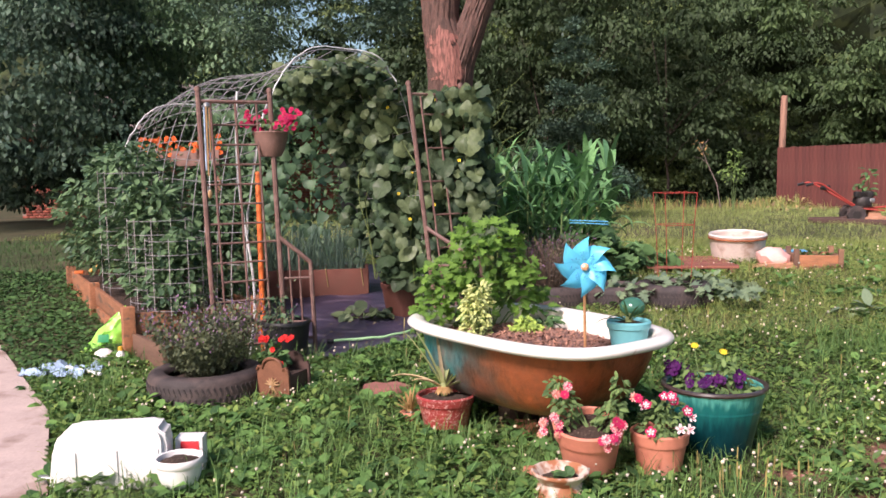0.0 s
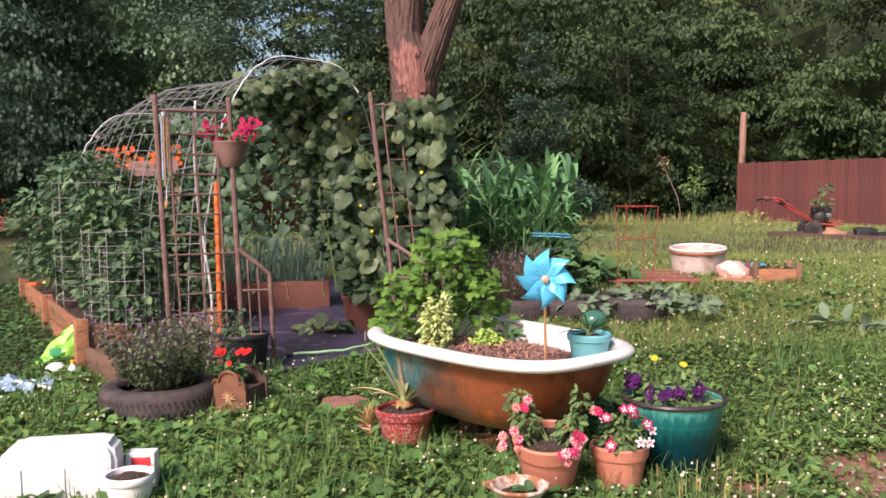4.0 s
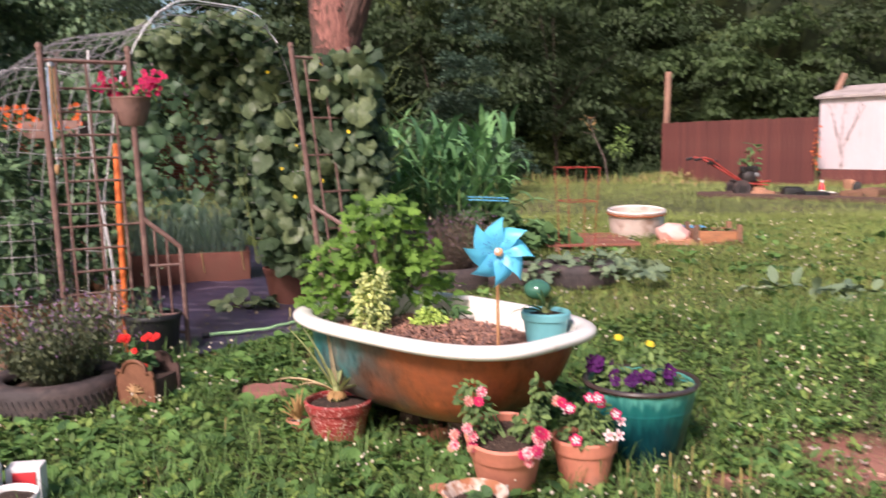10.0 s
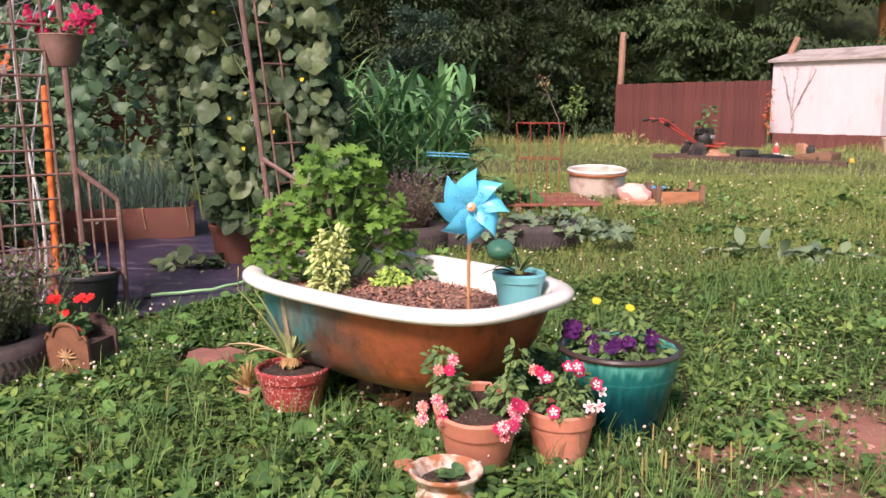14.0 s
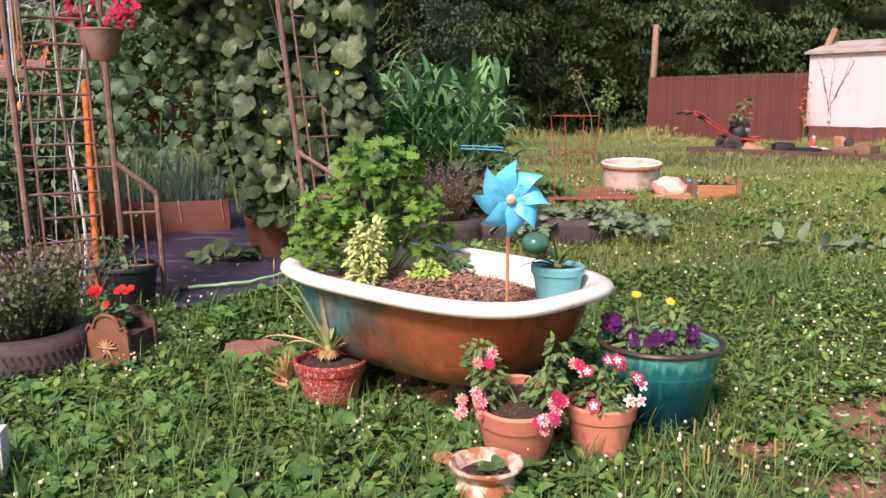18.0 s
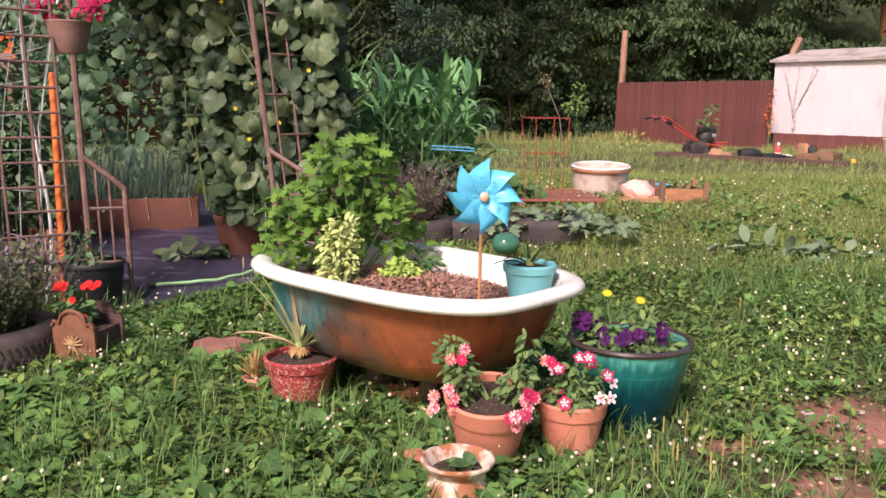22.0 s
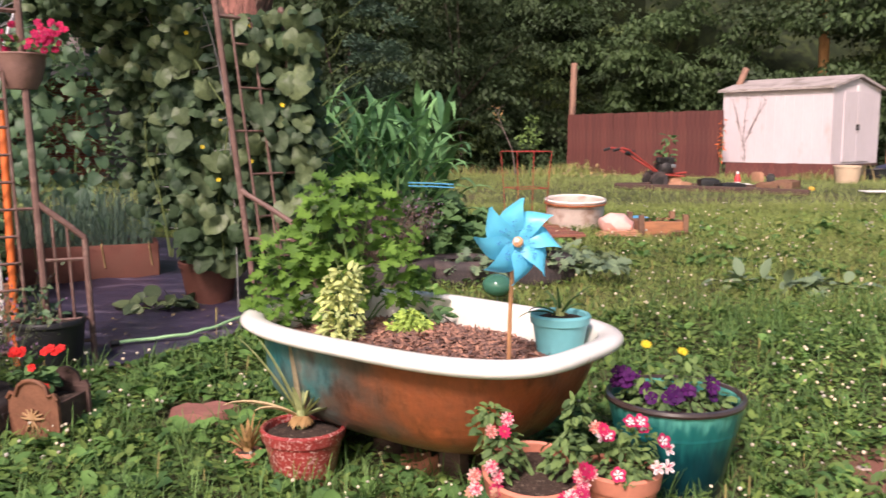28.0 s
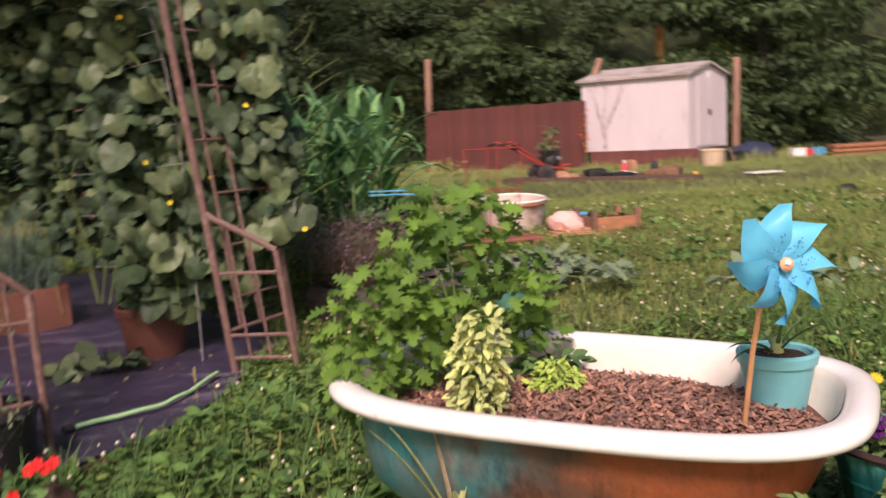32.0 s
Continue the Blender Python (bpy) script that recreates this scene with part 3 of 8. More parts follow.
def build_ground():
    xs = np.unique(np.r_[np.linspace(-160, -12, 24), np.linspace(-12, 14, 131), np.linspace(14, 160, 24)])
    ys = np.unique(np.r_[np.linspace(-60, -3, 12), np.linspace(-3, 12, 101), np.linspace(12, 30, 37), np.linspace(30, 220, 24)])
    gx, gy = np.meshgrid(xs, ys)
    z = gz(gx, gy) + 0.012 * np.sin(gx * 2.3 + gy) * np.sin(gy * 1.7) + 0.006 * np.sin(gx * 7 + 1) * np.cos(gy * 6)
    vs = np.stack([gx, gy, z], -1).reshape(-1, 3)
    n = len(xs)
    i, j = np.meshgrid(np.arange(n - 1), np.arange(len(ys) - 1))
    a = (j * n + i).ravel()
    me = arrays("ground", vs, np.stack([a, a + 1, a + n + 1, a + n], -1), True)
    at = me.attributes.new("bare", "FLOAT", "POINT")
    at.data.foreach_set("value", bare_at(vs[:, 0], vs[:, 1]).astype(np.float32))
    ob = obj("ground", me, M["lawn_soil"])
    tagged(ob, "lawn earth with worn red patches", "ground", kind="structure")


build_ground()

CLOTH = ((-2.02, 4.86), (-1.66, 4.92), (-1.40, 5.12), (-1.20, 5.50), (-0.90, 6.4), (-1.6, 8.8), (-3.4, 9.0), (-3.2, 6.6), (-2.4, 5.1))


def inside(x, y, poly):
    hit = np.zeros(len(x), bool)
    for (x0, y0), (x1, y1) in zip(poly, poly[1:] + poly[:1]):
        cross = ((y0 > y) != (y1 > y)) & (x < (x1 - x0) * (y - y0) / (y1 - y0 + 1e-12) + x0)
        hit ^= cross
    return hit


PAVING = ((-6.5, 5.6), (-4.5, 4.95), (-2.93, 3.5), (-2.05, 2.35), (-1.9, 0.5), (-1.9, -4.8), (-6.5, -4.8))
PATCH_BED = ((-3.12, 4.70), (-2.5, 4.9), (-4.2, 8.5), (-5.5, 7.22))


def lawn_points(n, x0, x1, y0, y1, bare_keep=0.2):
    """Random places on the open lawn, clear of pots, cloth, beds and bare earth."""
    x, y = rng.uniform(x0, x1, n), rng.uniform(y0, y1, n)
    keep = rng.random(n) > bare_at(x, y) * (1 - bare_keep)
    keep &= ~inside(x, y, CLOTH) & ~inside(x, y, PATCH_BED)
    ca, sa = math.cos(radians(-38.8)), math.sin(radians(-38.8))
    u, v = (x + 0.157) * ca + (y - 3.831) * sa, -(x + 0.157) * sa + (y - 3.831) * ca
    keep &= ~((np.abs(u - 0.05) < 0.26) & (np.abs(v) < 0.13))
    for cx, cy, r in ((-0.54, 3.59, 0.10), (0.255, 3.08, 0.10), (0.57, 3.22, 0.09), (0.83, 3.52, 0.165), (0.153, 2.77, 0.115), (-2.2, 4.05, 0.30), (-1.737, 4.098, 0.12), (-0.778, 3.728, 0.05)):
        keep &= (x - cx) ** 2 + (y - cy) ** 2 > r * r
    keep &= ~inside(x, y, PAVING) & (((x + 1.10) / 0.19) ** 2 + ((y - 4.26) / 0.15) ** 2 > 1)
    return x[keep], y[keep]


def lawn_cover():
    def lay(name, tmpl, n, area, size, pitch, mat_key, label, zoff=0.0, patch=None, bunch=1, spread=0.0):
        x, y = lawn_points(n, *area)
        if patch:
            s = np.array([noise.noise(Vector((a * patch, b * patch, 3.7))) for a, b in zip(x, y)])
            k = s > rng.uniform(-0.55, 0.35, len(x))
            x, y = x[k], y[k]
        if bunch > 1:
            x, y = np.repeat(x, bunch) + rng.normal(0, spread, len(x) * bunch), np.repeat(y, bunch) + rng.normal(0, spread, len(y) * bunch)
        m = len(x)
        mound = np.array([max(0.0, noise.noise(Vector((a * 2.4, b * 2.4, 1.3))) + 0.15) for a, b in zip(x, y)]) if zoff else 0.0
        at = np.stack([x, y, gz(x, y) + zoff * rng.random(m) + 0.05 * mound], -1)
        me = scatter(tmpl, poses_of(at, rng.uniform(0, 6.283, m), rng.uniform(*pitch, m), rng.normal(0, 0.25, m), rng.uniform(*size, m)), name)
        ob = obj(name, me, M[mat_key])
        tagged(ob, label, "lawn", kind="stuff")
        return ob

    lay("clover", ROUND6, 70000, (-3.6, 3.6, 1.9, 6.0), (0.012, 0.032), (-0.1, 0.5), "clover_leaf", "green clover leaves covering the lawn", 0.05, 1.3)
    lay("clover", ROUND6, 26000, (-3.4, 7.0, 5.5, 11.0), (0.016, 0.040), (-0.1, 0.6), "clover_leaf", "green clover leaves covering the lawn", 0.05, 0.9)
    lay("plantain", PADDLE, 1500, (-3.6, 0.6, 1.9, 6.0), (0.055, 0.125), (0.1, 0.7), "plantain_leaf", "rosettes of broad plantain leaves low in the lawn", 0.02, 0.8, 7, 0.010)
    lay("plantain", PADDLE, 420, (0.6, 3.6, 1.9, 6.0), (0.05, 0.10), (0.1, 0.7), "plantain_leaf", "rosettes of broad plantain leaves low in the lawn", 0.02, 0.8, 7, 0.010)
    lay("plantain", PADDLE, 420, (-3.5, 6.0, 6.0, 10.0), (0.06, 0.12), (0.15, 0.8), "plantain_leaf", "rosettes of broad plantain leaves low in the lawn", 0.02, 0.8, 7, 0.012)
    lay("weeds", LEAF6, 26000, (-3.6, 3.6, 1.9, 6.0), (0.022, 0.070), (0.0, 0.8), "weed_leaf", "small light green weeds among the grass", 0.05, 1.6)
    lay("weeds", LEAF6, 20000, (-3.4, 7.0, 5.5, 11.0), (0.02, 0.055), (0.1, 0.8), "weed_leaf", "small light green weeds among the grass", 0.05)
    lay("grass", REEDY, 3200, (-3.6, 3.8, 1.9, 6.2), (0.09, 0.20), (0.7, 1.4), "tuft_blade", "tufts of fine green grass", 0.0, 1.0, 9, 0.014)
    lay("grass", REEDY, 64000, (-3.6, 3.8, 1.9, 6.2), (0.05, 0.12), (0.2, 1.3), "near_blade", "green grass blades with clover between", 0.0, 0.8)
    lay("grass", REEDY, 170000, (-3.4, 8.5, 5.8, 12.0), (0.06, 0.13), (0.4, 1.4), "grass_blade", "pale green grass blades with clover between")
    lay("dry_grass", REEDY, 18000, (-3.6, 8.0, 1.9, 11.0), (0.05, 0.13), (0.1, 1.2), "straw", "dry straw-coloured grass in worn places", 0.0, 0.7)
    lay("grass", BLADE, 34000, (-1.9, 8.5, -4.5, 1.9), (0.06, 0.13), (0.2, 1.3), "grass_blade", "pale green grass on the near lawn")
    lay("clover", ROUND6, 30000, (-1.9, 8.5, -4.5, 1.9), (0.03, 0.06), (-0.1, 0.55), "clover_leaf", "green clover leaves on the near lawn", 0.05)
    lay("grass", BLADE, 22000, (3.6, 9.0, 1.9, 6.0), (0.06, 0.13), (0.2, 1.3), "grass_blade", "pale green grass at the lawn's side")
    lay("clover", ROUND6, 22000, (3.6, 9.0, 1.9, 6.0), (0.03, 0.06), (-0.1, 0.55), "clover_leaf", "green clover leaves at the lawn's side", 0.05)
    lay("far_grass", BLADE, 110000, (-10.0, 16.0, 11.5, 25.5), (0.06, 0.12), (0.4, 1.4), "far_grass", "pale green grass of the upper lawn")
    # tree shade on this side is put into a darker blade colour
    lay("shaded_grass", BLADE, 44000, (-14.0, -3.3, 3.6, 11.5), (0.05, 0.12), (0.3, 1.3), "shaded_blade", "grass beside the raised bed, tree shade put into its dark green")
    lay("shaded_clover", ROUND6, 24000, (-8.0, -3.3, 3.4, 8.0), (0.02, 0.05), (-0.1, 0.6), "shaded_blade", "clover and weeds beside the concrete path, shade put into their colour", 0.07)


lawn_cover()


def clover_blooms():
    """White clover heads on short stalks."""
    x, y = lawn_points(9000, -3.2, 7.0, 2.0, 11.5)
    few = np.array([noise.noise(Vector((a * 1.4, b * 1.4, 9.1))) for a, b in zip(x, y)]) > rng.uniform(-0.3, 0.5, len(x))
    x, y = x[few], y[few]
    few = rng.random(len(x)) < np.interp(y, [4, 8, 11], [1, 0.45, 0.2])
    x, y = x[few], y[few]
    n = len(x)
    bm = bmesh.new()
    bmesh.ops.create_icosphere(bm, subdivisions=1, radius=1.0)
    tv = [tuple(v.co) for v in bm.verts]
    tf = [[v.index for v in f.verts] for f in bm.faces]
    bm.free()
    at = np.stack([x, y, gz(x, y) + rng.uniform(0.05, 0.12, n)], -1)
    me = scatter((tv, tf), poses_of(at, rng.uniform(0, 6, n), rng.uniform(0, 1, n), rng.uniform(0, 1, n), rng.uniform(0.005, 0.012, n) * (0.7 + 0.04 * y)), "clover_flowers")
    tagged(obj("clover_flowers", me, M["clover_bloom"]), "small white clover flower heads in the lawn", "flowers", kind="stuff")


clover_blooms()


def edge_weeds():
    """Tall rough grass and dry stems along the wood's edge and the foot of the fence."""
    r = np.random.default_rng(21)
    line = ((-9.0, 23.6), (-3.0, 24.0), (3.7, 25.2), (4.0, 25.4), (6.8, 21.2), (9.3, 19.6), (14.0, 22.5))
    k = r.integers(0, len(line) - 1, 9000)
    f = r.random(9000)
    p, q = np.array(line)[k], np.array(line)[k + 1]
    at = p + (q - p) * f[:, None] + r.normal(0, 1, (9000, 2)) * np.where((k == 3) | (k == 4), 0.16, 0.5)[:, None]
    tall = np.array([0.6 + max(-0.4, noise.noise(Vector((x * 0.9, y * 0.9, 2.2)))) for x, y in at])
    size = r.uniform(0.12, 0.42, 9000) * tall * np.where((k == 3) | (k == 4), 0.7, 1.2)
    at = np.c_[at, gz(at[:, 0], at[:, 1]) - 0.01]
    dry = r.random(9000) < 0.35
    for key, pick, label in (("far_grass", ~dry, "tall rough grass along the wood's edge"), ("straw", dry, "dry brown stems along the wood's edge")):
        m = int(pick.sum())
        me = scatter(BLADE, poses_of(at[pick], r.uniform(0, 6.28, m), r.uniform(0.9, 1.5, m), r.normal(0, 0.3, m), size[pick]), "edge_grass")
        tagged(obj("edge_grass", me, M[key]), label, "grass", kind="stuff")


edge_weeds()


def pebbles():
    """Small stones lying loose on the worn earth."""
    x, y = rng.uniform(0.9, 2.5, 5000), rng.uniform(2.4, 4.0, 5000)
    k = bare_at(x, y) > rng.uniform(0.3, 1.2, 5000)
    x, y = x[k], y[k]
    n = len(x)
    tmpl = ([(-.5, -.4, 0), (.5, -.3, 0), (.4, .5, 0), (-.4, .4, 0), (0.05, 0, .5)], [(0, 1, 4), (1, 2, 4), (2, 3, 4), (3, 0, 4)])
    at = np.stack([x, y, gz(x, y) - 0.004 + 0.012 * np.sin(x * 2.3 + y) * np.sin(y * 1.7) + 0.006 * np.sin(x * 7 + 1) * np.cos(y * 6)], -1)
    me = scatter(tmpl, poses_of(at, rng.uniform(0, 6.28, n), rng.normal(0, 0.2, n), rng.normal(0, 0.2, n), 0.006 + 0.022 * rng.random(n) ** 3), "gravel")
    tagged(obj("gravel", me, M["gravel"]), "pale pinkish gravel on the bare red earth", "gravel", kind="stuff")


pebbles()


def seed_stalks():
    """Plantain stalks standing in front of the pots."""
    tmpl = ([(-.008, 0, 0), (.008, 0, 0), (-.008, .6, .0), (.008, .6, 0), (-.022, .62, 0), (.022, .62, 0), (-.018, .95, 0), (.018, .95, 0), (0, 1, 0)],
            [(0, 1, 3), (0, 3, 2), (4, 5, 7), (4, 7, 6), (6, 7, 8)])
    x = np.r_[rng.uniform(0.6, 1.25, 22), rng.uniform(-2, 4, 90)]
    y = np.r_[rng.uniform(2.75, 3.2, 22), rng.uniform(2.6, 9, 90)]
    n = len(x)
    at = np.stack([x, y, gz(x, y)], -1)
    me = scatter(tmpl, poses_of(at, rng.uniform(-0.6, 0.6, n), rng.uniform(1.25, 1.75, n), rng.uniform(-0.5, 0.5, n), rng.uniform(0.10, 0.19, n)), "seed_stalks")
    tagged(obj("seed_stalks", me, M["seed_stalk"]), "brown plantain seed stalks in the grass", "weeds", kind="stuff")


seed_stalks()


# ---- woods behind the garden ----
def woods():
    """Deep bank of broad-leaved trees, thick to the ground, with a few gaps to the sky."""
    centres, radii, light = [], [], []
    for i in range(1750):
        x = rng.uniform(-21, 21)
        z = 0.3 + 9.0 * rng.random() ** 1.1
        edge = 27.5 + 2.2 * math.sin(x * 0.35) + 0.28 * z
        if x < -3:
            edge = 25
        if -11.0 < x < -7.0 and 5.0 < z < 8.6 and rng.random() < 0.86:
            continue
        if noise.noise(Vector((x * 0.42, z * 0.55, 4.4))) < -0.10 and rng.random() < 0.8:
            continue
        centres.append((x, edge + rng.uniform(0, 3.0), z))
        radii.append(rng.uniform(0.5, 1.25))
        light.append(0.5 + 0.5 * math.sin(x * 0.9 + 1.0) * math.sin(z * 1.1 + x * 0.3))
    for i in range(120):
        centres.append((rng.uniform(-11.5, -6.6), 27.5 + rng.uniform(0, 4), rng.uniform(4.6, 8.2)))
        radii.append(rng.uniform(0.25, 0.55))
        light.append(0.3)
    centres, radii, light = np.array(centres), np.array(radii), np.array(light)
    # clumps with a high value wear the leaf colour with sunlight put in
    for key, pick, label in (("woods_leaf", light < 0.80, "dark green broad-leaved woods behind the garden"), ("woods_sunlit", light >= 0.80, "yellow-green leaves at the wood's edge, sunlight put into their colour")):
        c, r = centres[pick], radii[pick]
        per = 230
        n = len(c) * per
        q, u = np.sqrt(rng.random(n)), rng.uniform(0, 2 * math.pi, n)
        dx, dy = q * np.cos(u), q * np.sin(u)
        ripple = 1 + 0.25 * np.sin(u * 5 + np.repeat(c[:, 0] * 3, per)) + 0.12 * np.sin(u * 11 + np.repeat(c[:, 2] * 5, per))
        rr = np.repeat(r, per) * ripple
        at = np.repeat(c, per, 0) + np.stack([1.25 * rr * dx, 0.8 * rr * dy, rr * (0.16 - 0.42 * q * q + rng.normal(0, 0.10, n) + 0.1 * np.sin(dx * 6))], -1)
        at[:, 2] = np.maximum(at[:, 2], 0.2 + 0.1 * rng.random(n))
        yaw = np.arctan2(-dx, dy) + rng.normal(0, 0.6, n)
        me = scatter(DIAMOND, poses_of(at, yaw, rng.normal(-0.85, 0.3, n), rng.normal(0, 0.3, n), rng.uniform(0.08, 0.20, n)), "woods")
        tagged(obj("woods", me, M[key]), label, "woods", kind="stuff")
    # dark sheet stands for the shade between the trees
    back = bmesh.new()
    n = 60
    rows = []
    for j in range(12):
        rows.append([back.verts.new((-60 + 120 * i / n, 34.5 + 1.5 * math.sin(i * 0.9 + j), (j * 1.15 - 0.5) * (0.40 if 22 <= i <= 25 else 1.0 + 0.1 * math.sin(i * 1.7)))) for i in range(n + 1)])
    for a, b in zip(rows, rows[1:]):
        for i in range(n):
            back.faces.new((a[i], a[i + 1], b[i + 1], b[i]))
    tagged(part("backdrop", back, M["deep_shade"]), "dark sheet standing for the deep shade of the woods", "backdrop", kind="structure")


woods()


def leafy_tree(name, at, height, trunk_r, clumps, leaves, size, key, label, limbs=5, bark="woods_bark", droop=0.85):
    """A tree with a tapered trunk, limbs and a loose crown of many small leaves."""
    t = thing(name, at, label, "tree")
    bm = bmesh.new()
    tube(bm, [(0, 0, -0.1), (0.05, 0, height * 0.3), (-0.05, 0.05, height * 0.6), (0.1, 0, height)], trunk_r, 9, trunk_r * 0.25)
    part("trunk", bm, M[bark], t)
    for i in range(limbs):
        c = clumps[i % len(clumps)]
        z0 = min(height * 0.85, max(0.4, c[2] * 0.55))
        part("limb", tube(bmesh.new(), [(0, 0, z0), (c[0] * 0.5, c[1] * 0.5, (z0 + c[2]) / 2 + 0.2), (c[0], c[1], c[2])], trunk_r * 0.35, 6, trunk_r * 0.08), M[bark], t)
    ps = []
    for cx, cy, cz, cr in clumps:
        n = int(leaves * cr * cr)
        k = max(3, int(cr * 5))
        sub = np.array([cx, cy, cz]) + rng.normal(0, 0.5, (k, 3)) * cr * np.array([1.1, 0.9, 0.62])
        own = rng.integers(0, k, n)
        q, u = np.sqrt(rng.random(n)), rng.uniform(0, 2 * math.pi, n)
        sr = cr * 0.55 * (1 + 0.3 * np.sin(u * 5 + own))
        d = np.stack([np.cos(u), np.sin(u), np.zeros(n)], -1)
        pt = sub[own] + np.stack([sr * q * d[:, 0], sr * q * d[:, 1], sr * (0.2 - 0.5 * q * q + rng.normal(0, 0.12, n))], -1)
        ps.append(poses_of(pt, np.arctan2(-d[:, 0], d[:, 1]) + rng.normal(0, 0.7, n), rng.normal(-droop, 0.45, n), rng.normal(0, 0.5, n), rng.uniform(*size, n)))
    obj("crown", scatter(LEAF6 if size[1] > 0.2 else DIAMOND, np.concatenate(ps), "crown"), M[key], t)
    return t


def bank(x0, x1, y0, y1, z0, z1, n, r):
    return [(rng.uniform(x0, x1), rng.uniform(y0, y1), rng.uniform(z0, z1), rng.uniform(*r)) for i in range(n)]


leafy_tree("shade_tree", (-16.0, 15.5, 0.3), 3.5, 0.16, bank(0.4, 6.3, -3.2, -0.5, 1.7, 7.5, 46, (0.8, 1.4)), 900, (0.07, 0.15), "bough_leaf", "dark leafy tree with boughs hanging over the lawn")
leafy_tree("garden_tree", (-8.3, 17.5, 0.3), 3.2, 0.12, bank(-3.2, 1.2, -2.5, 0.5, 1.6, 7.0, 44, (0.8, 1.4)), 900, (0.06, 0.14), "blue_bough", "light green broad-leaved tree above the vine tunnel")
leafy_tree("young_tree", (7.6, 29.2, 0.15), 3.2, 0.08, [(c[0], c[1], c[2], c[3] * 0.9) for c in bank(-3.6, 4.4, -1.6, 0.2, 1.9, 6.5, 30, (0.6, 1.3))], 600, (0.11, 0.24), "maple_leaf", "big-leaved young tree spreading above the brown fence")
leafy_tree("hedge_bush", (-13.2, 17.6, 0.3), 2.2, 0.06, bank(-2.0, 2.6, -0.6, 0.4, 0.3, 3.4, 34, (0.5, 0.9)), 1100, (0.08, 0.18), "bough_leaf", "overgrown dark bush in front of the brick house")
leafy_tree("hedge_bush", (-9.6, 18.4, 0.3), 2.2, 0.06, bank(-1.8, 1.6, -0.6, 0.4, 0.5, 3.4, 24, (0.5, 0.9)), 1100, (0.08, 0.18), "woods_leaf", "overgrown green bush in front of the brick house")
leafy_tree("hedge_bush", (-11.2, 16.6, 0.3), 2.2, 0.06, bank(-2.4, 1.0, -0.5, 0.4, 0.3, 2.4, 15, (0.40, 0.7)), 1000, (0.07, 0.15), "bough_leaf", "dark overgrown bush hiding most of the brick house")
leafy_tree("edge_tree", (1.0, 28.6, 0.15), 2.6, 0.06, bank(-2.6, 2.0, -1.2, 0.3, 1.2, 6.8, 22, (0.5, 1.2)), 420, (0.10, 0.22), "woods_leaf", "dark green young tree at the wood's edge")
leafy_tree("edge_tree", (15.5, 27.0, 0.15), 3.0, 0.10, bank(-3.0, 3.5, -1.8, 0.3, 0.8, 7.0, 34, (0.7, 1.5)), 420, (0.12, 0.26), "maple_leaf", "broad-leaved young tree at the lawn's far edge")
leafy_tree("edge_tree", (-2.5, 25.0, 0.15), 2.2, 0.07, bank(-2.6, 2.6, -1.2, 0.3, 0.8, 7.4, 28, (0.6, 1.4)), 420, (0.10, 0.22), "woods_leaf", "dark young tree at the wood's edge behind the corn")
leafy_tree("dark_conifer", (-1.3, 19.0, 0.33), 1.5, 0.06, [(0, 0, 0.5 + i * 0.42, 0.95 - i * 0.07) for i in range(10)], 2600, (0.05, 0.12), "bough_leaf", "dark bushy evergreen behind the corn", droop=-0.5)


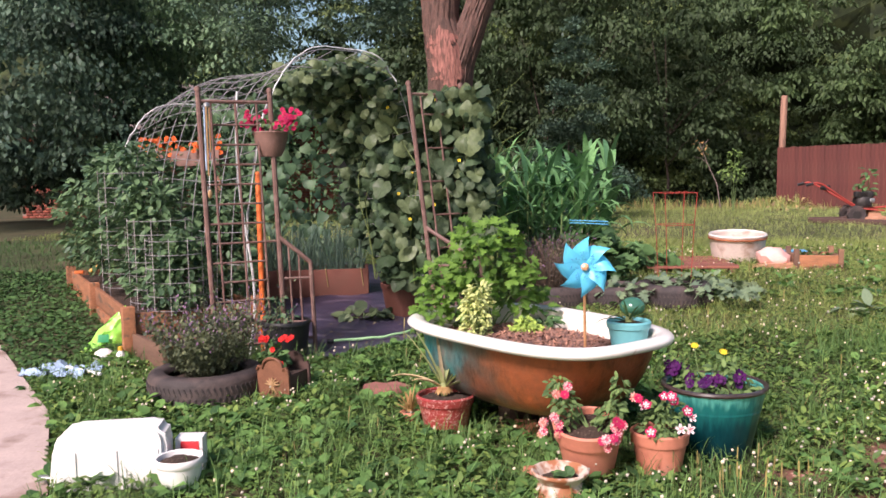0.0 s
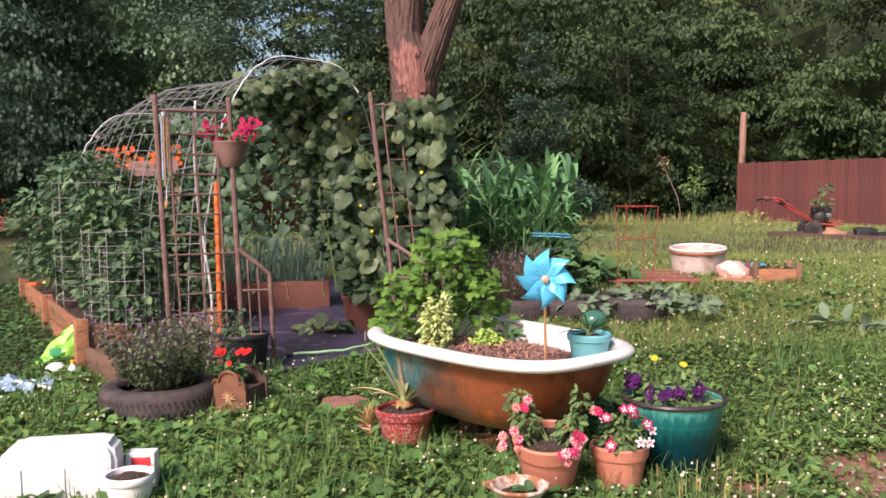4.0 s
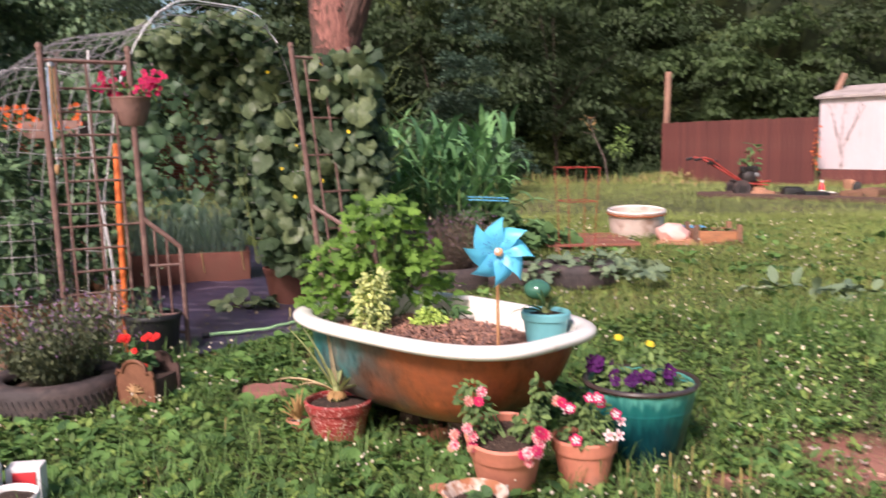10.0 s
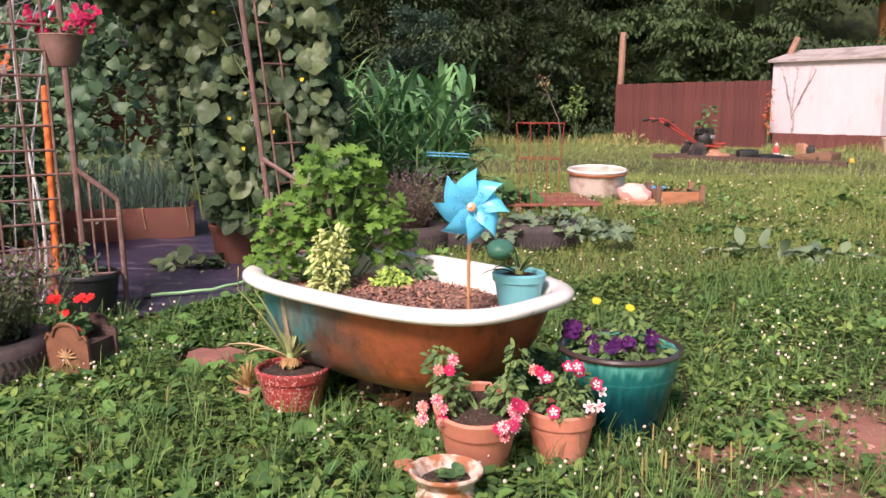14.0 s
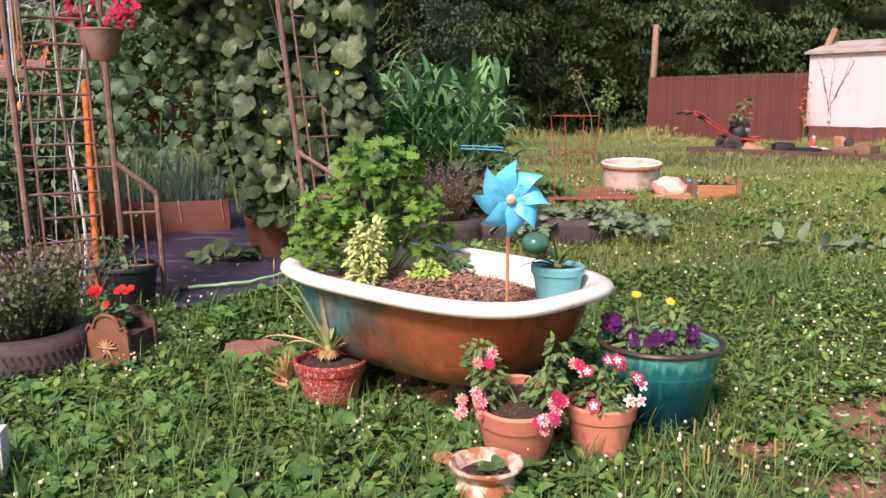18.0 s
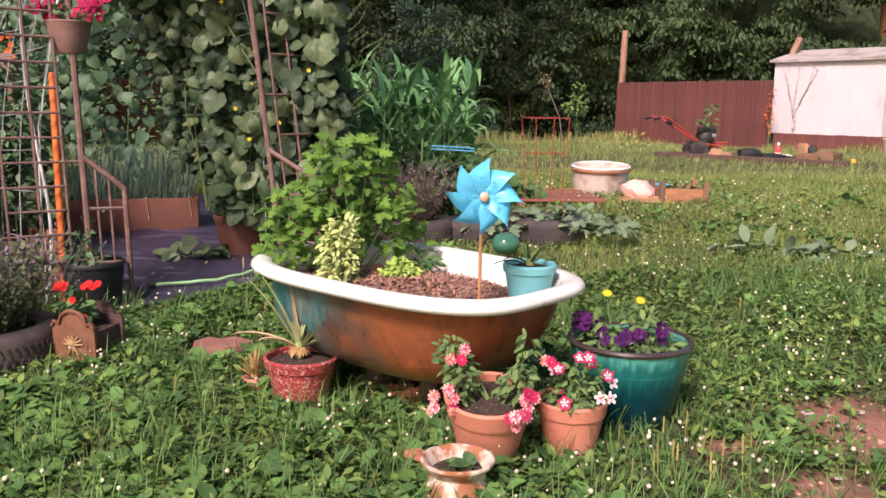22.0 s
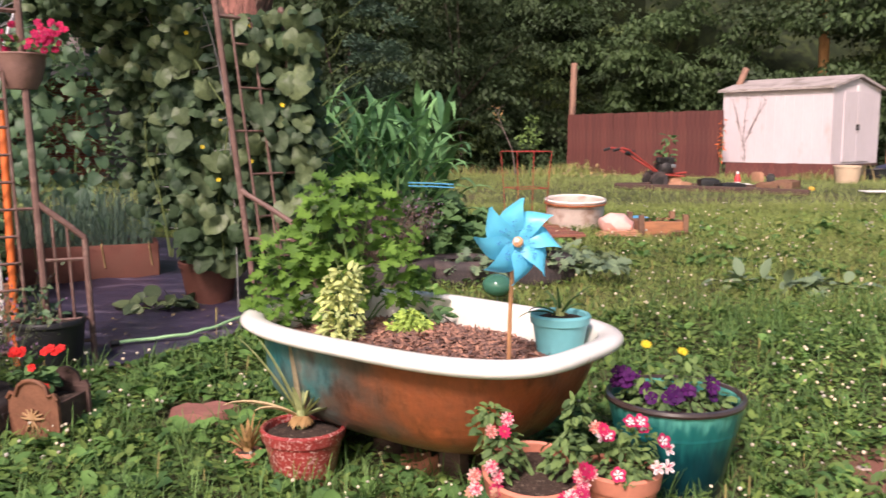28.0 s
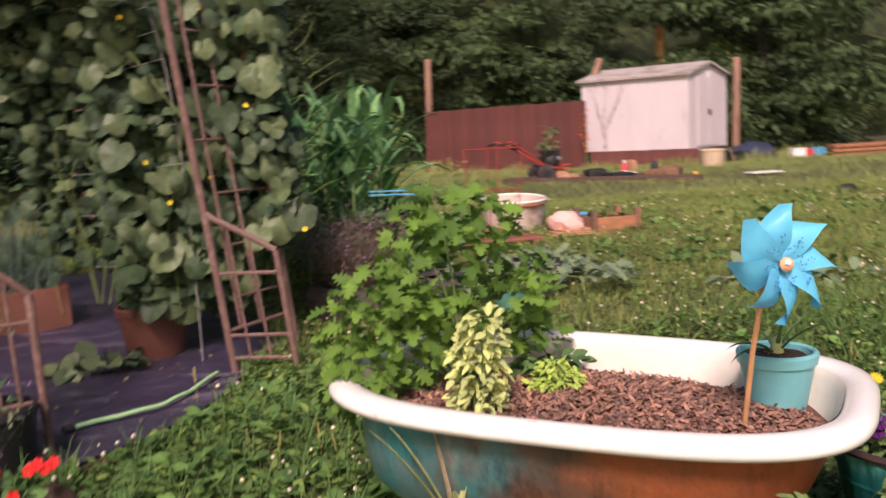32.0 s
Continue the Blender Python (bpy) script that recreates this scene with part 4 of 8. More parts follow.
def big_tree():
    """The old forked tree in the middle of the yard."""
    t = thing("forked_tree", (-2.72, 13.1, 0.3), "old forked tree trunk with reddish peeling bark", "tree")

    def limb(bm, pts, radii, keep=None, lift=0.0, segs=64, step=0.05):
        """A round limb through pts with furrowed bark; keep: which spots of it to build, for peeled patches."""
        zs = [p[2] for p in pts]
        rows = int((zs[-1] - zs[0]) / step)
        rings = []
        for k in range(rows + 1):
            z = zs[0] + (zs[-1] - zs[0]) * k / rows
            x, r = float(np.interp(z, zs, [p[0] for p in pts])), float(np.interp(z, zs, radii))
            ring = []
            for i in range(segs):
                a = 2 * math.pi * i / segs
                c, s_ = math.cos(a), math.sin(a)
                big = noise.noise(Vector((c * 1.5, s_ * 1.5, z * 0.9 + x)))
                furrow = abs(noise.noise(Vector((c * 7, s_ * 7, z * 1.3)))) + 0.5 * abs(noise.noise(Vector((c * 15, s_ * 15, z * 3.5))))
                q = r * (1 + 0.12 * big) + (0.05 * furrow - 0.02 if keep is None else 0.012 * furrow - 0.03) + lift
                ring.append(bm.verts.new((x + q * c, q * s_, z)))
            rings.append((z, ring))
        for (z, p), (z2, q) in zip(rings, rings[1:]):
            for i in range(segs):
                if keep is None or keep(2 * math.pi * i / segs, z):
                    bm.faces.new((p[i], p[(i + 1) % segs], q[(i + 1) % segs], q[i]))
        loose = [v for v in bm.verts if not v.link_faces]
        bmesh.ops.delete(bm, geom=loose, context="VERTS")
        return bm

    left = [(0.05, 0, -0.2), (0.05, 0, 0.3), (0.05, 0, 1.3), (0.06, 0, 2.4), (0.05, 0, 2.8), (0.0, 0, 3.1), (-0.09, 0, 3.5), (-0.05, 0, 4.4), (-0.02, 0, 6.0), (0.1, 0, 8.5)]
    right = [(0.14, 0, 2.2), (0.19, 0, 2.75), (0.31, 0, 3.1), (0.46, 0, 3.5), (0.64, 0, 3.93), (0.78, 0, 4.37), (1.06, 0, 5.4), (1.6, 0, 8.0)]
    rl, rr = [0.55, 0.46, 0.38, 0.34, 0.34, 0.34, 0.30, 0.31, 0.27, 0.2], [0.24, 0.25, 0.25, 0.235, 0.21, 0.205, 0.19, 0.13]
    part("trunk", limb(bmesh.new(), left, rl), M["bark"], t)
    part("limb", limb(bmesh.new(), right, rr), M["bark"], t)

    def ragged(a0, wa, z0, z1, seed):
        def inside_patch(a, z):
            w = wa * (1 - abs((z - z0) / (z1 - z0) * 2 - 1) ** 2.5) + 0.45 * noise.noise(Vector((z * 7, seed, a * 3))) + 0.25 * noise.noise(Vector((z * 19, seed, a * 9)))
            return z0 < z < z1 and abs((a - a0 + math.pi) % (2 * math.pi) - math.pi) < w
        return inside_patch

    part("peeled_patch", limb(bmesh.new(), left, rl, ragged(4.85, 0.75, 2.35, 3.38, 1.0), 0.04, 170, 0.018), M["bare_bark"], t, "bare reddish wood where bark has peeled")
    part("peeled_patch", limb(bmesh.new(), left, rl, ragged(4.2, 0.22, 3.9, 5.2, 4.0), 0.04, 170, 0.018), M["bare_bark"], t, "bare reddish wood where bark has peeled")
    part("branch", tube(bmesh.new(), [(-0.2, 0, 4.45), (-1.0, 0.1, 4.62), (-1.7, 0.2, 4.52), (-2.4, 0.3, 4.66)], 0.075, 8, 0.03), M["bark"], t)
    n = 8000
    c = np.stack([rng.uniform(-4.4, -0.4, 60), rng.uniform(-0.6, 1.6, 60), rng.uniform(3.4, 5.9, 60)], -1)
    own = rng.integers(0, 60, n)
    at = c[own] + rng.normal(0, 1, (n, 3)) * np.array([0.34, 0.3, 0.12])
    obj("crown", scatter(LEAF6, poses_of(at, rng.uniform(0, 6.28, n), rng.normal(-0.3, 0.4, n), rng.normal(0, 0.4, n), rng.uniform(0.06, 0.13, n)), "crown"), M["bough_leaf"], t, "dark leaves hanging from the boughs")
    n = 260
    at = np.stack([-0.46 + rng.normal(0, 0.05, n), rng.normal(-0.1, 0.12, n), rng.uniform(2.6, 6.5, n)], -1)
    obj("climbing_vine", scatter(LEAF6, poses_of(at, rng.uniform(0, 6.28, n), rng.normal(0, 0.5, n), rng.normal(0, 0.4, n), rng.uniform(0.05, 0.11, n)), "climbing_vine"), M["woods_sunlit"], t, "yellow-green vine climbing the bark")


big_tree()


# ---- fence and shed ----
def fence():
    f = thing("fence", (4.06, 26.06, 0.0), "tall brown-stained board fence at the wood's edge", "fence", kind="structure")
    a, b = Vector((0, 0, 0)), Vector((3.02, -4.55, 0))
    L = (b - a).length
    ang = math.degrees(math.atan2(b.y, b.x))
    n = 39
    w = L / n
    bm = box(bmesh.new(), (w - 0.004, 0.02, 1.80), (0, 0, 0.90), 0.003)
    me = mesh_of(bm, "board", False)
    r2 = random.Random(3)
    for i in range(n):
        p = a.lerp(b, (i + 0.5) / n)
        obj("board", me, M["fence_board"], f, m=pose(p.x, p.y, 0.08 + r2.uniform(-0.012, 0.012), 0, r2.uniform(-0.3, 0.3), ang) @ Matrix.Translation((0, r2.uniform(-0.004, 0.004), 0)))
    for z in (0.45, 1.5):
        part("rail", box(bmesh.new(), (L, 0.04, 0.09), (0, 0.035, 0), 0.005), M["fence_board"], f, m=pose(*((a + b) / 2 + Vector((0, 0.03, z))), 0, 0, ang))
    # low skirt under the shed
    for i in range(20):
        q = i / 20
        obj("skirt_board", me, M["fence_board"], f, m=pose(3.05 + 2.1 * q, -4.65 - 1.35 * q - 0.25, 0.10 + r2.uniform(-0.01, 0.01), 0, 0, -33) @ Matrix.Diagonal((0.9, 1, 0.30, 1)))


fence()


def stake(name, at, h, r, tilt, label, material="post_wood"):
    t = thing(name, at, label, "post")
    bm = bmesh.new()
    lathe(bm, [(r, -0.2), (r * 1.02, 0.4), (r * 0.97, h * 0.5), (r * 0.93, h - 0.02), (r * 0.8, h), (0, h)], 14)
    part("post", bm, M[material], t, m=pose(0, 0, 0, 0, tilt, 0))
    return t


stake("wooden_post", (4.16, 26.25, 0.1), 3.27, 0.10, 1.5, "tall peeled wooden post behind the fence")
stake("wooden_post", (7.0, 23.0, 0.2), 3.0, 0.085, 22, "leaning wooden pole behind the shed")
stake("wooden_post", (11.75, 22.6, 0.15), 2.72, 0.10, 1, "tall peeled wooden post beside the shed")
stake("tree_trunk", (12.75, 28.6, 0.15), 9.0, 0.16, -2, "bare tree trunk standing at the wood's edge, sunlight put into its tan colour", "sunlit_trunk")


def shed():
    ct = Vector((9.16, 20.30, 0))
    A = math.radians(28)
    los, pe = Vector((.423, .906, 0)), Vector((.906, -.423, 0))
    d = math.cos(A) * pe - math.sin(A) * los
    L, W, z0, z1, zp = 2.88, 2.2, 0.61, 2.36, 2.60
    ang = math.degrees(math.atan2(d.y, d.x))
    s = thing("garden_shed", (ct - d * L).to_tuple()[:2] + (0.0,), "small off-white metal garden shed with a low gable roof", "shed", rz=ang)
    bm = bmesh.new()
    v = [bm.verts.new(p) for p in ((0, 0, z0), (L, 0, z0), (L, W, z0), (0, W, z0), (0, 0, z1), (L, 0, z1), (L, W, z1), (0, W, z1), (L, W / 2, zp), (0, W / 2, zp))]
    for q in ((0, 1, 5, 4), (1, 2, 6, 8, 5), (2, 3, 7, 6), (3, 0, 4, 9, 7), (3, 2, 1, 0)):
        bm.faces.new([v[i] for i in q])
    part("wall", bm, M["shed_wall"], s, smooth=False)
    rib = mesh_of(box(bmesh.new(), (0.012, 0.006, z1 - z0 - 0.02), (0, 0, (z0 + z1) / 2)), "rib", False)
    for i in range(1, 12):
        obj("rib", rib, M["shed_wall"], s, m=pose(L * i / 12, -0.003, 0))
    for side in (0, 1):
        rb = bmesh.new()
        p = [(-0.1, -0.1, z1 - 0.02), (L + 0.08, -0.1, z1 - 0.02), (L + 0.08, W / 2, zp + 0.03), (-0.1, W / 2, zp + 0.03)]
        if side:
            p = [(x, W - y, z) for x, y, z in p]
        vs = [rb.verts.new(q) for q in p] + [rb.verts.new((q[0], q[1], q[2] + 0.06)) for q in p]
        for q in ((0, 1, 2, 3), (4, 5, 6, 7), (0, 1, 5, 4), (1, 2, 6, 5), (2, 3, 7, 6), (3, 0, 4, 7)):
            rb.faces.new([vs[i] for i in q])
        part("roof", rb, M["shed_roof"], s, smooth=False)
    for k in (0, 1):
        door = part("door", box(bmesh.new(), (0.02, 0.62, 1.62), (L + 0.012, W / 2 + (k - 0.5) * 0.64, z0 + 0.86), 0.004), M["shed_wall"], s, smooth=False)
        part("handle", box(bmesh.new(), (0.03, 0.03, 0.14), (L + 0.035, W / 2 + (k - 0.5) * 0.09, z0 + 0.85), 0.005), M["black_plastic"], door)
    part("vent", box(bmesh.new(), (0.02, 0.12, 0.14), (L + 0.012, W / 2, zp - 0.24), 0.003), M["white_plastic"], s)
    vb = bmesh.new()
    r3 = random.Random(5)
    for k, (x, z, dx, n) in enumerate(((0.62, z0 - 0.3, 0.0, 5), (0.62, z0 + 0.35, -0.045, 7), (0.62, z0 + 0.35, 0.075, 8), (0.60, z0 + 0.5, 0.005, 7), (0.75, z0 + 0.7, 0.10, 6), (0.5, z0 + 0.8, -0.06, 5))):
        pts = []
        for i in range(n):
            pts.append((x, -0.02, min(z, z1 - 0.03)))
            z += r3.uniform(0.13, 0.22)
            x += dx + r3.uniform(-0.03, 0.03)
        tube(vb, pts, 0.008, 5, 0.003)
        for j in range(14):
            p = Vector(r3.choice(pts[1:]))
            e = p + Vector((r3.uniform(-0.09, 0.09), 0, r3.uniform(-0.03, 0.09)))
            tube(vb, [p, e], 0.004, 4, 0.002)
    part("dead_vine", vb, M["dead_vine"], s, "dry brown vine stems on the wall")
    sill = box(bmesh.new(), (L + 0.06, W, 0.06), (L / 2, W / 2, z0 - 0.035), 0.004)
    part("base_frame", sill, M["timber"], s)
    foot = mesh_of(box(bmesh.new(), (0.3, 0.3, 0.42), (0, 0, 0.33), 0.01), "block")
    for x in (0.3, L - 0.3):
        for y in (0.3, W - 0.3):
            obj("block", foot, M["concrete"], s, m=pose(x, y, 0))


shed()

# ---- bathtub planter ----
def tub():
    t = thing("bathtub", (-0.10, 3.772, 0.0), "old rusty cast-iron bathtub with white rolled rim used as a planter", "bathtub", rz=-40.2)
    N = 72

    def loop(bm, a, b, cx, z):
        """One ring of the tub, with long flat sides and round ends."""
        ring = []
        for i in range(N):
            th = 2 * math.pi * i / N
            c, s = math.cos(th), math.sin(th)
            e = 3.3 if c > 0 else 2.7
            u = math.copysign(abs(c) ** (2 / e), c)
            ring.append(bm.verts.new((cx + 0.948 * a * u, 1.04 * b * (1 - 0.05 * u) * math.copysign(abs(s) ** (2 / e), s), z)))
        return ring

    def skin(bm, rings, close=False):
        for p, q in zip(rings, rings[1:]):
            for i in range(N):
                bm.faces.new((p[i], p[(i + 1) % N], q[(i + 1) % N], q[i]))
        if close:
            bm.faces.new(rings[0][::-1])

    bm = bmesh.new()
    body = [(0.28, 0.15, 0.03, 0.170), (0.38, 0.21, 0.02, 0.178), (0.50, 0.275, -0.02, 0.200), (0.59, 0.33, -0.042, 0.240), (0.65, 0.37, -0.046, 0.300), (0.688, 0.392, -0.028, 0.385), (0.708, 0.405, -0.008, 0.470), (0.725, 0.412, 0.0, 0.565)]
    skin(bm, [loop(bm, *r) for r in body], True)
    part("body", bm, M["tub_iron"], t, "rust-brown iron with worn teal paint")
    bm = bmesh.new()
    rim = []
    for k in range(13):
        th = math.pi * (1.10 - 1.50 * k / 12)
        rim.append(loop(bm, 0.767 + 0.046 * math.cos(th), 0.440 + 0.046 * math.cos(th), 0.0, 0.570 + 0.030 * math.sin(th)))
    skin(bm, rim)
    part("rim", bm, M["enamel"], t, "white enamel rolled rim with rust chips")
    bm = bmesh.new()
    skin(bm, [loop(bm, 0.724, 0.397, 0.0, 0.585), loop(bm, 0.704, 0.379, 0.0, 0.555), loop(bm, 0.682, 0.370, 0.002, 0.475), loop(bm, 0.660, 0.358, -0.004, 0.440)])
    part("lining", bm, M["enamel_in"], t, "stained white enamel inside")
    bm = bmesh.new()
    rings = [loop(bm, 0.684 * k, 0.362 * k, 0.005, 0.478 + 0.035 * (1 - k * k)) for k in (1.0, 0.8, 0.6, 0.4, 0.2, 0.05)]
    skin(bm, rings)
    bm.faces.new(rings[-1])
    for v in bm.verts:
        v.co.z += 0.018 * noise.noise(Vector((v.co.x * 9, v.co.y * 9, 0)))
    part("mulch_bed", bm, M["mulch"], t, "dark red-brown bark mulch")
    n = 9500
    th, q = rng.uniform(0, 6.283, n), np.sqrt(rng.random(n))
    at = np.stack([0.64 * q * np.cos(th), 0.36 * q * np.sin(th), 0.485 + 0.035 * (1 - q * q) + rng.uniform(0, 0.012, n)], -1)
    chip = ([(-.2, 0, 0), (.2, 0, 0), (.16, 1, 0), (-.14, 1, 0), (0, .5, .14)], [(0, 1, 4), (1, 2, 4), (2, 3, 4), (3, 0, 4)])
    tagged(obj("mulch_litter", scatter(chip, poses_of(at, rng.uniform(0, 6.283, n), rng.normal(0, 0.3, n), rng.normal(0, 0.4, n), rng.uniform(0.009, 0.030, n)), "mulch_litter"), M["mulch_chip"], t), kind="stuff")
    for k in (-1, 1):
        for s in (-1, 1):
            part("foot", box(bmesh.new(), (0.10, 0.06, 0.18), (0.05 + 0.17 * k, 0.07 * s, 0.085), 0.008), M["timber"], t, "dark block under the tub")
    return t


tub()
TUB = Matrix.Translation((-0.10, 3.772, 0)) @ Matrix.Rotation(radians(-40.2), 4, "Z")


def intub(u, v, z):
    return (TUB @ Vector((u, v, z))).to_tuple()


def pot(name, at, rt, rb, h, material, label, band=0.18, soil=True, group="", thick=0.012, rim=0.008, rim_mat=None, wave=0.0, waves=0, soil_z=None):
    """A turned flower pot: wall with a banded rim, inside wall and soil."""
    t = thing(name, at, label, "flower pot", group)
    bm = bmesh.new()
    zb = h * (1 - band)
    rz_ = rb + (rt - rb) * (1 - band)
    prof = [(0, 0.004), (rb * 0.9, 0.0), (rb, 0.006)]
    prof += [(rb + (rz_ - rb) * k, zb * k) for k in (0.25, 0.5, 0.75, 1.0)]
    if rim:
        prof += [(rz_ + rim, zb + 0.003), (rt + rim * 0.6, h - 0.006)]
    prof += [(rt, h), (rt - thick * 0.5, h + 0.002), (rt - thick, h - 0.004), (rt - thick - 0.004, h * 0.7)]
    lathe(bm, prof, 48, wave, waves)
    part("pot_wall", bm, M[material], t)
    if rim_mat:
        part("rim", lathe(bmesh.new(), [(rt + 0.005, h - 0.012), (rt + 0.010, h - 0.002), (rt + 0.006, h + 0.007), (rt - 0.008, h + 0.009), (rt - 0.017, h)], 48), M[rim_mat], t)
    if soil:
        sz = soil_z or h * 0.90
        rs = (rt - thick) * 0.985
        sb = bmesh.new()
        lathe(sb, [(rs, sz - 0.01), (rs * 0.9, sz), (rs * 0.5, sz + 0.008), (0, sz + 0.012)], 28)
        for v in sb.verts:
            v.co.z += 0.006 * noise.noise(Vector((v.co.x * 40, v.co.y * 40, 1)))
        part("soil", sb, M["soil"], t)
    return t


pot("flower_pot", (-0.54, 3.59, 0.02), 0.154, 0.108, 0.212, "red_glaze", "red glazed pot with pale speckles on the lawn", 0.22, wave=0.010, waves=26)
pot("flower_pot", (-0.778, 3.728, 0.0), 0.055, 0.042, 0.085, "terracotta", "tiny terracotta pot with a dried-up plant")
lean_pot = pot("flower_pot", (0.255, 3.10, 0.02), 0.158, 0.106, 0.26, "terracotta", "terracotta plastic pot of pink zinnias", 0.28, group="terracotta pots")
pot("flower_pot", (0.570, 3.22, 0.0), 0.132, 0.095, 0.205, "terracotta", "terracotta plastic pot of striped petunias", 0.28, group="terracotta pots")
lean_pot.matrix_world = pose(0.255, 3.10, 0.02, 12, 0, 0)
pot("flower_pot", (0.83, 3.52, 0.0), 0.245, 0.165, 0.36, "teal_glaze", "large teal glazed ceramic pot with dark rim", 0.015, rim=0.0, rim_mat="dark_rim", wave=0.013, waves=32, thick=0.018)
pot("flower_pot", (0.418, 3.61, 0.468), 0.108, 0.078, 0.18, "blue_plastic", "light blue plastic pot standing in the bathtub mulch", 0.2)

# ---- plants and small things in and round the tub ----
VINE = [(0.30, -0.12), (0.50, -0.02), (0.50, 0.20), (0.56, 0.34), (0.42, 0.56), (0.36, 0.74), (0.16, 0.88), (0.0, 1.0)]
KIDNEY = [(0.20, -0.17), (0.46, -0.09), (0.56, 0.10), (0.55, 0.30), (0.50, 0.52), (0.36, 0.72), (0.17, 0.86), (0.0, 0.92)]
FINGER = [(0.04, 0.0), (0.46, 0.02), (0.20, 0.18), (0.60, 0.34), (0.22, 0.42), (0.52, 0.66), (0.18, 0.66), (0.24, 0.90), (0.0, 1.0)]
LEAF = {k: leaf_mesh(k, o, f, c) for k, o, f, c in (
    ("geranium", FINGER, 0.25, 0.25), ("oval", OVAL, 0.3, 0.3), ("lime", OVAL, 0.2, 0.5), ("cucumber", KIDNEY, 0.22, 0.25), ("small_vine", VINE, 0.2, 0.3), ("wavy_vine", [(0.28, -0.18), (0.48, -0.06), (0.50, 0.10), (0.60, 0.24), (0.50, 0.44), (0.44, 0.66), (0.22, 0.80), (0.0, 0.98)], 0.28, 0.3),
    ("squash", HEART, 0.3, 0.4), ("petunia", OVAL, 0.2, 0.3), ("zinnia", OVAL, 0.25, 0.35), ("basil", ROUND, 0.25, 0.3))}


def fan_leaf(name, lobes, depth, cup, ripple, n=20):
    """A round, shallow-lobed leaf with a notch at its stalk, cupped and rippled; 1 long, along +y."""
    vs, fs = [(0, 0.30, 0.0)], []
    for k in (0.55, 1.0):
        for i in range(n):
            a = 2 * math.pi * i / n - math.pi / 2
            notch = 0.45 * math.exp(-((i if i <= n / 2 else n - i) / 1.1) ** 2)
            r = (0.56 * (1 + depth * math.cos(lobes * (a - math.pi / 2))) * (1 - notch)) * k
            x, y = r * math.cos(a) * 1.06, 0.30 + r * math.sin(a) * 1.12
            vs.append((x, y, -cup * r * r * 2 + ripple * math.sin(3 * a + 0.7) * r + 0.35 * ripple * math.sin(7 * a) * k))
    for i in range(n):
        j = (i + 1) % n
        fs += [(0, 1 + i, 1 + j), (1 + i, 1 + n + i, 1 + n + j), (1 + i, 1 + n + j, 1 + j)]
    return arrays(name, vs, fs, True)


LEAF["lobed_squash"] = leaf_mesh("lobed_squash", [(0.22, -0.14), (0.50, 0.0), (0.34, 0.12), (0.62, 0.34), (0.36, 0.42), (0.44, 0.70), (0.20, 0.68), (0.0, 1.0)], 0.28, 0.3)
LEAF["broad_vine"] = fan_leaf("broad_vine", 5, 0.05, 0.22, 0.10)
LEAF["cupped_vine"] = fan_leaf("cupped_vine", 5, 0.07, 0.45, 0.14)
LEAF["flat_vine"] = fan_leaf("flat_vine", 3, 0.05, -0.12, 0.12)


def bushy(name, at, label, category, leaf, leaf_mat, n, size, blobs, stems=8, stem_mat="stalk", seed=1, face=(0.1, -0.8, 0.6), group="", out=0.55):
    """A bush of separate leaves on stems; blobs: (x, y, z, rx, ry, rz) from its base."""
    rnd = random.Random(seed)
    t = thing(name, at, label, category, group)
    for i in range(stems):
        b = blobs[i % len(blobs)]
        top = (b[0] + rnd.uniform(-0.6, 0.6) * b[3], b[1] + rnd.uniform(-0.6, 0.6) * b[4], b[2] + rnd.uniform(-0.2, 0.6) * b[5])
        part("stem", tube(bmesh.new(), [(rnd.uniform(-.02, .02), rnd.uniform(-.02, .02), -0.02), (top[0] * 0.45, top[1] * 0.45, top[2] * 0.6), top], 0.006, 5, 0.003), M[stem_mat], t)
    wsum = [b[3] * b[4] + b[3] * b[5] for b in blobs]
    places = []
    for i in range(n):
        b = rnd.choices(blobs, wsum)[0]
        while True:
            d = Vector((rnd.gauss(0, 1), rnd.gauss(0, 1), rnd.gauss(0.25, 1)))
            if d.length > 0.1:
                break
        d.normalize()
        k = rnd.uniform(0.55, 1.0)
        p = Vector((b[0] + d.x * b[3] * k, b[1] + d.y * b[4] * k, max(0.015, b[2] + d.z * b[5] * k)))
        aimd = Vector((d.x * out + rnd.uniform(-.4, .4), d.y * out + rnd.uniform(-.4, .4), rnd.uniform(-0.45, 0.35)))
        up = Vector(face) * rnd.uniform(0.2, 0.9) + Vector((rnd.uniform(-.3, .3), rnd.uniform(-.3, .3), 0.7))
        places.append(aim(p, aimd, size * rnd.uniform(0.65, 1.2), rnd.uniform(-0.4, 0.4), up))
    kids("leaf", [leaf], M[leaf_mat], places, t)
    return t


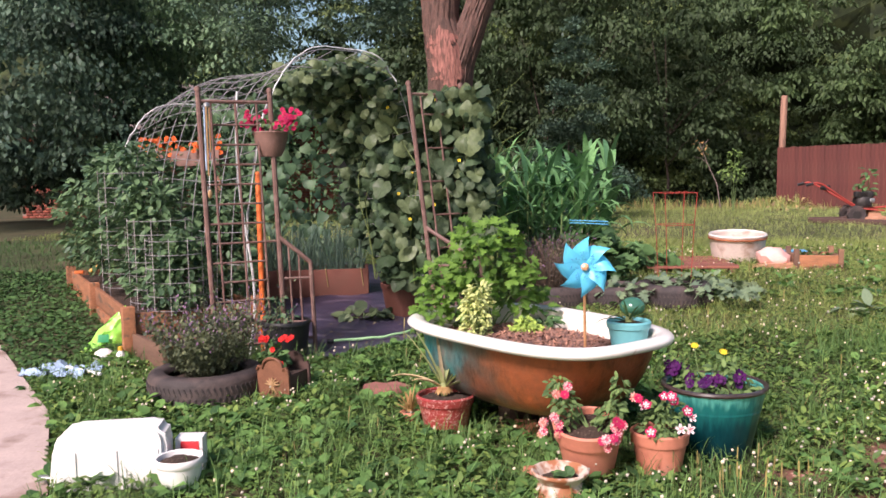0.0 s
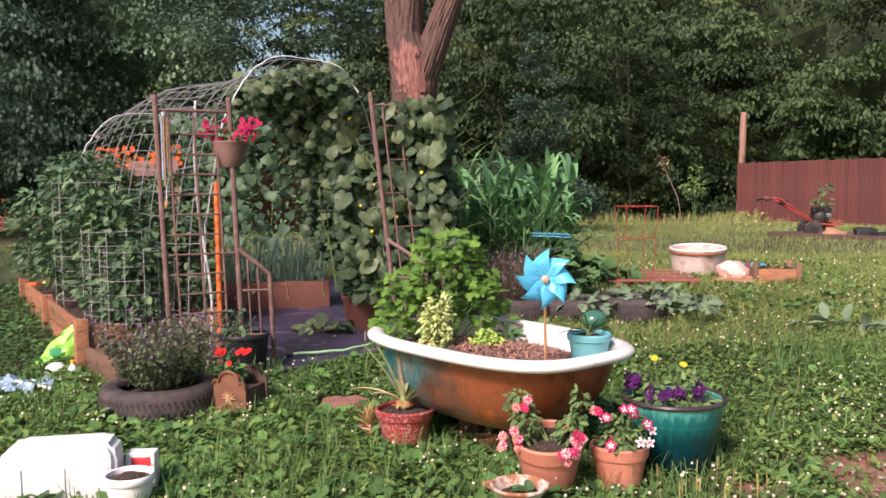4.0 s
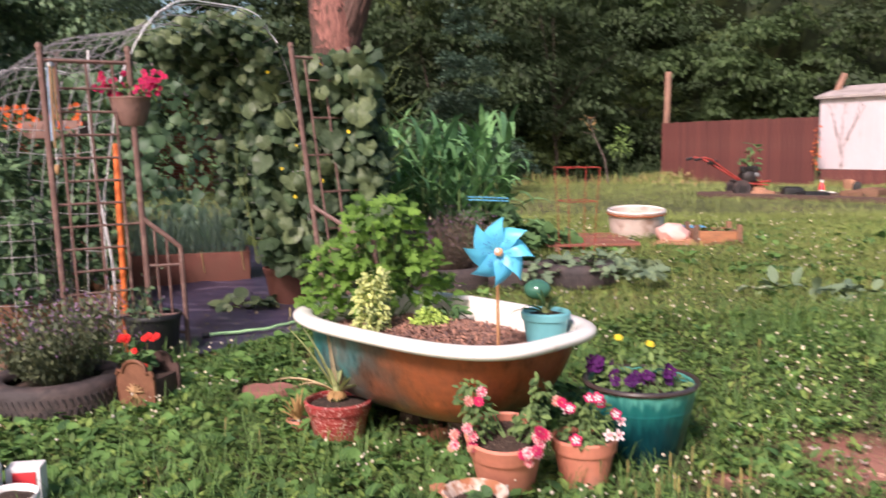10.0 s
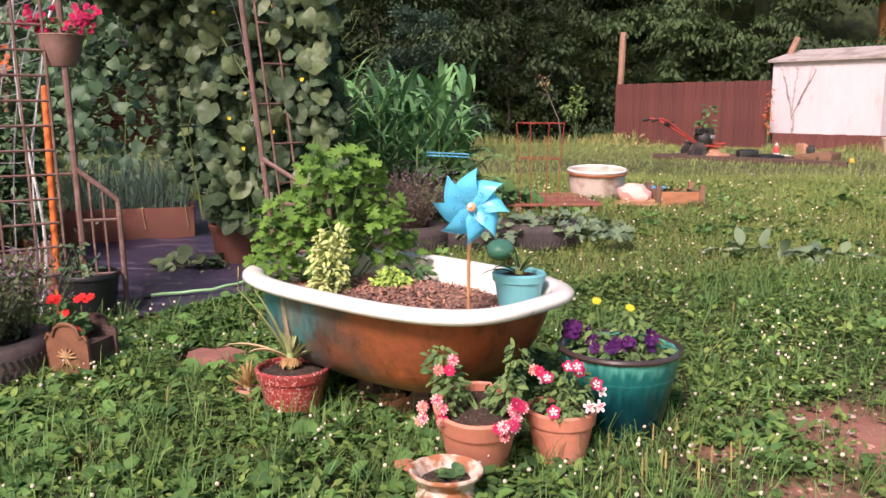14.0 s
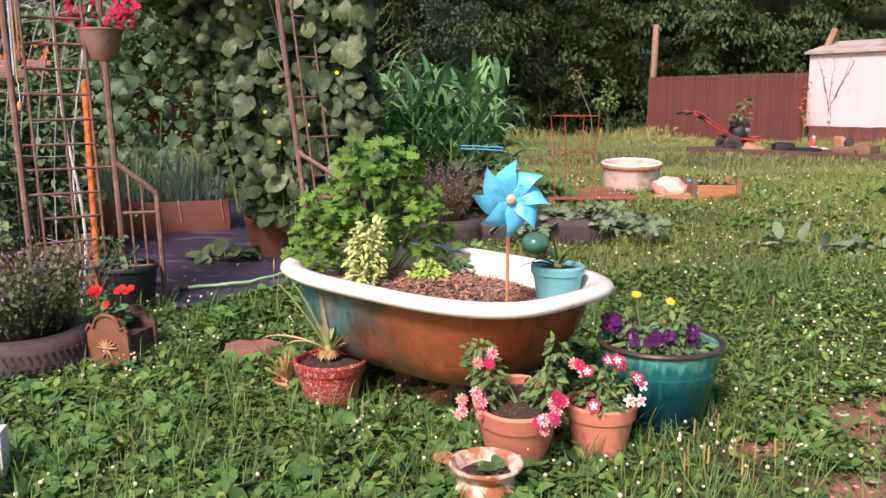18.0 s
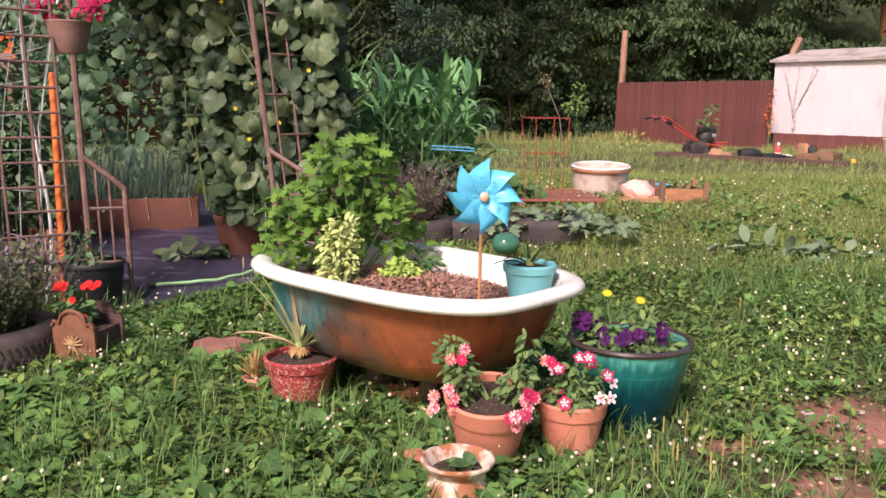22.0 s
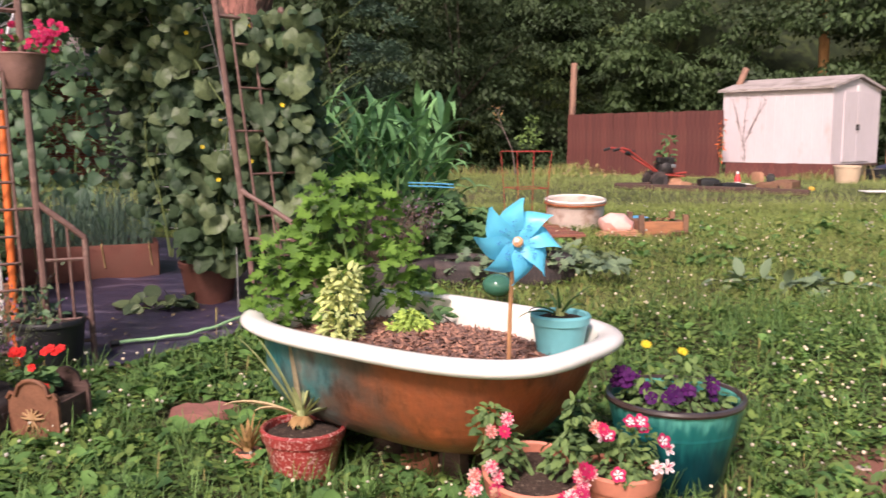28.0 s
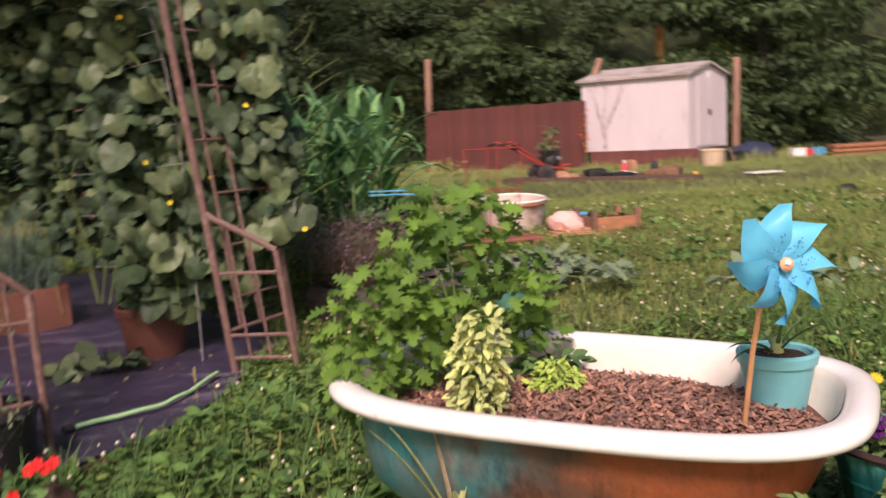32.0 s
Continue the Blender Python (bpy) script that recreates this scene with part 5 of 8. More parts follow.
bushy("geranium_plant", intub(-0.42, 0.06, 0.46), "large bright green scented geranium bush growing in the bathtub", "plant", LEAF["geranium"], "geranium_leaf", 700, 0.058,
      [(0, 0, 0.38, 0.29, 0.26, 0.28), (-0.24, 0.05, 0.20, 0.20, 0.2, 0.17), (0.13, 0.06, 0.27, 0.19, 0.18, 0.15), (-0.02, -0.06, 0.58, 0.19, 0.17, 0.12), (-0.32, -0.05, 0.10, 0.13, 0.14, 0.14), (0.26, 0.10, 0.18, 0.10, 0.1, 0.08), (-0.28, 0.0, 0.33, 0.16, 0.16, 0.12)], 14, seed=4)
bushy("variegated_plant", intub(-0.27, -0.17, 0.485), "pale cream-and-green variegated leafy plant in the mulch", "plant", LEAF["oval"], "variegated_leaf", 420, 0.038,
      [(0, 0, 0.06, 0.085, 0.085, 0.05), (0.0, 0, 0.13, 0.085, 0.085, 0.06), (0.01, 0, 0.20, 0.085, 0.085, 0.06), (0.02, 0, 0.27, 0.065, 0.065, 0.05)], 7, seed=5)
bushy("lime_plant", intub(-0.12, 0.07, 0.50), "small lime-green herb in the mulch", "plant", LEAF["lime"], "lime_leaf", 340, 0.028,
      [(0, 0, 0.035, 0.088, 0.08, 0.038), (0.0, 0, 0.080, 0.055, 0.055, 0.030)], 5, seed=6)
bushy("shaded_herb", intub(-0.20, 0.23, 0.485), "dark green mint sprawling against the tub wall", "plant", LEAF["oval"], "squash_leaf", 60, 0.06,
      [(0, 0, 0.05, 0.12, 0.09, 0.05)], 5, seed=16)


def pinwheel():
    hub = Vector((0.22, 3.315, 0.952))
    base = Vector((0.212, 3.455, 0.47))
    t = thing("pinwheel", base, "bright blue eight-petal garden pinwheel on a bamboo stick", "pinwheel")
    h = hub - base
    part("stick", tube(bmesh.new(), [(0, 0, -0.03), (h.x * 0.5 - 0.004, h.y * 0.5 + 0.02, h.z * 0.5), (h.x, h.y + 0.03, h.z + 0.02)], 0.0075, 8), M["bamboo"], t)
    # petals lie in a plane that faces the viewer
    n = Vector((0.10, -0.98, 0.10)).normalized()
    ux = Vector((1, 0, 0)) - n * n.x
    ux.normalize()
    uy = n.cross(ux) * -1
    if uy.z < 0:
        uy = -uy
    fr = Matrix((ux, uy, n)).transposed().to_4x4()
    rows = [(0.010, 0.006), (0.030, 0.030), (0.042, 0.055), (0.046, 0.080), (0.043, 0.102), (0.034, 0.122), (0.022, 0.138), (0.011, 0.152), (0.002, 0.163)]
    vs, fs = [], []
    for w, r in rows:
        for j in range(5):
            q = -1 + j / 2
            x = q * w + 0.008 - 0.022 * math.sin(r / 0.163 * math.pi) + 0.030 * max(0.0, (r - 0.095) / 0.065) ** 1.8
            z = 0.014 + 0.026 * (1 + q) * math.sin(min(1.0, r / 0.12) * math.pi / 2) - 0.012 * abs(q)
            vs.append((x, r, z))
    for k in range(len(rows) - 1):
        for j in range(4):
            a = k * 5 + j
            fs.append((a, a + 1, a + 6, a + 5))
    me = arrays("petal", vs, fs, True)
    at = Matrix.Translation(h) @ fr @ Matrix.Scale(0.87, 4)
    for i in range(8):
        p = obj("petal", me, M["blue_wing"], t, m=at @ Matrix.Rotation(2 * math.pi * i / 8 + 0.12, 4, "Z") @ Matrix.Translation((0, 0, 0.004 * (i % 2))))
    for i in range(8):
        bm = bmesh.new()
        rr = random.Random(40 + i)
        for k in range(9):
            x, y = rr.uniform(-0.014, 0.014), rr.uniform(0.035, 0.085)
            box(bm, (rr.uniform(0.002, 0.006), rr.uniform(0.002, 0.008), 0.0008), (x, y, 0.047 + 0.02 * (y / 0.172)), rz=rr.uniform(0, 90))
        tagged(part("printed_mark", bm, M["blue_print"], t, "darker blue print on the petal", m=at @ Matrix.Rotation(2 * math.pi * i / 8 + 0.12, 4, "Z")), "darker blue print on the petal", kind="stuff")
    bm = lathe(bmesh.new(), [(0, 0.060), (0.012, 0.058), (0.019, 0.050), (0.021, 0.042), (0.018, 0.036), (0, 0.030)], 18)
    part("hub", bm, M["hub_orange"], t, "small orange hub", m=at)
    part("hub_cap", lathe(bmesh.new(), [(0, 0.067), (0.007, 0.065), (0.010, 0.058), (0, 0.054)], 14), M["white_plastic"], t, m=at @ Matrix.Translation((-0.008, 0.006, 0)))


pinwheel()


def strap_plant(name, at, label, n, length, material, seed, width=1.0, spread=1.0, dead=0, fans=(), withered=()):
    """A rosette of long arching leaves, each a part; fans: (bearing, rise, length, droop) of leaves that are known."""
    rnd = random.Random(seed)
    t = thing(name, at, label, "plant")
    for i in range(n):
        a = 2 * math.pi * i / n + rnd.uniform(-0.3, 0.3)
        L = length * rnd.uniform(0.75, 1.1)
        el = rnd.uniform(0.35, 1.35)
        drop = rnd.uniform(0.4, 1.3) * spread
        if i < len(fans):
            a, el, L, drop = radians(fans[i][0]), radians(fans[i][1]), fans[i][2], fans[i][3]
        vs, fs = [], []
        x = z = 0.0
        ang = el
        for k in range(9):
            q = k / 8
            w = 0.5 * width * (0.018 * (1 - q) ** 0.5 + 0.003) * (0.6 + 1.2 * min(q * 5, 1) * 0.5)
            if k == 8:
                w = 0.0008
            for s in (-1, 0, 1):
                vs.append((x * math.cos(a) - s * w * math.sin(a), x * math.sin(a) + s * w * math.cos(a), z + (1.0 * w if s else 0)))
            x += L / 8 * math.cos(ang)
            z += L / 8 * math.sin(ang)
            ang -= drop / 8 * (0.5 + q * 1.2)
        for k in range(8):
            b = 3 * k
            fs += [(b, b + 1, b + 4, b + 3), (b + 1, b + 2, b + 5, b + 4)]
        obj("leaf", arrays("leaf", vs, fs, True), M["straw_leaf" if i in withered else material], t)
    bm = lathe(bmesh.new(), [(0.015, -0.07), (0.02, 0.005), (0.016, 0.03), (0.011, 0.05), (0, 0.055)], 10)
    part("crown_base", bm, M["yucca_leaf" if material != "dry_leaf" else "dry_leaf"], t)
    if dead:
        ps = [aim((0, 0, 0.02), (math.cos(k), math.sin(k), -0.25), 0.05 * rnd.uniform(0.8, 1.3), 0, (math.cos(k) * .5, math.sin(k) * .5, 1)) for k in np.linspace(0, 6.0, dead)]
        dm = leaf_mesh("dead_leaf", OVAL, 0.3, 0.5)
        kids("dead_leaf", [dm], M["dry_leaf"], ps, t)
    return t


strap_plant("yucca_plant", (-0.548, 3.59, 0.255), "spiky green dracaena with arching leaves and a dry collar", 12, 0.40, "yucca_leaf", 7, 1.15, 0.6, 18,
            fans=((183, 60, 0.385, 0.25), (165, 66, 0.345, 0.25), (140, 80, 0.31, 0.1), (20, 75, 0.345, 0.1), (5, 58, 0.33, 0.15), (350, 48, 0.22, 0.3), (345, 30, 0.25, 1.1), (190, 30, 0.30, 0.8), (205, 36, 0.19, 0.9), (90, 62, 0.27, 0.4), (60, 72, 0.25, 0.3), (255, 70, 0.16, 0.3)), withered=(2, 7, 8))
strap_plant("dried_plant", (-0.778, 3.728, 0.07), "dried-up straw-coloured rosette in a tiny pot", 15, 0.15, "dry_leaf", 11, 0.9, 0.2, 8,
            fans=((40, 80, 0.17, 0.1), (10, 72, 0.16, 0.2), (340, 62, 0.13, 0.2), (180, 40, 0.10, 0.4), (165, 62, 0.12, 0.3), (200, 70, 0.12, 0.2), (90, 84, 0.14, 0.1), (300, 75, 0.13, 0.1), (20, 66, 0.15, 0.3), (0, 55, 0.12, 0.3), (270, 60, 0.09, 0.4), (130, 70, 0.12, 0.2), (60, 66, 0.11, 0.2), (190, 55, 0.11, 0.2), (240, 76, 0.14, 0.1)))
strap_plant("aloe_plant", (0.418, 3.61, 0.633), "thin-leaved young plant in the blue pot", 7, 0.17, "squash_leaf", 12, 0.6, 1.2, 3)


def disc_bloom(name, petals, inner, outer, cup, double=0):
    """A flower seen from above, its petals round the centre."""
    vs, fs = [], []
    for ring in range(1 + double):
        sc, lift = 1 - 0.3 * ring, 0.10 * ring
        for i in range(petals):
            a = 2 * math.pi * (i + 0.5 * ring) / petals
            w = math.pi / petals * 0.95
            b = len(vs)
            vs += [(0.10 * math.cos(a), 0.10 * math.sin(a), lift), (inner * sc * math.cos(a - w), inner * sc * math.sin(a - w), lift + cup * 0.5),
                   (outer * sc * math.cos(a - w * 0.35), outer * sc * math.sin(a - w * 0.35), lift + cup), (outer * sc * math.cos(a + w * 0.35), outer * sc * math.sin(a + w * 0.35), lift + cup),
                   (inner * sc * math.cos(a + w), inner * sc * math.sin(a + w), lift + cup * 0.5)]
            fs += [(b, b + 1, b + 2, b + 2), (b, b + 2, b + 3, b + 3), (b, b + 3, b + 4, b + 4)]
    fs = [f[:3] for f in fs]
    return arrays(name, vs, fs)


def star_mesh(name, k=0.5):
    vs, fs = [(0, 0, 0.02)], []
    for i in range(5):
        a = 2 * math.pi * i / 5
        b = len(vs)
        vs += [(0.95 * math.cos(a), 0.95 * math.sin(a), 0.20), (k * math.cos(a + 0.35), k * math.sin(a + 0.35), 0.13), (k * math.cos(a - 0.35), k * math.sin(a - 0.35), 0.13)]
        fs += [(0, b + 2, b), (0, b, b + 1)]
    return arrays(name, vs, fs)


def blooms(t, places, mesh, material, eye=None, eye_mat=None, size=0.02, name="flower", over=None, over_mat=None):
    for p, nrm in places:
        z = Vector(nrm).normalized()
        x = z.cross(Vector((0.2, 0.3, 0.9))).normalized()
        m = Matrix.Translation(p) @ Matrix((x, z.cross(x), z)).transposed().to_4x4() @ Matrix.Scale(size, 4)
        f = obj(name, mesh, M[material], t, m=m)
        if eye:
            obj("flower_eye", eye, M[eye_mat], f, m=Matrix.Translation((0, 0, 0.02)))
        if over:
            obj("petal_stripe", over, M[over_mat], f, m=Matrix.Translation((0, 0, 0.03)))


def small_eye(name):
    bm = bmesh.new()
    bmesh.ops.create_icosphere(bm, subdivisions=1, radius=0.28)
    return mesh_of(bm, name)


EYE = {k: small_eye(k) for k in ("yellow_eye", "dark_eye", "white_eye")}
PET = {k: disc_bloom(k, *a) for k, a in (("petunia_white", (5, 0.55, 1.05, 0.25)), ("petunia_pink", (5, 0.8, 1.0, 0.3)), ("petunia_purple", (5, 0.9, 1.0, 0.35)), ("zinnia_pink", (10, 0.7, 1.0, 0.15, 2)), ("ruffle_magenta", (6, 0.8, 1.0, 0.35, 1)), ("ruffle_red", (6, 0.8, 1.0, 0.35, 1)), ("daisy_yellow", (13, 0.6, 1.0, 0.08)), ("cucumber_flower", (5, 0.7, 1.0, 0.4)), ("zinnia_salmon", (9, 0.7, 1.0, 0.2, 2)), ("zinnia_faded", (8, 0.6, 1.0, -0.3, 2)), ("ruffle_orange", (6, 0.8, 1.0, 0.35, 1)))}
STAR = {k: star_mesh(k) for k in ("stripe_white", "stripe_pink")}


def zinnias():
    t = bushy("zinnia_plant", (0.265, 3.045, 0.25), "leafy zinnias with pink and cream striped flower heads", "plant", LEAF["zinnia"], "petunia_leaf", 330, 0.037,
              [(-0.11, -0.03, 0.08, 0.05, 0.06, 0.10), (-0.15, 0.02, 0.16, 0.05, 0.05, 0.07), (0.09, 0.0, 0.06, 0.06, 0.07, 0.08), (0.13, 0.05, 0.17, 0.035, 0.035, 0.08)], 8, seed=21)
    rnd = random.Random(14)
    pl = []
    for cx, cy, cz, n in ((-0.165, -0.11, 0.03, 8), (0.09, -0.16, 0.0, 6), (0.13, -0.13, 0.04, 6), (-0.10, -0.06, 0.18, 3), (0.19, 0.02, 0.16, 2)):
        for i in range(n):
            pl.append(((cx + rnd.gauss(0, 0.026), cy + rnd.gauss(0, 0.012), cz + rnd.gauss(0, 0.024)), (rnd.uniform(-.6, .6), -1, rnd.uniform(0.1, 0.9))))
    rnd.shuffle(pl)
    blooms(t, pl[:12], PET["zinnia_pink"], "pink_petal", EYE["yellow_eye"], "magenta_petal", 0.023)
    blooms(t, pl[12:20], PET["zinnia_pink"], "magenta_petal", EYE["yellow_eye"], "faded_petal", 0.023)
    blooms(t, pl[20:23], PET["zinnia_salmon"], "salmon_petal", EYE["yellow_eye"], "faded_petal", 0.023)
    blooms(t, pl[23:], PET["zinnia_faded"], "faded_petal", None, None, 0.018)


zinnias()


def petunias():
    t = bushy("petunia_plant", (0.570, 3.22, 0.185), "bushy petunias with white and magenta star-striped flowers", "plant", LEAF["petunia"], "petunia_leaf", 320, 0.031,
              [(0, 0, 0.05, 0.12, 0.11, 0.06), (0.03, 0.0, 0.11, 0.09, 0.09, 0.05), (0.0, -0.09, 0.02, 0.08, 0.04, 0.05)], 8, seed=22)
    rnd = random.Random(8)
    pl = [((-0.06, -0.06, 0.15), (-0.2, -0.8, 0.7)), ((0.02, -0.03, 0.185), (0, -0.7, 0.8)), ((0.05, -0.04, 0.19), (0.1, -0.8, 0.7)), ((0.06, -0.02, 0.165), (0.2, -0.8, 0.6)), ((0.12, -0.06, 0.13), (0.3, -0.8, 0.5)), ((-0.04, -0.13, 0.045), (0, -1, 0.5)),
          ((0.09, -0.11, 0.06), (0.2, -1, 0.4)), ((0.13, -0.09, 0.055), (0.4, -0.9, 0.4)), ((-0.07, -0.03, 0.135), (-0.3, -0.7, 0.7)), ((0.14, -0.05, 0.10), (0.5, -0.8, 0.5))]
    blooms(t, pl[:6], PET["petunia_pink"], "magenta_petal", None, None, 0.026, over=STAR["stripe_white"], over_mat="white_petal")
    blooms(t, pl[6:], PET["petunia_white"], "white_petal", None, None, 0.024, over=STAR["stripe_pink"], over_mat="pink_petal")


petunias()


def teal_planting():
    t = bushy("petunia_plant", (0.83, 3.52, 0.33), "dark purple petunias with yellow marigold daisies in the teal pot", "plant", LEAF["petunia"], "petunia_leaf", 340, 0.042,
              [(0, 0, 0.02, 0.20, 0.20, 0.05), (0.05, 0.02, 0.08, 0.12, 0.12, 0.07), (-0.12, 0.02, 0.05, 0.09, 0.09, 0.06)], 8, seed=23)
    rnd = random.Random(9)
    pl = []
    for i in range(22):
        a = rnd.uniform(2.2, 6.7)
        r = rnd.uniform(0.10, 0.22)
        pl.append(((r * math.cos(a), r * math.sin(a) * 0.9, 0.05 + rnd.uniform(0, 0.05)), (math.cos(a), math.sin(a) - 0.5, 0.6)))
    for i in range(12):
        pl.append(((-0.22 + 0.05 * rnd.random(), -0.05 + 0.1 * rnd.random(), 0.07 + 0.06 * rnd.random()), (-0.3, -0.9, 0.6)))
    blooms(t, pl, PET["petunia_purple"], "purple_petal", EYE["dark_eye"], "purple_petal", 0.024)
    for x, y, z in ((-0.09, 0.08, 0.195), (0.05, 0.09, 0.165)):
        part("flower_stalk", tube(bmesh.new(), [(x * 0.6, y * 0.6, 0.0), (x * 0.9, y, z * 0.6), (x, y, z)], 0.003, 5), M["stalk"], t)
    blooms(t, [((-0.09, 0.08, 0.20), (0, -0.6, 0.8)), ((0.05, 0.09, 0.17), (0.1, -0.6, 0.8))], PET["daisy_yellow"], "yellow_petal", EYE["yellow_eye"], "yellow_petal", 0.021)


teal_planting()


def hub_planter():
    t = thing("rusty_planter", (0.153, 2.77, 0.0), "rusty chipped white metal bowl planter with flared rim on the grass", "planter")
    bm = lathe(bmesh.new(), [(0, 0.0), (0.116, 0.0), (0.122, 0.012), (0.120, 0.035), (0.108, 0.062), (0.095, 0.080), (0.091, 0.094), (0.100, 0.110), (0.116, 0.124), (0.124, 0.136), (0.123, 0.143), (0.116, 0.146), (0.104, 0.136), (0.090, 0.112), (0.078, 0.094), (0, 0.090)], 40)
    for v in bm.verts:
        v.co.z += 0.003 * noise.noise(v.co * 30)
    part("bowl", bm, M["rusty_white"], t)
    part("soil", lathe(bmesh.new(), [(0.086, 0.104), (0.05, 0.111), (0, 0.114)], 20), M["soil"], t)
    rnd = random.Random(2)
    kids("leaf", [LEAF["basil"]], M["squash_leaf"], [aim((rnd.uniform(-.04, .05), rnd.uniform(-.04, .03), 0.115), (rnd.uniform(-1, 1), rnd.uniform(-1, 1), 0.3), rnd.uniform(0.025, 0.045)) for i in range(16)], t)


hub_planter()


def flat_rock(name, at, size, label, material, seed):
    rnd = random.Random(seed)
    t = thing(name, at, label, "stone")
    bm = bmesh.new()
    n = 14
    lo, hi = [], []
    for i in range(n):
        a = 2 * math.pi * i / n
        r = 1 + rnd.uniform(-0.16, 0.16)
        lo.append(bm.verts.new((size[0] * r * math.cos(a), size[1] * r * math.sin(a), 0)))
        hi.append(bm.verts.new((size[0] * 0.9 * r * math.cos(a), size[1] * 0.9 * r * math.sin(a), size[2] * rnd.uniform(0.85, 1.1))))
    for i in range(n):
        bm.faces.new((lo[i], lo[(i + 1) % n], hi[(i + 1) % n], hi[i]))
    bm.faces.new(hi)
    bm.faces.new(lo[::-1])
    part("slab", bm, M[material], t)


flat_rock("stepping_stone", (-1.085, 4.27, 0.035), (0.165, 0.11, 0.05), "flat reddish stone lying in the clover", "flat_stone", 1)
flat_rock("brick_piece", (-0.11, 3.655, 0.0), (0.07, 0.045, 0.085), "broken orange brick under the tub", "terracotta", 2)
flat_rock("brick_piece", (0.0, 3.02, 0.0), (0.05, 0.035, 0.055), "broken orange brick in the grass beside a pot", "terracotta", 3)
for i, (x, y, s) in enumerate(((1.62, 3.66, 0.028), (1.70, 3.64, 0.020), (1.78, 3.52, 0.018), (1.55, 3.5, 0.015), (1.86, 3.7, 0.02), (1.5, 3.02, 0.018))):
    flat_rock("pebble", (x, y, 0.005), (s, s * 0.7, s * 0.6), "pale pebble on the bare red earth", "concrete", 10 + i)


def plaque_planter():
    t = thing("carved_planter", (-1.705, 4.098, 0.005), "carved brown wooden planter with scalloped top and a floral relief", "planter", rz=-12)
    bm = bmesh.new()
    prof = [(-0.12, 0), (0.12, 0), (0.115, 0.21), (0.10, 0.235), (0.075, 0.225), (0.06, 0.265), (0.03, 0.285), (0, 0.29), (-0.03, 0.285), (-0.06, 0.265), (-0.075, 0.225), (-0.10, 0.235), (-0.115, 0.21)]

    def plate(bm, y, th):
        f = [bm.verts.new((x, y, z)) for x, z in prof]
        b = [bm.verts.new((x, y + th, z)) for x, z in prof]
        bm.faces.new(f)
        bm.faces.new(b[::-1])
        for i in range(len(f)):
            bm.faces.new((f[i], f[(i + 1) % len(f)], b[(i + 1) % len(f)], b[i]))
    plate(bm, -0.10, 0.018)
    part("front_plate", bm, M["carved"], t)
    bm = bmesh.new()
    plate(bm, 0.12, 0.018)
    part("back_plate", bm, M["timber"], t)
    for s in (-1, 1):
        part("side_plate", box(bmesh.new(), (0.012, 0.20, 0.17), (0.095 * s, 0.02, 0.10), 0.003), M["timber"], t, "dark side board")
    edge = bmesh.new()
    tube(edge, [(x * 1.0, -0.105, z) for x, z in prof[2:]], 0.009, 6)
    part("edge_moulding", edge, M["carved"], t)
    for i in range(7):
        a = math.pi * (0.02 + 0.16 * i)
        c, h = math.cos(a), math.sin(a)
        part("relief_petal", tube(bmesh.new(), [(0, -0.106, 0.125), (0.028 * c, -0.110, 0.125 + 0.028 * h), (0.055 * c, -0.106, 0.125 + 0.045 * h)], 0.008, 5, 0.003), M["carved_gold"], t, "paler carved petal")
    for i in range(3):
        d = 0.020 * (i - 1)
        part("relief_leaf", tube(bmesh.new(), [(0, -0.107, 0.115), (d, -0.109, 0.09), (1.6 * d, -0.106, 0.07)], 0.007, 5, 0.003), M["carved_gold"], t, "paler carved leaf")
    part("soil", box(bmesh.new(), (0.18, 0.19, 0.02), (0, 0.02, 0.17)), M["soil"], t)
    g = bushy("geranium_plant", (-1.775, 4.115, 0.225), "small red-flowered geranium in the carved planter", "plant", LEAF["basil"], "squash_leaf", 60, 0.045,
              [(0, 0, 0.05, 0.09, 0.07, 0.05), (0.03, 0, 0.12, 0.05, 0.05, 0.05)], 6, seed=31)
    pl = [((-0.06 + 0.018 * (i % 3), -0.03 + 0.01 * (i // 3), 0.16 + 0.012 * (i % 2)), (0, -0.8, 0.6)) for i in range(6)]
    pl += [((0.07 + 0.022 * (i % 4), -0.02 + 0.012 * (i // 4), 0.165 + 0.014 * (i % 2)), (0.1, -0.8, 0.6)) for i in range(9)]
    pl += [((0.03, -0.06, 0.11), (0, -1, 0.3)), ((0.09, -0.08, 0.03), (0.2, -1, 0.2))]
    blooms(g, pl, PET["ruffle_red"], "red_petal", None, None, 0.019)


plaque_planter()


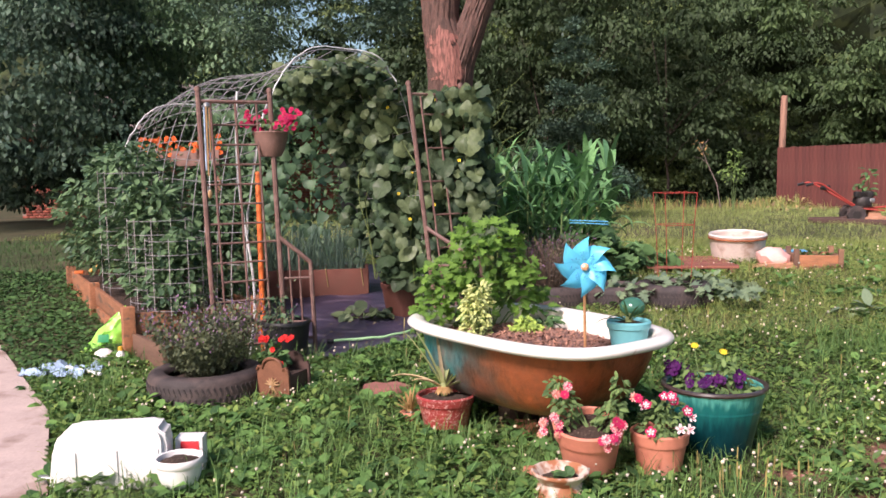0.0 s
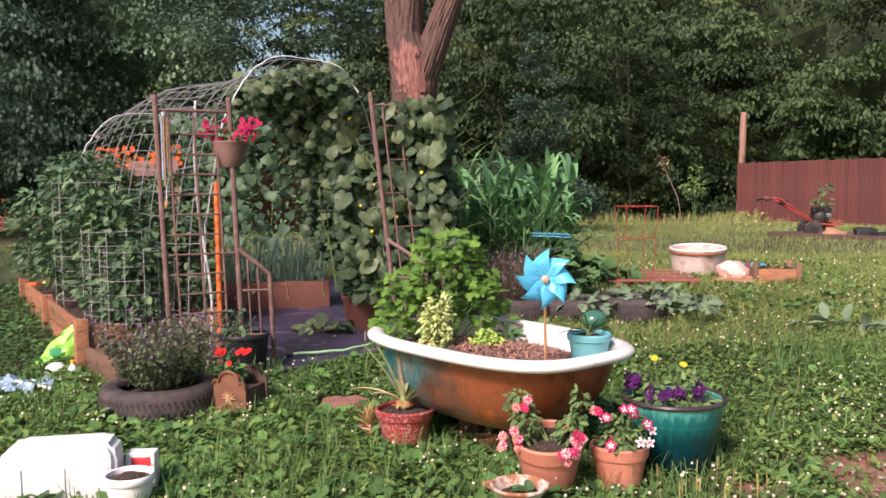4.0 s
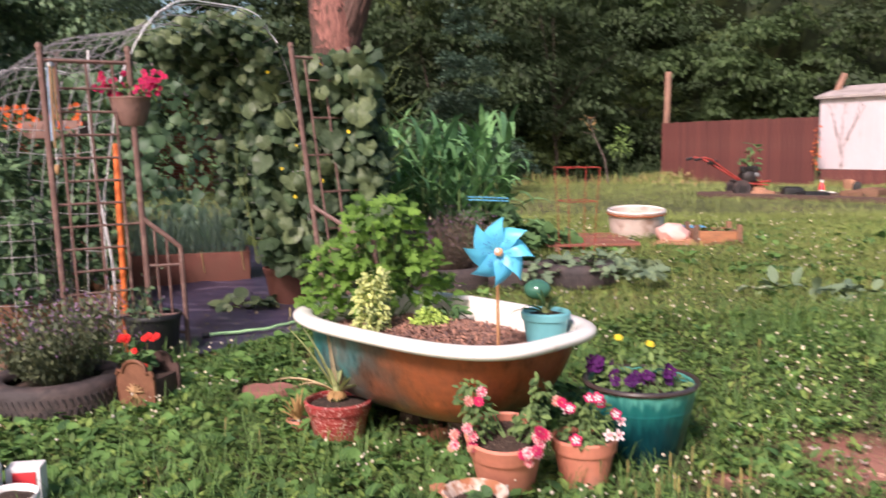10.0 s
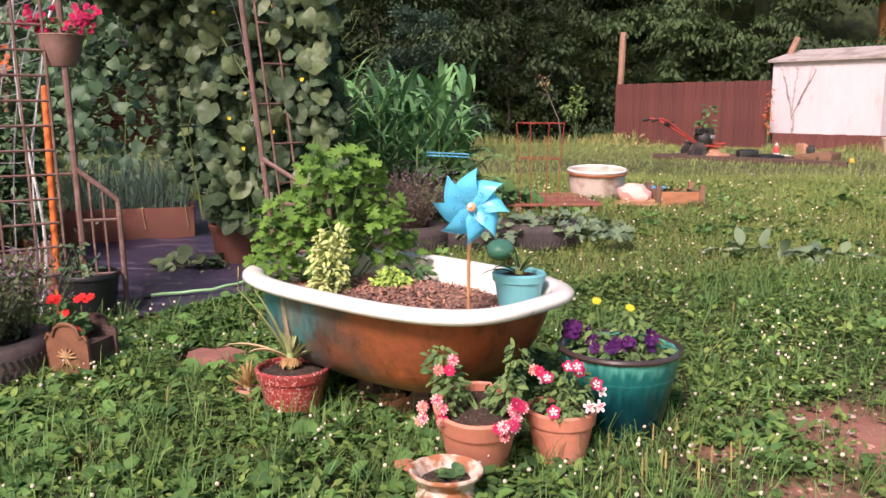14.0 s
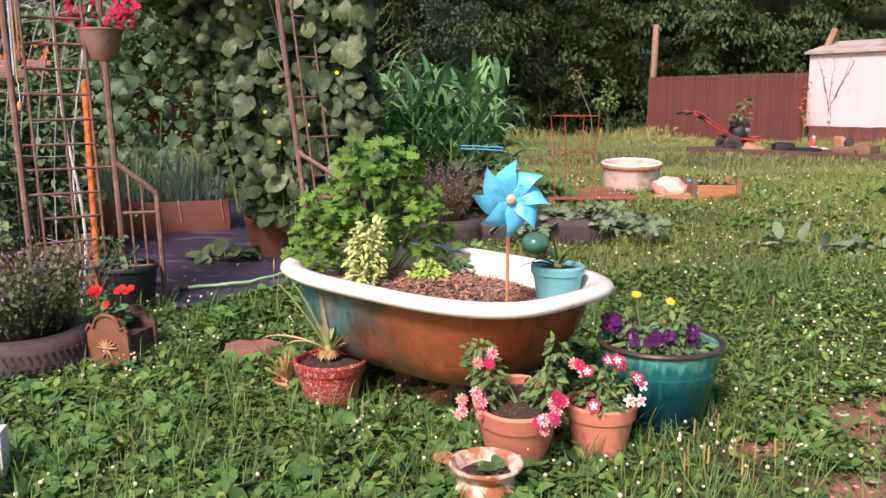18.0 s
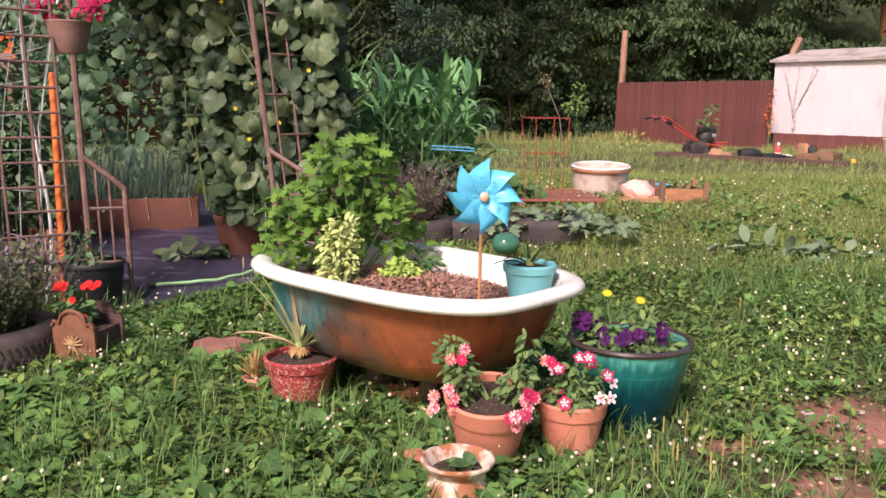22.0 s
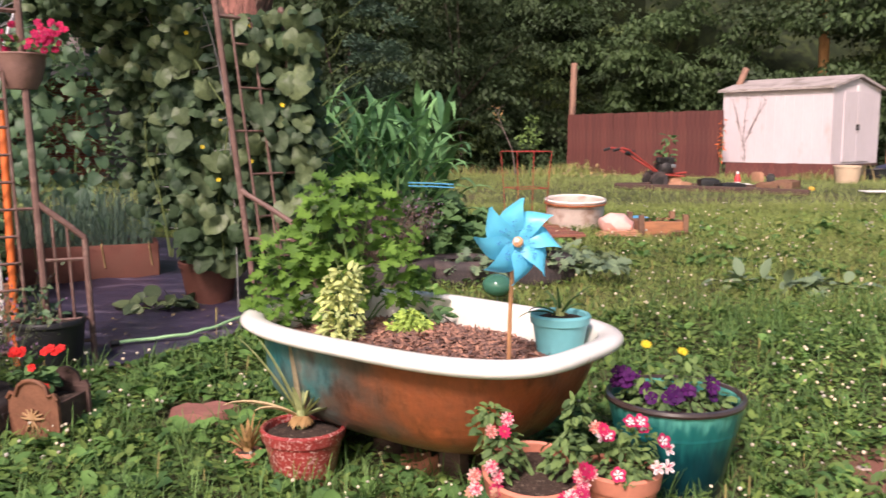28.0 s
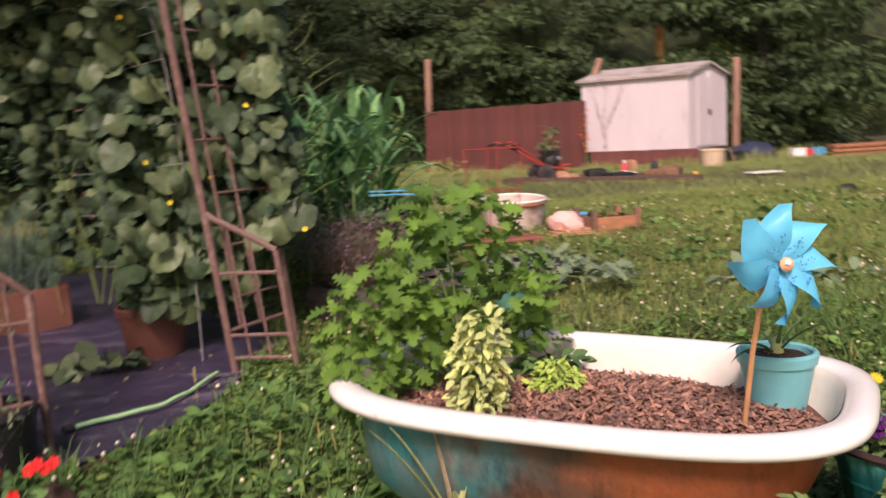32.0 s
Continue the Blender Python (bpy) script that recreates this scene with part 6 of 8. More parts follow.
def tyre(name, at, R, r, label, group="tyre planters", soil=True, tilt=0.0):
    """A car tyre lying flat: round wall, tread blocks cut across it, and soil inside."""
    t = thing(name, at, label, "tyre", group)
    bm = bmesh.new()
    prof = []
    for k in range(15):
        a = math.radians(-150 + 300 * k / 14)
        prof.append((R - r * 0.62 + r * 0.62 * math.copysign(abs(math.cos(a)) ** 0.6, math.cos(a)), r + r * math.copysign(abs(math.sin(a)) ** 0.6, math.sin(a))))
    lathe(bm, prof, 56)
    part("carcass", bm, M["rubber"], t, m=pose(0, 0, 0, tilt, 0, 0))
    lug = mesh_of(box(bmesh.new(), (0.006, 0.014, r * 0.42), (0, 0, 0), 0.002), "tread_block", False)
    n = 64
    for row in (0.72, 1.28):
        for i in range(n):
            a = 2 * math.pi * i / n + (0.04 if row > 1 else 0)
            if math.sin(a) > 0.45:
                continue
            obj("tread_block", lug, M["rubber"], t, m=pose(0, 0, 0, tilt, 0, 0) @ pose(R * math.cos(a), R * math.sin(a), r * row, 20 if row > 1 else -20, 0, math.degrees(a)))
    if soil:
        part("soil", lathe(bmesh.new(), [(R - r * 0.9, r * 1.25), (R * 0.4, r * 1.4), (0, r * 1.45)], 24), M["soil"], t, m=pose(0, 0, 0, tilt, 0, 0))
    return t


tyre("tyre_planter", (-2.2, 4.05, 0.0), 0.36, 0.105, "old worn car tyre laid flat as a lavender planter")
tyre("tyre_planter", (-0.36, 6.9, 0.17), 0.36, 0.11, "dark car tyre planter behind the bathtub")
tyre("tyre_planter", (0.72, 7.05, 0.19), 0.34, 0.105, "black car tyre planter with melon vines")
tyre("tyre_planter", (0.20, 7.0, 0.18), 0.30, 0.10, "black car tyre planter hidden under squash leaves")


def wispy(name, at, label, n, spread, height, leaf_key, bloom_key, bloom_at, seed, size=(0.02, 0.05), stalks=120):
    """A plant of many fine upright sprays, with bloom spikes on top."""
    r = np.random.default_rng(seed)
    t = thing(name, at, label, "plant")
    m = stalks
    a, q = r.uniform(0, 6.283, m), np.sqrt(r.random(m))
    p0 = np.stack([0.35 * spread * q * np.cos(a), 0.35 * spread * q * np.sin(a), np.zeros(m)], -1)
    lean = 0.75 * q * spread
    L = height * r.uniform(0.6, 1.05, m)
    pitch = np.arctan2(L, lean)
    obj("spray", scatter(FINE, poses_of(p0, a - math.pi / 2, pitch, np.zeros(m), np.hypot(L, lean)), "spray"), M[leaf_key], t)
    k = r.integers(0, m, n)
    f = r.uniform(0.15, 0.95, n)
    d = np.stack([np.cos(a[k]) * lean[k], np.sin(a[k]) * lean[k], L[k]], -1)
    at2 = p0[k] + d * f[:, None] + r.normal(0, 0.012, (n, 3))
    tagged(obj("leaves", scatter(DIAMOND, poses_of(at2, r.uniform(0, 6.283, n), r.uniform(0.2, 1.3, n), r.normal(0, 0.4, n), r.uniform(*size, n)), "leaves"), M[leaf_key], t), kind="stuff")
    nb = n // 7
    k = r.integers(0, m, nb)
    f = r.uniform(bloom_at, 1.05, nb)
    at3 = p0[k] + np.stack([np.cos(a[k]) * lean[k], np.sin(a[k]) * lean[k], L[k]], -1) * f[:, None] + r.normal(0, 0.006, (nb, 3))
    tagged(obj("bloom_spike", scatter(DIAMOND, poses_of(at3, r.uniform(0, 6.283, nb), r.uniform(0.5, 1.5, nb), r.normal(0, 0.4, nb), r.uniform(0.012, 0.026, nb)), "bloom_spike"), M[bloom_key], t), kind="stuff")
    return t


wispy("lavender_plant", (-2.2, 4.05, 0.15), "grey-green lavender with faded purple flower spikes in a tyre", 4200, 0.38, 0.44, "lavender_leaf", "lavender_bloom", 0.80, 1, size=(0.012, 0.045), stalks=300)
wispy("flowering_weed", (-2.20, 4.42, 0.03), "thin purple-flowered stalks growing between tyre and bed", 900, 0.42, 0.72, "lavender_leaf", "lavender_bloom", 0.55, 6, size=(0.012, 0.03), stalks=70)
wispy("lavender_plant", (-0.38, 6.95, 0.30), "dry purplish lavender stalks in a tyre behind the tub", 3000, 0.42, 0.54, "dry_lavender", "lavender_bloom", 0.7, 2, size=(0.012, 0.03), stalks=500)
bushy("melon_vine", (0.85, 7.05, 0.34), "pale green melon vine spilling over a tyre", "plant", LEAF["geranium"], "pale_melon", 170, 0.085, [(0, 0, 0.05, 0.40, 0.3, 0.09), (0.3, -0.3, -0.02, 0.34, 0.2, 0.1), (-0.5, -0.2, -0.02, 0.3, 0.2, 0.12)], 8, seed=33)
bushy("squash_plant", (0.04, 7.55, 0.25), "squash plant with large jagged upright green leaves", "plant", LEAF["lobed_squash"], "squash_leaf", 210, 0.125, [(-0.08, 0, 0.48, 0.24, 0.25, 0.17), (0.05, -0.1, 0.30, 0.36, 0.25, 0.18), (-0.18, -0.2, 0.20, 0.32, 0.2, 0.15)], 14, seed=34)
bushy("squash_plant", (0.75, 8.6, 0.30), "squash plant with broad dark green leaves beside the slats", "plant", LEAF["wavy_vine"], "squash_leaf", 60, 0.11, [(-0.25, 0, 0.12, 0.34, 0.2, 0.10)], 10, seed=35)
bushy("horseradish_clump", (2.42, 6.62, 0.17), "wilted clump of large pale green leaves on the lawn", "plant", LEAF["oval"], "pale_melon", 70, 0.14, [(0, 0, 0.07, 0.46, 0.22, 0.035), (0.4, -0.1, 0.06, 0.3, 0.16, 0.03)], 5, seed=36, face=(0, -0.1, 0.9))
bushy("dock_plant", (1.17, 7.4, 0.22), "low grey-green jagged-leaved weed in the lawn", "plant", LEAF["lobed_squash"], "cucumber_leaf", 90, 0.10, [(0, 0, 0.08, 0.32, 0.2, 0.06)], 6, seed=37)


def globe():
    t = thing("glass_globe", (0.385, 6.07, 0.14), "flattened green glass gazing globe on a metal stake in the lawn", "ornament")
    part("stake", tube(bmesh.new(), [(0, 0, -0.05), (0, 0, 0.12)], 0.006, 6), M["steel"], t)
    bm = bmesh.new()
    bmesh.ops.create_uvsphere(bm, u_segments=28, v_segments=16, radius=0.102, matrix=pose(0, 0, 0.187) @ Matrix.Diagonal((1, 1, 0.76, 1)))
    part("glass", bm, M["globe_glass"], t)


globe()


def hose():
    pts = [(-1.83, 5.29), (-1.69, 5.37), (-1.55, 5.42), (-1.46, 5.48), (-1.38, 5.58), (-1.31, 5.70), (-1.22, 5.90)]
    bm = bmesh.new()
    fine = []
    for (a, b), (c, d) in zip(pts, pts[1:]):
        for k in range(4):
            fine.append((a + (c - a) * k / 4, b + (d - b) * k / 4))
    tube(bm, [(x, y, gh(x, y) + 0.045 + 0.003 * math.sin(i)) for i, (x, y) in enumerate(fine)], 0.010, 8)
    t = thing("garden_hose", (0, 0, 0), "pale green garden hose lying along the ground cloth", "hose")
    part("hose_pipe", bm, M["hose_green"], t)
    part("hose_end", tube(bmesh.new(), [(-1.82, 5.296, gh(0, 5.3) + 0.045), (-1.86, 5.27, gh(0, 5.3) + 0.045)], 0.018, 8), M["black_plastic"], t)


hose()

# ---- vine tunnel, trellises and the beds beside them ----
AXIS = Vector((-0.775, 0.634, 0))
LEFT0, RIGHT0 = Vector((-2.25, 5.0, 0)), Vector((-1.35, 6.1, 0))
ACROSS = (RIGHT0 - LEFT0)
TUNNEL_Z = 2.35
TL = 3.2


def tunnel_point(th, s):
    """A place on the wire tunnel: th from 0 (right foot) to pi (left foot), s metres from its mouth."""
    c, sn = math.cos(th), math.sin(th)
    e = 2 / (3.4 if c > 0 else 2.6)
    u = 0.47 + 0.56 * math.copysign(abs(c) ** e, c)
    p = LEFT0 + ACROSS * u + AXIS * s
    sag = 0.16 * s / TL + 0.05 * math.sin(s * 2.4)
    z = 0.08 + (TUNNEL_Z - 0.08 - sag) * abs(sn) ** e
    return Vector((p.x, p.y, z))


def wire_tunnel():
    t = thing("wire_tunnel", (0, 0, 0), "arched wire-mesh tunnel over the garden path", "trellis")
    # wires of the right wall are left out beyond 0.8 m from the mouth
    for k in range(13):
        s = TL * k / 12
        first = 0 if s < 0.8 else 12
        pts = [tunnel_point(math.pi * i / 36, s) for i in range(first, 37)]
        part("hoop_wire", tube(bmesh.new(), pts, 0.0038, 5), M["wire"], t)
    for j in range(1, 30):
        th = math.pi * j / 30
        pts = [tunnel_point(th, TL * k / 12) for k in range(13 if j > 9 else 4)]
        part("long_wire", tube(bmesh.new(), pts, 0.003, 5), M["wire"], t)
    rnd = random.Random(4)
    for s, a, b in ((-0.015, 0.98, 3.10), (3.19, 1.35, 2.75)):
        pts = []
        for i in range(40):
            p = tunnel_point(a + (b - a) * i / 39, s + 0.02 * math.sin(i * 0.8))
            pts.append(p + Vector((rnd.uniform(-.008, .008), rnd.uniform(-.008, .008), 0.015)))
        part("light_cord", tube(bmesh.new(), pts, 0.0047, 6), M["white_tube"], t, "white cord tied along the hoop")


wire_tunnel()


def trellis(name, A, B, C, top, lean, label, wing_drop=0.20, rungs=10):
    """A brown metal trellis: two tall uprights with a ladder grid, and a low curved wing."""
    t = thing(name, (0, 0, 0), label, "trellis", "garden trellises")
    A, B, C = Vector(A), Vector(B), Vector(C)
    lean = Vector(lean)

    def at(p, z):
        g = gh(p.x, p.y)
        return Vector((p.x, p.y, 0)) + lean * (z / 2.0) + Vector((0, 0, z))

    for P in (A, B):
        part("upright", tube(bmesh.new(), [at(P, gh(P.x, P.y) - 0.05), at(P, 1.0), at(P, top)], 0.019, 8), M["brown_metal"], t)
        part("finial", lathe(bmesh.new(), [(0.021, 0), (0.024, 0.01), (0.018, 0.03), (0, 0.035)], 10), M["brown_metal"], t, m=Matrix.Translation(at(P, top)))
    for z in (top - 0.07, 0.36, 0.20):
        part("rail", tube(bmesh.new(), [at(A, z), at(B, z)], 0.013, 6), M["brown_metal"], t)
    i0, i1 = A.lerp(B, 0.16), A.lerp(B, 0.80)
    mid = A.lerp(B, 0.5)
    for P in (i0, mid, i1) if rungs > 6 else (mid, i1):
        part("inner_bar", tube(bmesh.new(), [at(P, 0.36), at(P, top - 0.07)], 0.0085, 6), M["brown_metal"], t)
    for k in range(rungs):
        z = 0.52 + k * (top - 0.75) / (rungs - 1)
        a, b = (A, B) if k in (3, 8) else ((i0, i1) if k % 2 else (A, i1))
        part("cross_bar", tube(bmesh.new(), [at(a, z), at(b, z)], 0.0085, 6), M["brown_metal"], t)
    z0 = 0.97
    pts = []
    for i in range(9):
        q = i / 8
        p = B.lerp(C, q)
        pts.append(at(p, z0 - wing_drop * (q ** 0.8) + 0.015 * math.sin(q * math.pi)))
    wing = part("wing_rail", tube(bmesh.new(), pts, 0.016, 8), M["brown_metal"], t)
    part("wing_post", tube(bmesh.new(), [at(C, gh(C.x, C.y) - 0.03), at(C, z0 - wing_drop)], 0.016, 8), M["brown_metal"], t)
    for z in (0.66, 0.34, 0.22):
        part("wing_bar", tube(bmesh.new(), [at(B, z), at(C, z)], 0.010, 6), M["brown_metal"], t)
    for q in (0.3, 0.62):
        p = B.lerp(C, q)
        part("wing_bar", tube(bmesh.new(), [at(p, 0.22), at(p, z0 - wing_drop * q ** 0.8)], 0.0075, 6), M["brown_metal"], t)
    return t


trellis("metal_trellis", (-2.45, 4.66, 0), (-2.06, 4.97, 0), (-1.86, 5.05, 0), 1.99, (-0.05, -0.03, 0), "brown metal garden trellis with a ladder grid and curved wing")
trellis("metal_trellis", (-0.80, 6.30, 0), (-1.14, 5.92, 0), (-0.83, 5.82, 0), 2.10, (-0.21, 0.0, 0), "brown metal garden trellis half hidden by cucumber vines", rungs=6)


def trellis_hangings():
    t = thing("orange_pole", (-2.205, 4.9, 0.12), "bright orange pole leaning inside the trellis", "pole")
    part("pole", lathe(bmesh.new(), [(0.020, 0.0), (0.020, 0.4), (0.0195, 1.29), (0.014, 1.31), (0, 1.315)], 10), M["orange_paint"], t, m=pose(0, 0, 0, -1.2, -0.5, 0))
    t = thing("hanging_cable", (-2.33, 4.88, 0.1), "white plastic cord hanging down the trellis", "cord")
    rnd = random.Random(3)
    pts = [(0.05 * math.sin(z * 3.1) + 0.02, 0.02 * math.sin(z * 5), z) for z in np.linspace(0.0, 1.9, 26)]
    part("cord", tube(bmesh.new(), pts, 0.009, 6), M["white_tube"], t)
    t = thing("wind_chime", (-2.42, 4.60, 1.55), "pale blue and copper wind chime hanging from the trellis", "wind chime")
    part("chime_cap", lathe(bmesh.new(), [(0, 0.36), (0.022, 0.35), (0.024, 0.33), (0, 0.325)], 12), M["steel"], t)
    for k in range(5):
        a = 2 * math.pi * k / 5
        x, y = 0.017 * math.cos(a), 0.017 * math.sin(a)
        part("chime_tube", tube(bmesh.new(), [(x, y, 0.33), (x, y, 0.02 - 0.04 * k)], 0.006, 8), M["cloth_blue" if k % 2 else "carved_gold"], t)
    part("clapper", lathe(bmesh.new(), [(0, -0.30), (0.014, -0.285), (0.017, -0.26), (0.012, -0.24), (0, -0.235)], 12), M["carved_gold"], t)
    part("clapper_cord", tube(bmesh.new(), [(0, 0, 0.33), (0, 0, -0.25)], 0.002, 4), M["white_tube"], t)
    t = thing("wall_basket", (-2.13, 4.98, 1.535), "brown half-round basket of magenta petunias on the trellis", "hanging basket")
    part("basket_bowl", lathe(bmesh.new(), [(0, 0.0), (0.07, 0.004), (0.095, 0.05), (0.115, 0.12), (0.122, 0.165), (0.128, 0.175), (0.122, 0.182), (0.108, 0.172), (0.1, 0.15), (0, 0.15)], 28), M["basket"], t)
    p = bushy("petunia_plant", (-2.13, 4.98, 1.70), "trailing magenta petunias in the brown basket", "plant", LEAF["petunia"], "petunia_leaf", 70, 0.05,
              [(0, 0, 0.05, 0.12, 0.1, 0.06), (0.12, 0, 0.05, 0.08, 0.08, 0.06), (-0.12, 0, 0.05, 0.07, 0.07, 0.05), (0.02, 0, 0.16, 0.03, 0.03, 0.07)], 6, seed=41)
    rnd = random.Random(12)
    pl = [((rnd.choice((-1, 1)) * rnd.uniform(0.05, 0.2) + 0.03, rnd.uniform(-0.12, 0.02), rnd.uniform(0.02, 0.17)), (rnd.uniform(-.4, .4), -0.9, 0.4)) for i in range(60)]
    blooms(p, pl, PET["ruffle_magenta"], "magenta_petal", None, None, 0.020)


trellis_hangings()


def vine_leaf_places(n, seed):
    """Cucumber leaves over the right side and top of the tunnel and behind the right trellis: place, whether on the tunnel."""
    rnd = random.Random(seed)
    out = []
    while len(out) < n:
        k = rnd.random()
        if k < 0.40:
            th = math.pi * (0.04 + 0.46 * rnd.random() ** 0.8)
            s = rnd.uniform(0.06, 1.15 + (0.7 * max(0, th / math.pi - 0.28) / 0.2))
            p = tunnel_point(th, s) + Vector((rnd.gauss(0, 0.07), rnd.gauss(0, 0.07), rnd.gauss(-0.03, 0.05)))
        elif k < 0.80:
            z = 0.44 + 1.62 * rnd.random() ** 0.85
            w = 0.46 if z < 1.75 else 0.34
            u = rnd.uniform(-w, w)
            p = Vector((-1.24 - 0.10 * (z - 1) + u, 6.22 - 0.04 * z + rnd.uniform(-0.06, 0.35) + 0.10 * u, z))
            if z < 0.8 and u > 0.15:
                continue
        elif k < 0.90:
            z = rnd.uniform(0.46, 1.2)
            p = Vector((-1.38 + rnd.uniform(-0.32, 0.26), 6.12 + rnd.uniform(-0.05, 0.4), z))
        else:
            z = rnd.uniform(0.8, 2.1)
            p = Vector((-0.95 - 0.10 * (z - 1) + rnd.uniform(-0.13, 0.24), 6.04 + rnd.uniform(0.0, 0.4), z))
        if noise.noise(p * 3.1) < -0.36:
            continue
        out.append((p, k < 0.40, rnd))
    return out


def cucumber():
    t = thing("cucumber_vine", (-1.35, 6.15, 0.12), "dense cucumber vine with large dull-green rounded leaves climbing the tunnel", "vine")
    off = Vector((1.35, -6.15, -0.12))
    toward = Vector((0.35, -0.9, 0.25))
    pl = []
    for p, up_top, rnd in vine_leaf_places(470, 3):
        d = Vector((rnd.gauss(0, 0.5), rnd.uniform(-0.4, 0.1), -1.0 if not up_top else rnd.uniform(-0.8, 0.2)))
        up = toward + Vector((rnd.uniform(-.6, .6), rnd.uniform(-.2, .4), rnd.uniform(-0.2, 1.1)))
        size = rnd.uniform(0.055, 0.12) if up_top else rnd.choice((rnd.uniform(0.06, 0.09), rnd.uniform(0.09, 0.13), rnd.uniform(0.11, 0.17)))
        pl.append(aim(p + off + toward * rnd.uniform(0.0, 0.06), d, size, rnd.uniform(-0.35, 0.35), up))
    kids("leaf", [LEAF["broad_vine"], LEAF["cupped_vine"], LEAF["flat_vine"]], M["cucumber_leaf"], pl, t)
    # inner leaves wear a darker colour that holds the vine's own shade
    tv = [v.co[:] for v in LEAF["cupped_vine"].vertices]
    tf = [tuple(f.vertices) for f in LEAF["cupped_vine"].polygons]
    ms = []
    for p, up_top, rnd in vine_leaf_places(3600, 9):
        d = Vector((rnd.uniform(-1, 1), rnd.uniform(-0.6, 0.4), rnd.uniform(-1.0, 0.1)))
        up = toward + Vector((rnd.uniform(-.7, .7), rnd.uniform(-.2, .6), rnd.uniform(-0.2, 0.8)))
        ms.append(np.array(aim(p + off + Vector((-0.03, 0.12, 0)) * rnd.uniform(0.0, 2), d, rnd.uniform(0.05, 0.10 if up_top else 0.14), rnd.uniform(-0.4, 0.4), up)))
    tagged(obj("leaves", scatter((tv, tf), ms, "leaves"), M["cucumber_shaded"], t), kind="stuff")
    rnd = random.Random(77)
    for i in range(9):
        s = rnd.uniform(0, 0.9)
        pts = [tunnel_point(0.05 + 1.5 * k / 12, s + 0.09 * math.sin(k * 1.3 + i)) + off + Vector((rnd.gauss(0, .03), rnd.gauss(-0.03, .03), 0)) for k in range(13)]
        part("vine_stem", tube(bmesh.new(), pts, 0.0045, 5), M["vine_stem"], t)
    fl = []
    for p, up_top, r2 in vine_leaf_places(14, 15):
        fl.append((p + off + toward * 0.12, (0.2 + r2.uniform(-.5, .5), -0.9, 0.4)))
    blooms(t, fl, PET["cucumber_flower"], "yellow_petal", None, None, 0.015)
    for i in range(16):
        p = Vector((-0.75 + rnd.uniform(-0.12, 0.12), 6.2, 1.0 + 0.07 * i)) + off
        a = rnd.uniform(-0.6, 0.9)
        part("tendril", tube(bmesh.new(), [p, p + Vector((0.10 * math.cos(a), 0, 0.06)), p + Vector((0.18 * math.cos(a), 0.02, 0.10 + 0.1 * a))], 0.003, 4, 0.0015), M["vine_stem"], t)
    for i in range(9):
        p = tunnel_point(1.2 + 0.06 * i, 0.3 + 0.1 * i) + off
        part("tendril", tube(bmesh.new(), [p, p + Vector((rnd.uniform(-.1, .1), 0, 0.09)), p + Vector((rnd.uniform(-.2, .2), 0, 0.15))], 0.003, 4, 0.0015), M["vine_stem"], t)


cucumber()


def back_vines():
    """A second vine over the far left of the tunnel and on the back fence."""
    t = thing("bean_vine", (-2.9, 7.2, 0.2), "leafy blue-green vine at the back of the tunnel", "vine")
    rnd = random.Random(5)
    pl = []
    for i in range(240):
        s = rnd.uniform(1.7, 3.1)
        th = math.pi * rnd.uniform(0.02, 0.42)
        p = tunnel_point(th, s) + Vector((rnd.gauss(0, 0.12), rnd.gauss(0.15, 0.15), rnd.gauss(-0.05, 0.06))) - Vector((2.9 * -1, 7.2, 0.2))
        pl.append(aim(p, (rnd.uniform(-.7, .7), rnd.uniform(-.5, .2), -0.6), rnd.uniform(0.06, 0.115), rnd.uniform(-.4, .4), (rnd.uniform(-.2, .6), -0.8, rnd.uniform(0.2, 1.0))))
    kids("leaf", [LEAF["small_vine"]], M["tomato_obj"], pl, t)


back_vines()


def ground_cloth():
    bm = bmesh.new()
    pts = [(-2.2, 4.88), (-1.93, 4.92), (-1.72, 4.97), (-1.46, 5.16), (-1.24, 5.50), (-0.92, 6.4), (-1.6, 8.8), (-3.4, 9.0), (-3.25, 6.6), (-2.45, 5.05)]
    cx, cy = -2.1, 6.9
    rings = []
    for k in range(1, 13):
        ring = []
        for (a, b), (c, d) in zip(pts, pts[1:] + pts[:1]):
            for j in range(6):
                x, y = a + (c - a) * j / 6, b + (d - b) * j / 6
                x, y = cx + (x - cx) * k / 12, cy + (y - cy) * k / 12
                ring.append(bm.verts.new((x, y, gh(x, y) + 0.022 + 0.012 * noise.noise(Vector((x * 3, y * 3, 0))) + 0.008 * math.sin(x * 14 - y * 9) + 0.006 * noise.noise(Vector((x * 11, y * 7, 2))))))
        rings.append(ring)
    for p, q in zip(rings, rings[1:]):
        for i in range(len(p)):
            bm.faces.new((p[i], p[(i + 1) % len(p)], q[(i + 1) % len(p)], q[i]))
    bm.faces.new(rings[0])
    tagged(part("ground_cloth", bm, M["fabric_black"]), "dark wrinkled weed-barrier cloth on the tunnel floor", "ground cloth")

    r = np.random.default_rng(44)
    n = 150
    x, y = r.uniform(-2.1, -1.2, n), r.uniform(5.2, 6.6, n)
    k = inside(x, y, CLOTH)
    x, y = x[k], y[k]
    n = len(x)
    at = np.stack([x, y, gz(x, y) + 0.044], -1)
    tagged(obj("dry_litter", scatter(LEAF6, poses_of(at, r.uniform(0, 6.283, n), r.normal(0, 0.25, n), r.normal(0, 0.2, n), r.uniform(0.010, 0.035, n)), "dry_litter"), M["straw_piece"]), "bits of dry leaf and straw on the dark cloth", "litter", kind="stuff")


ground_cloth()


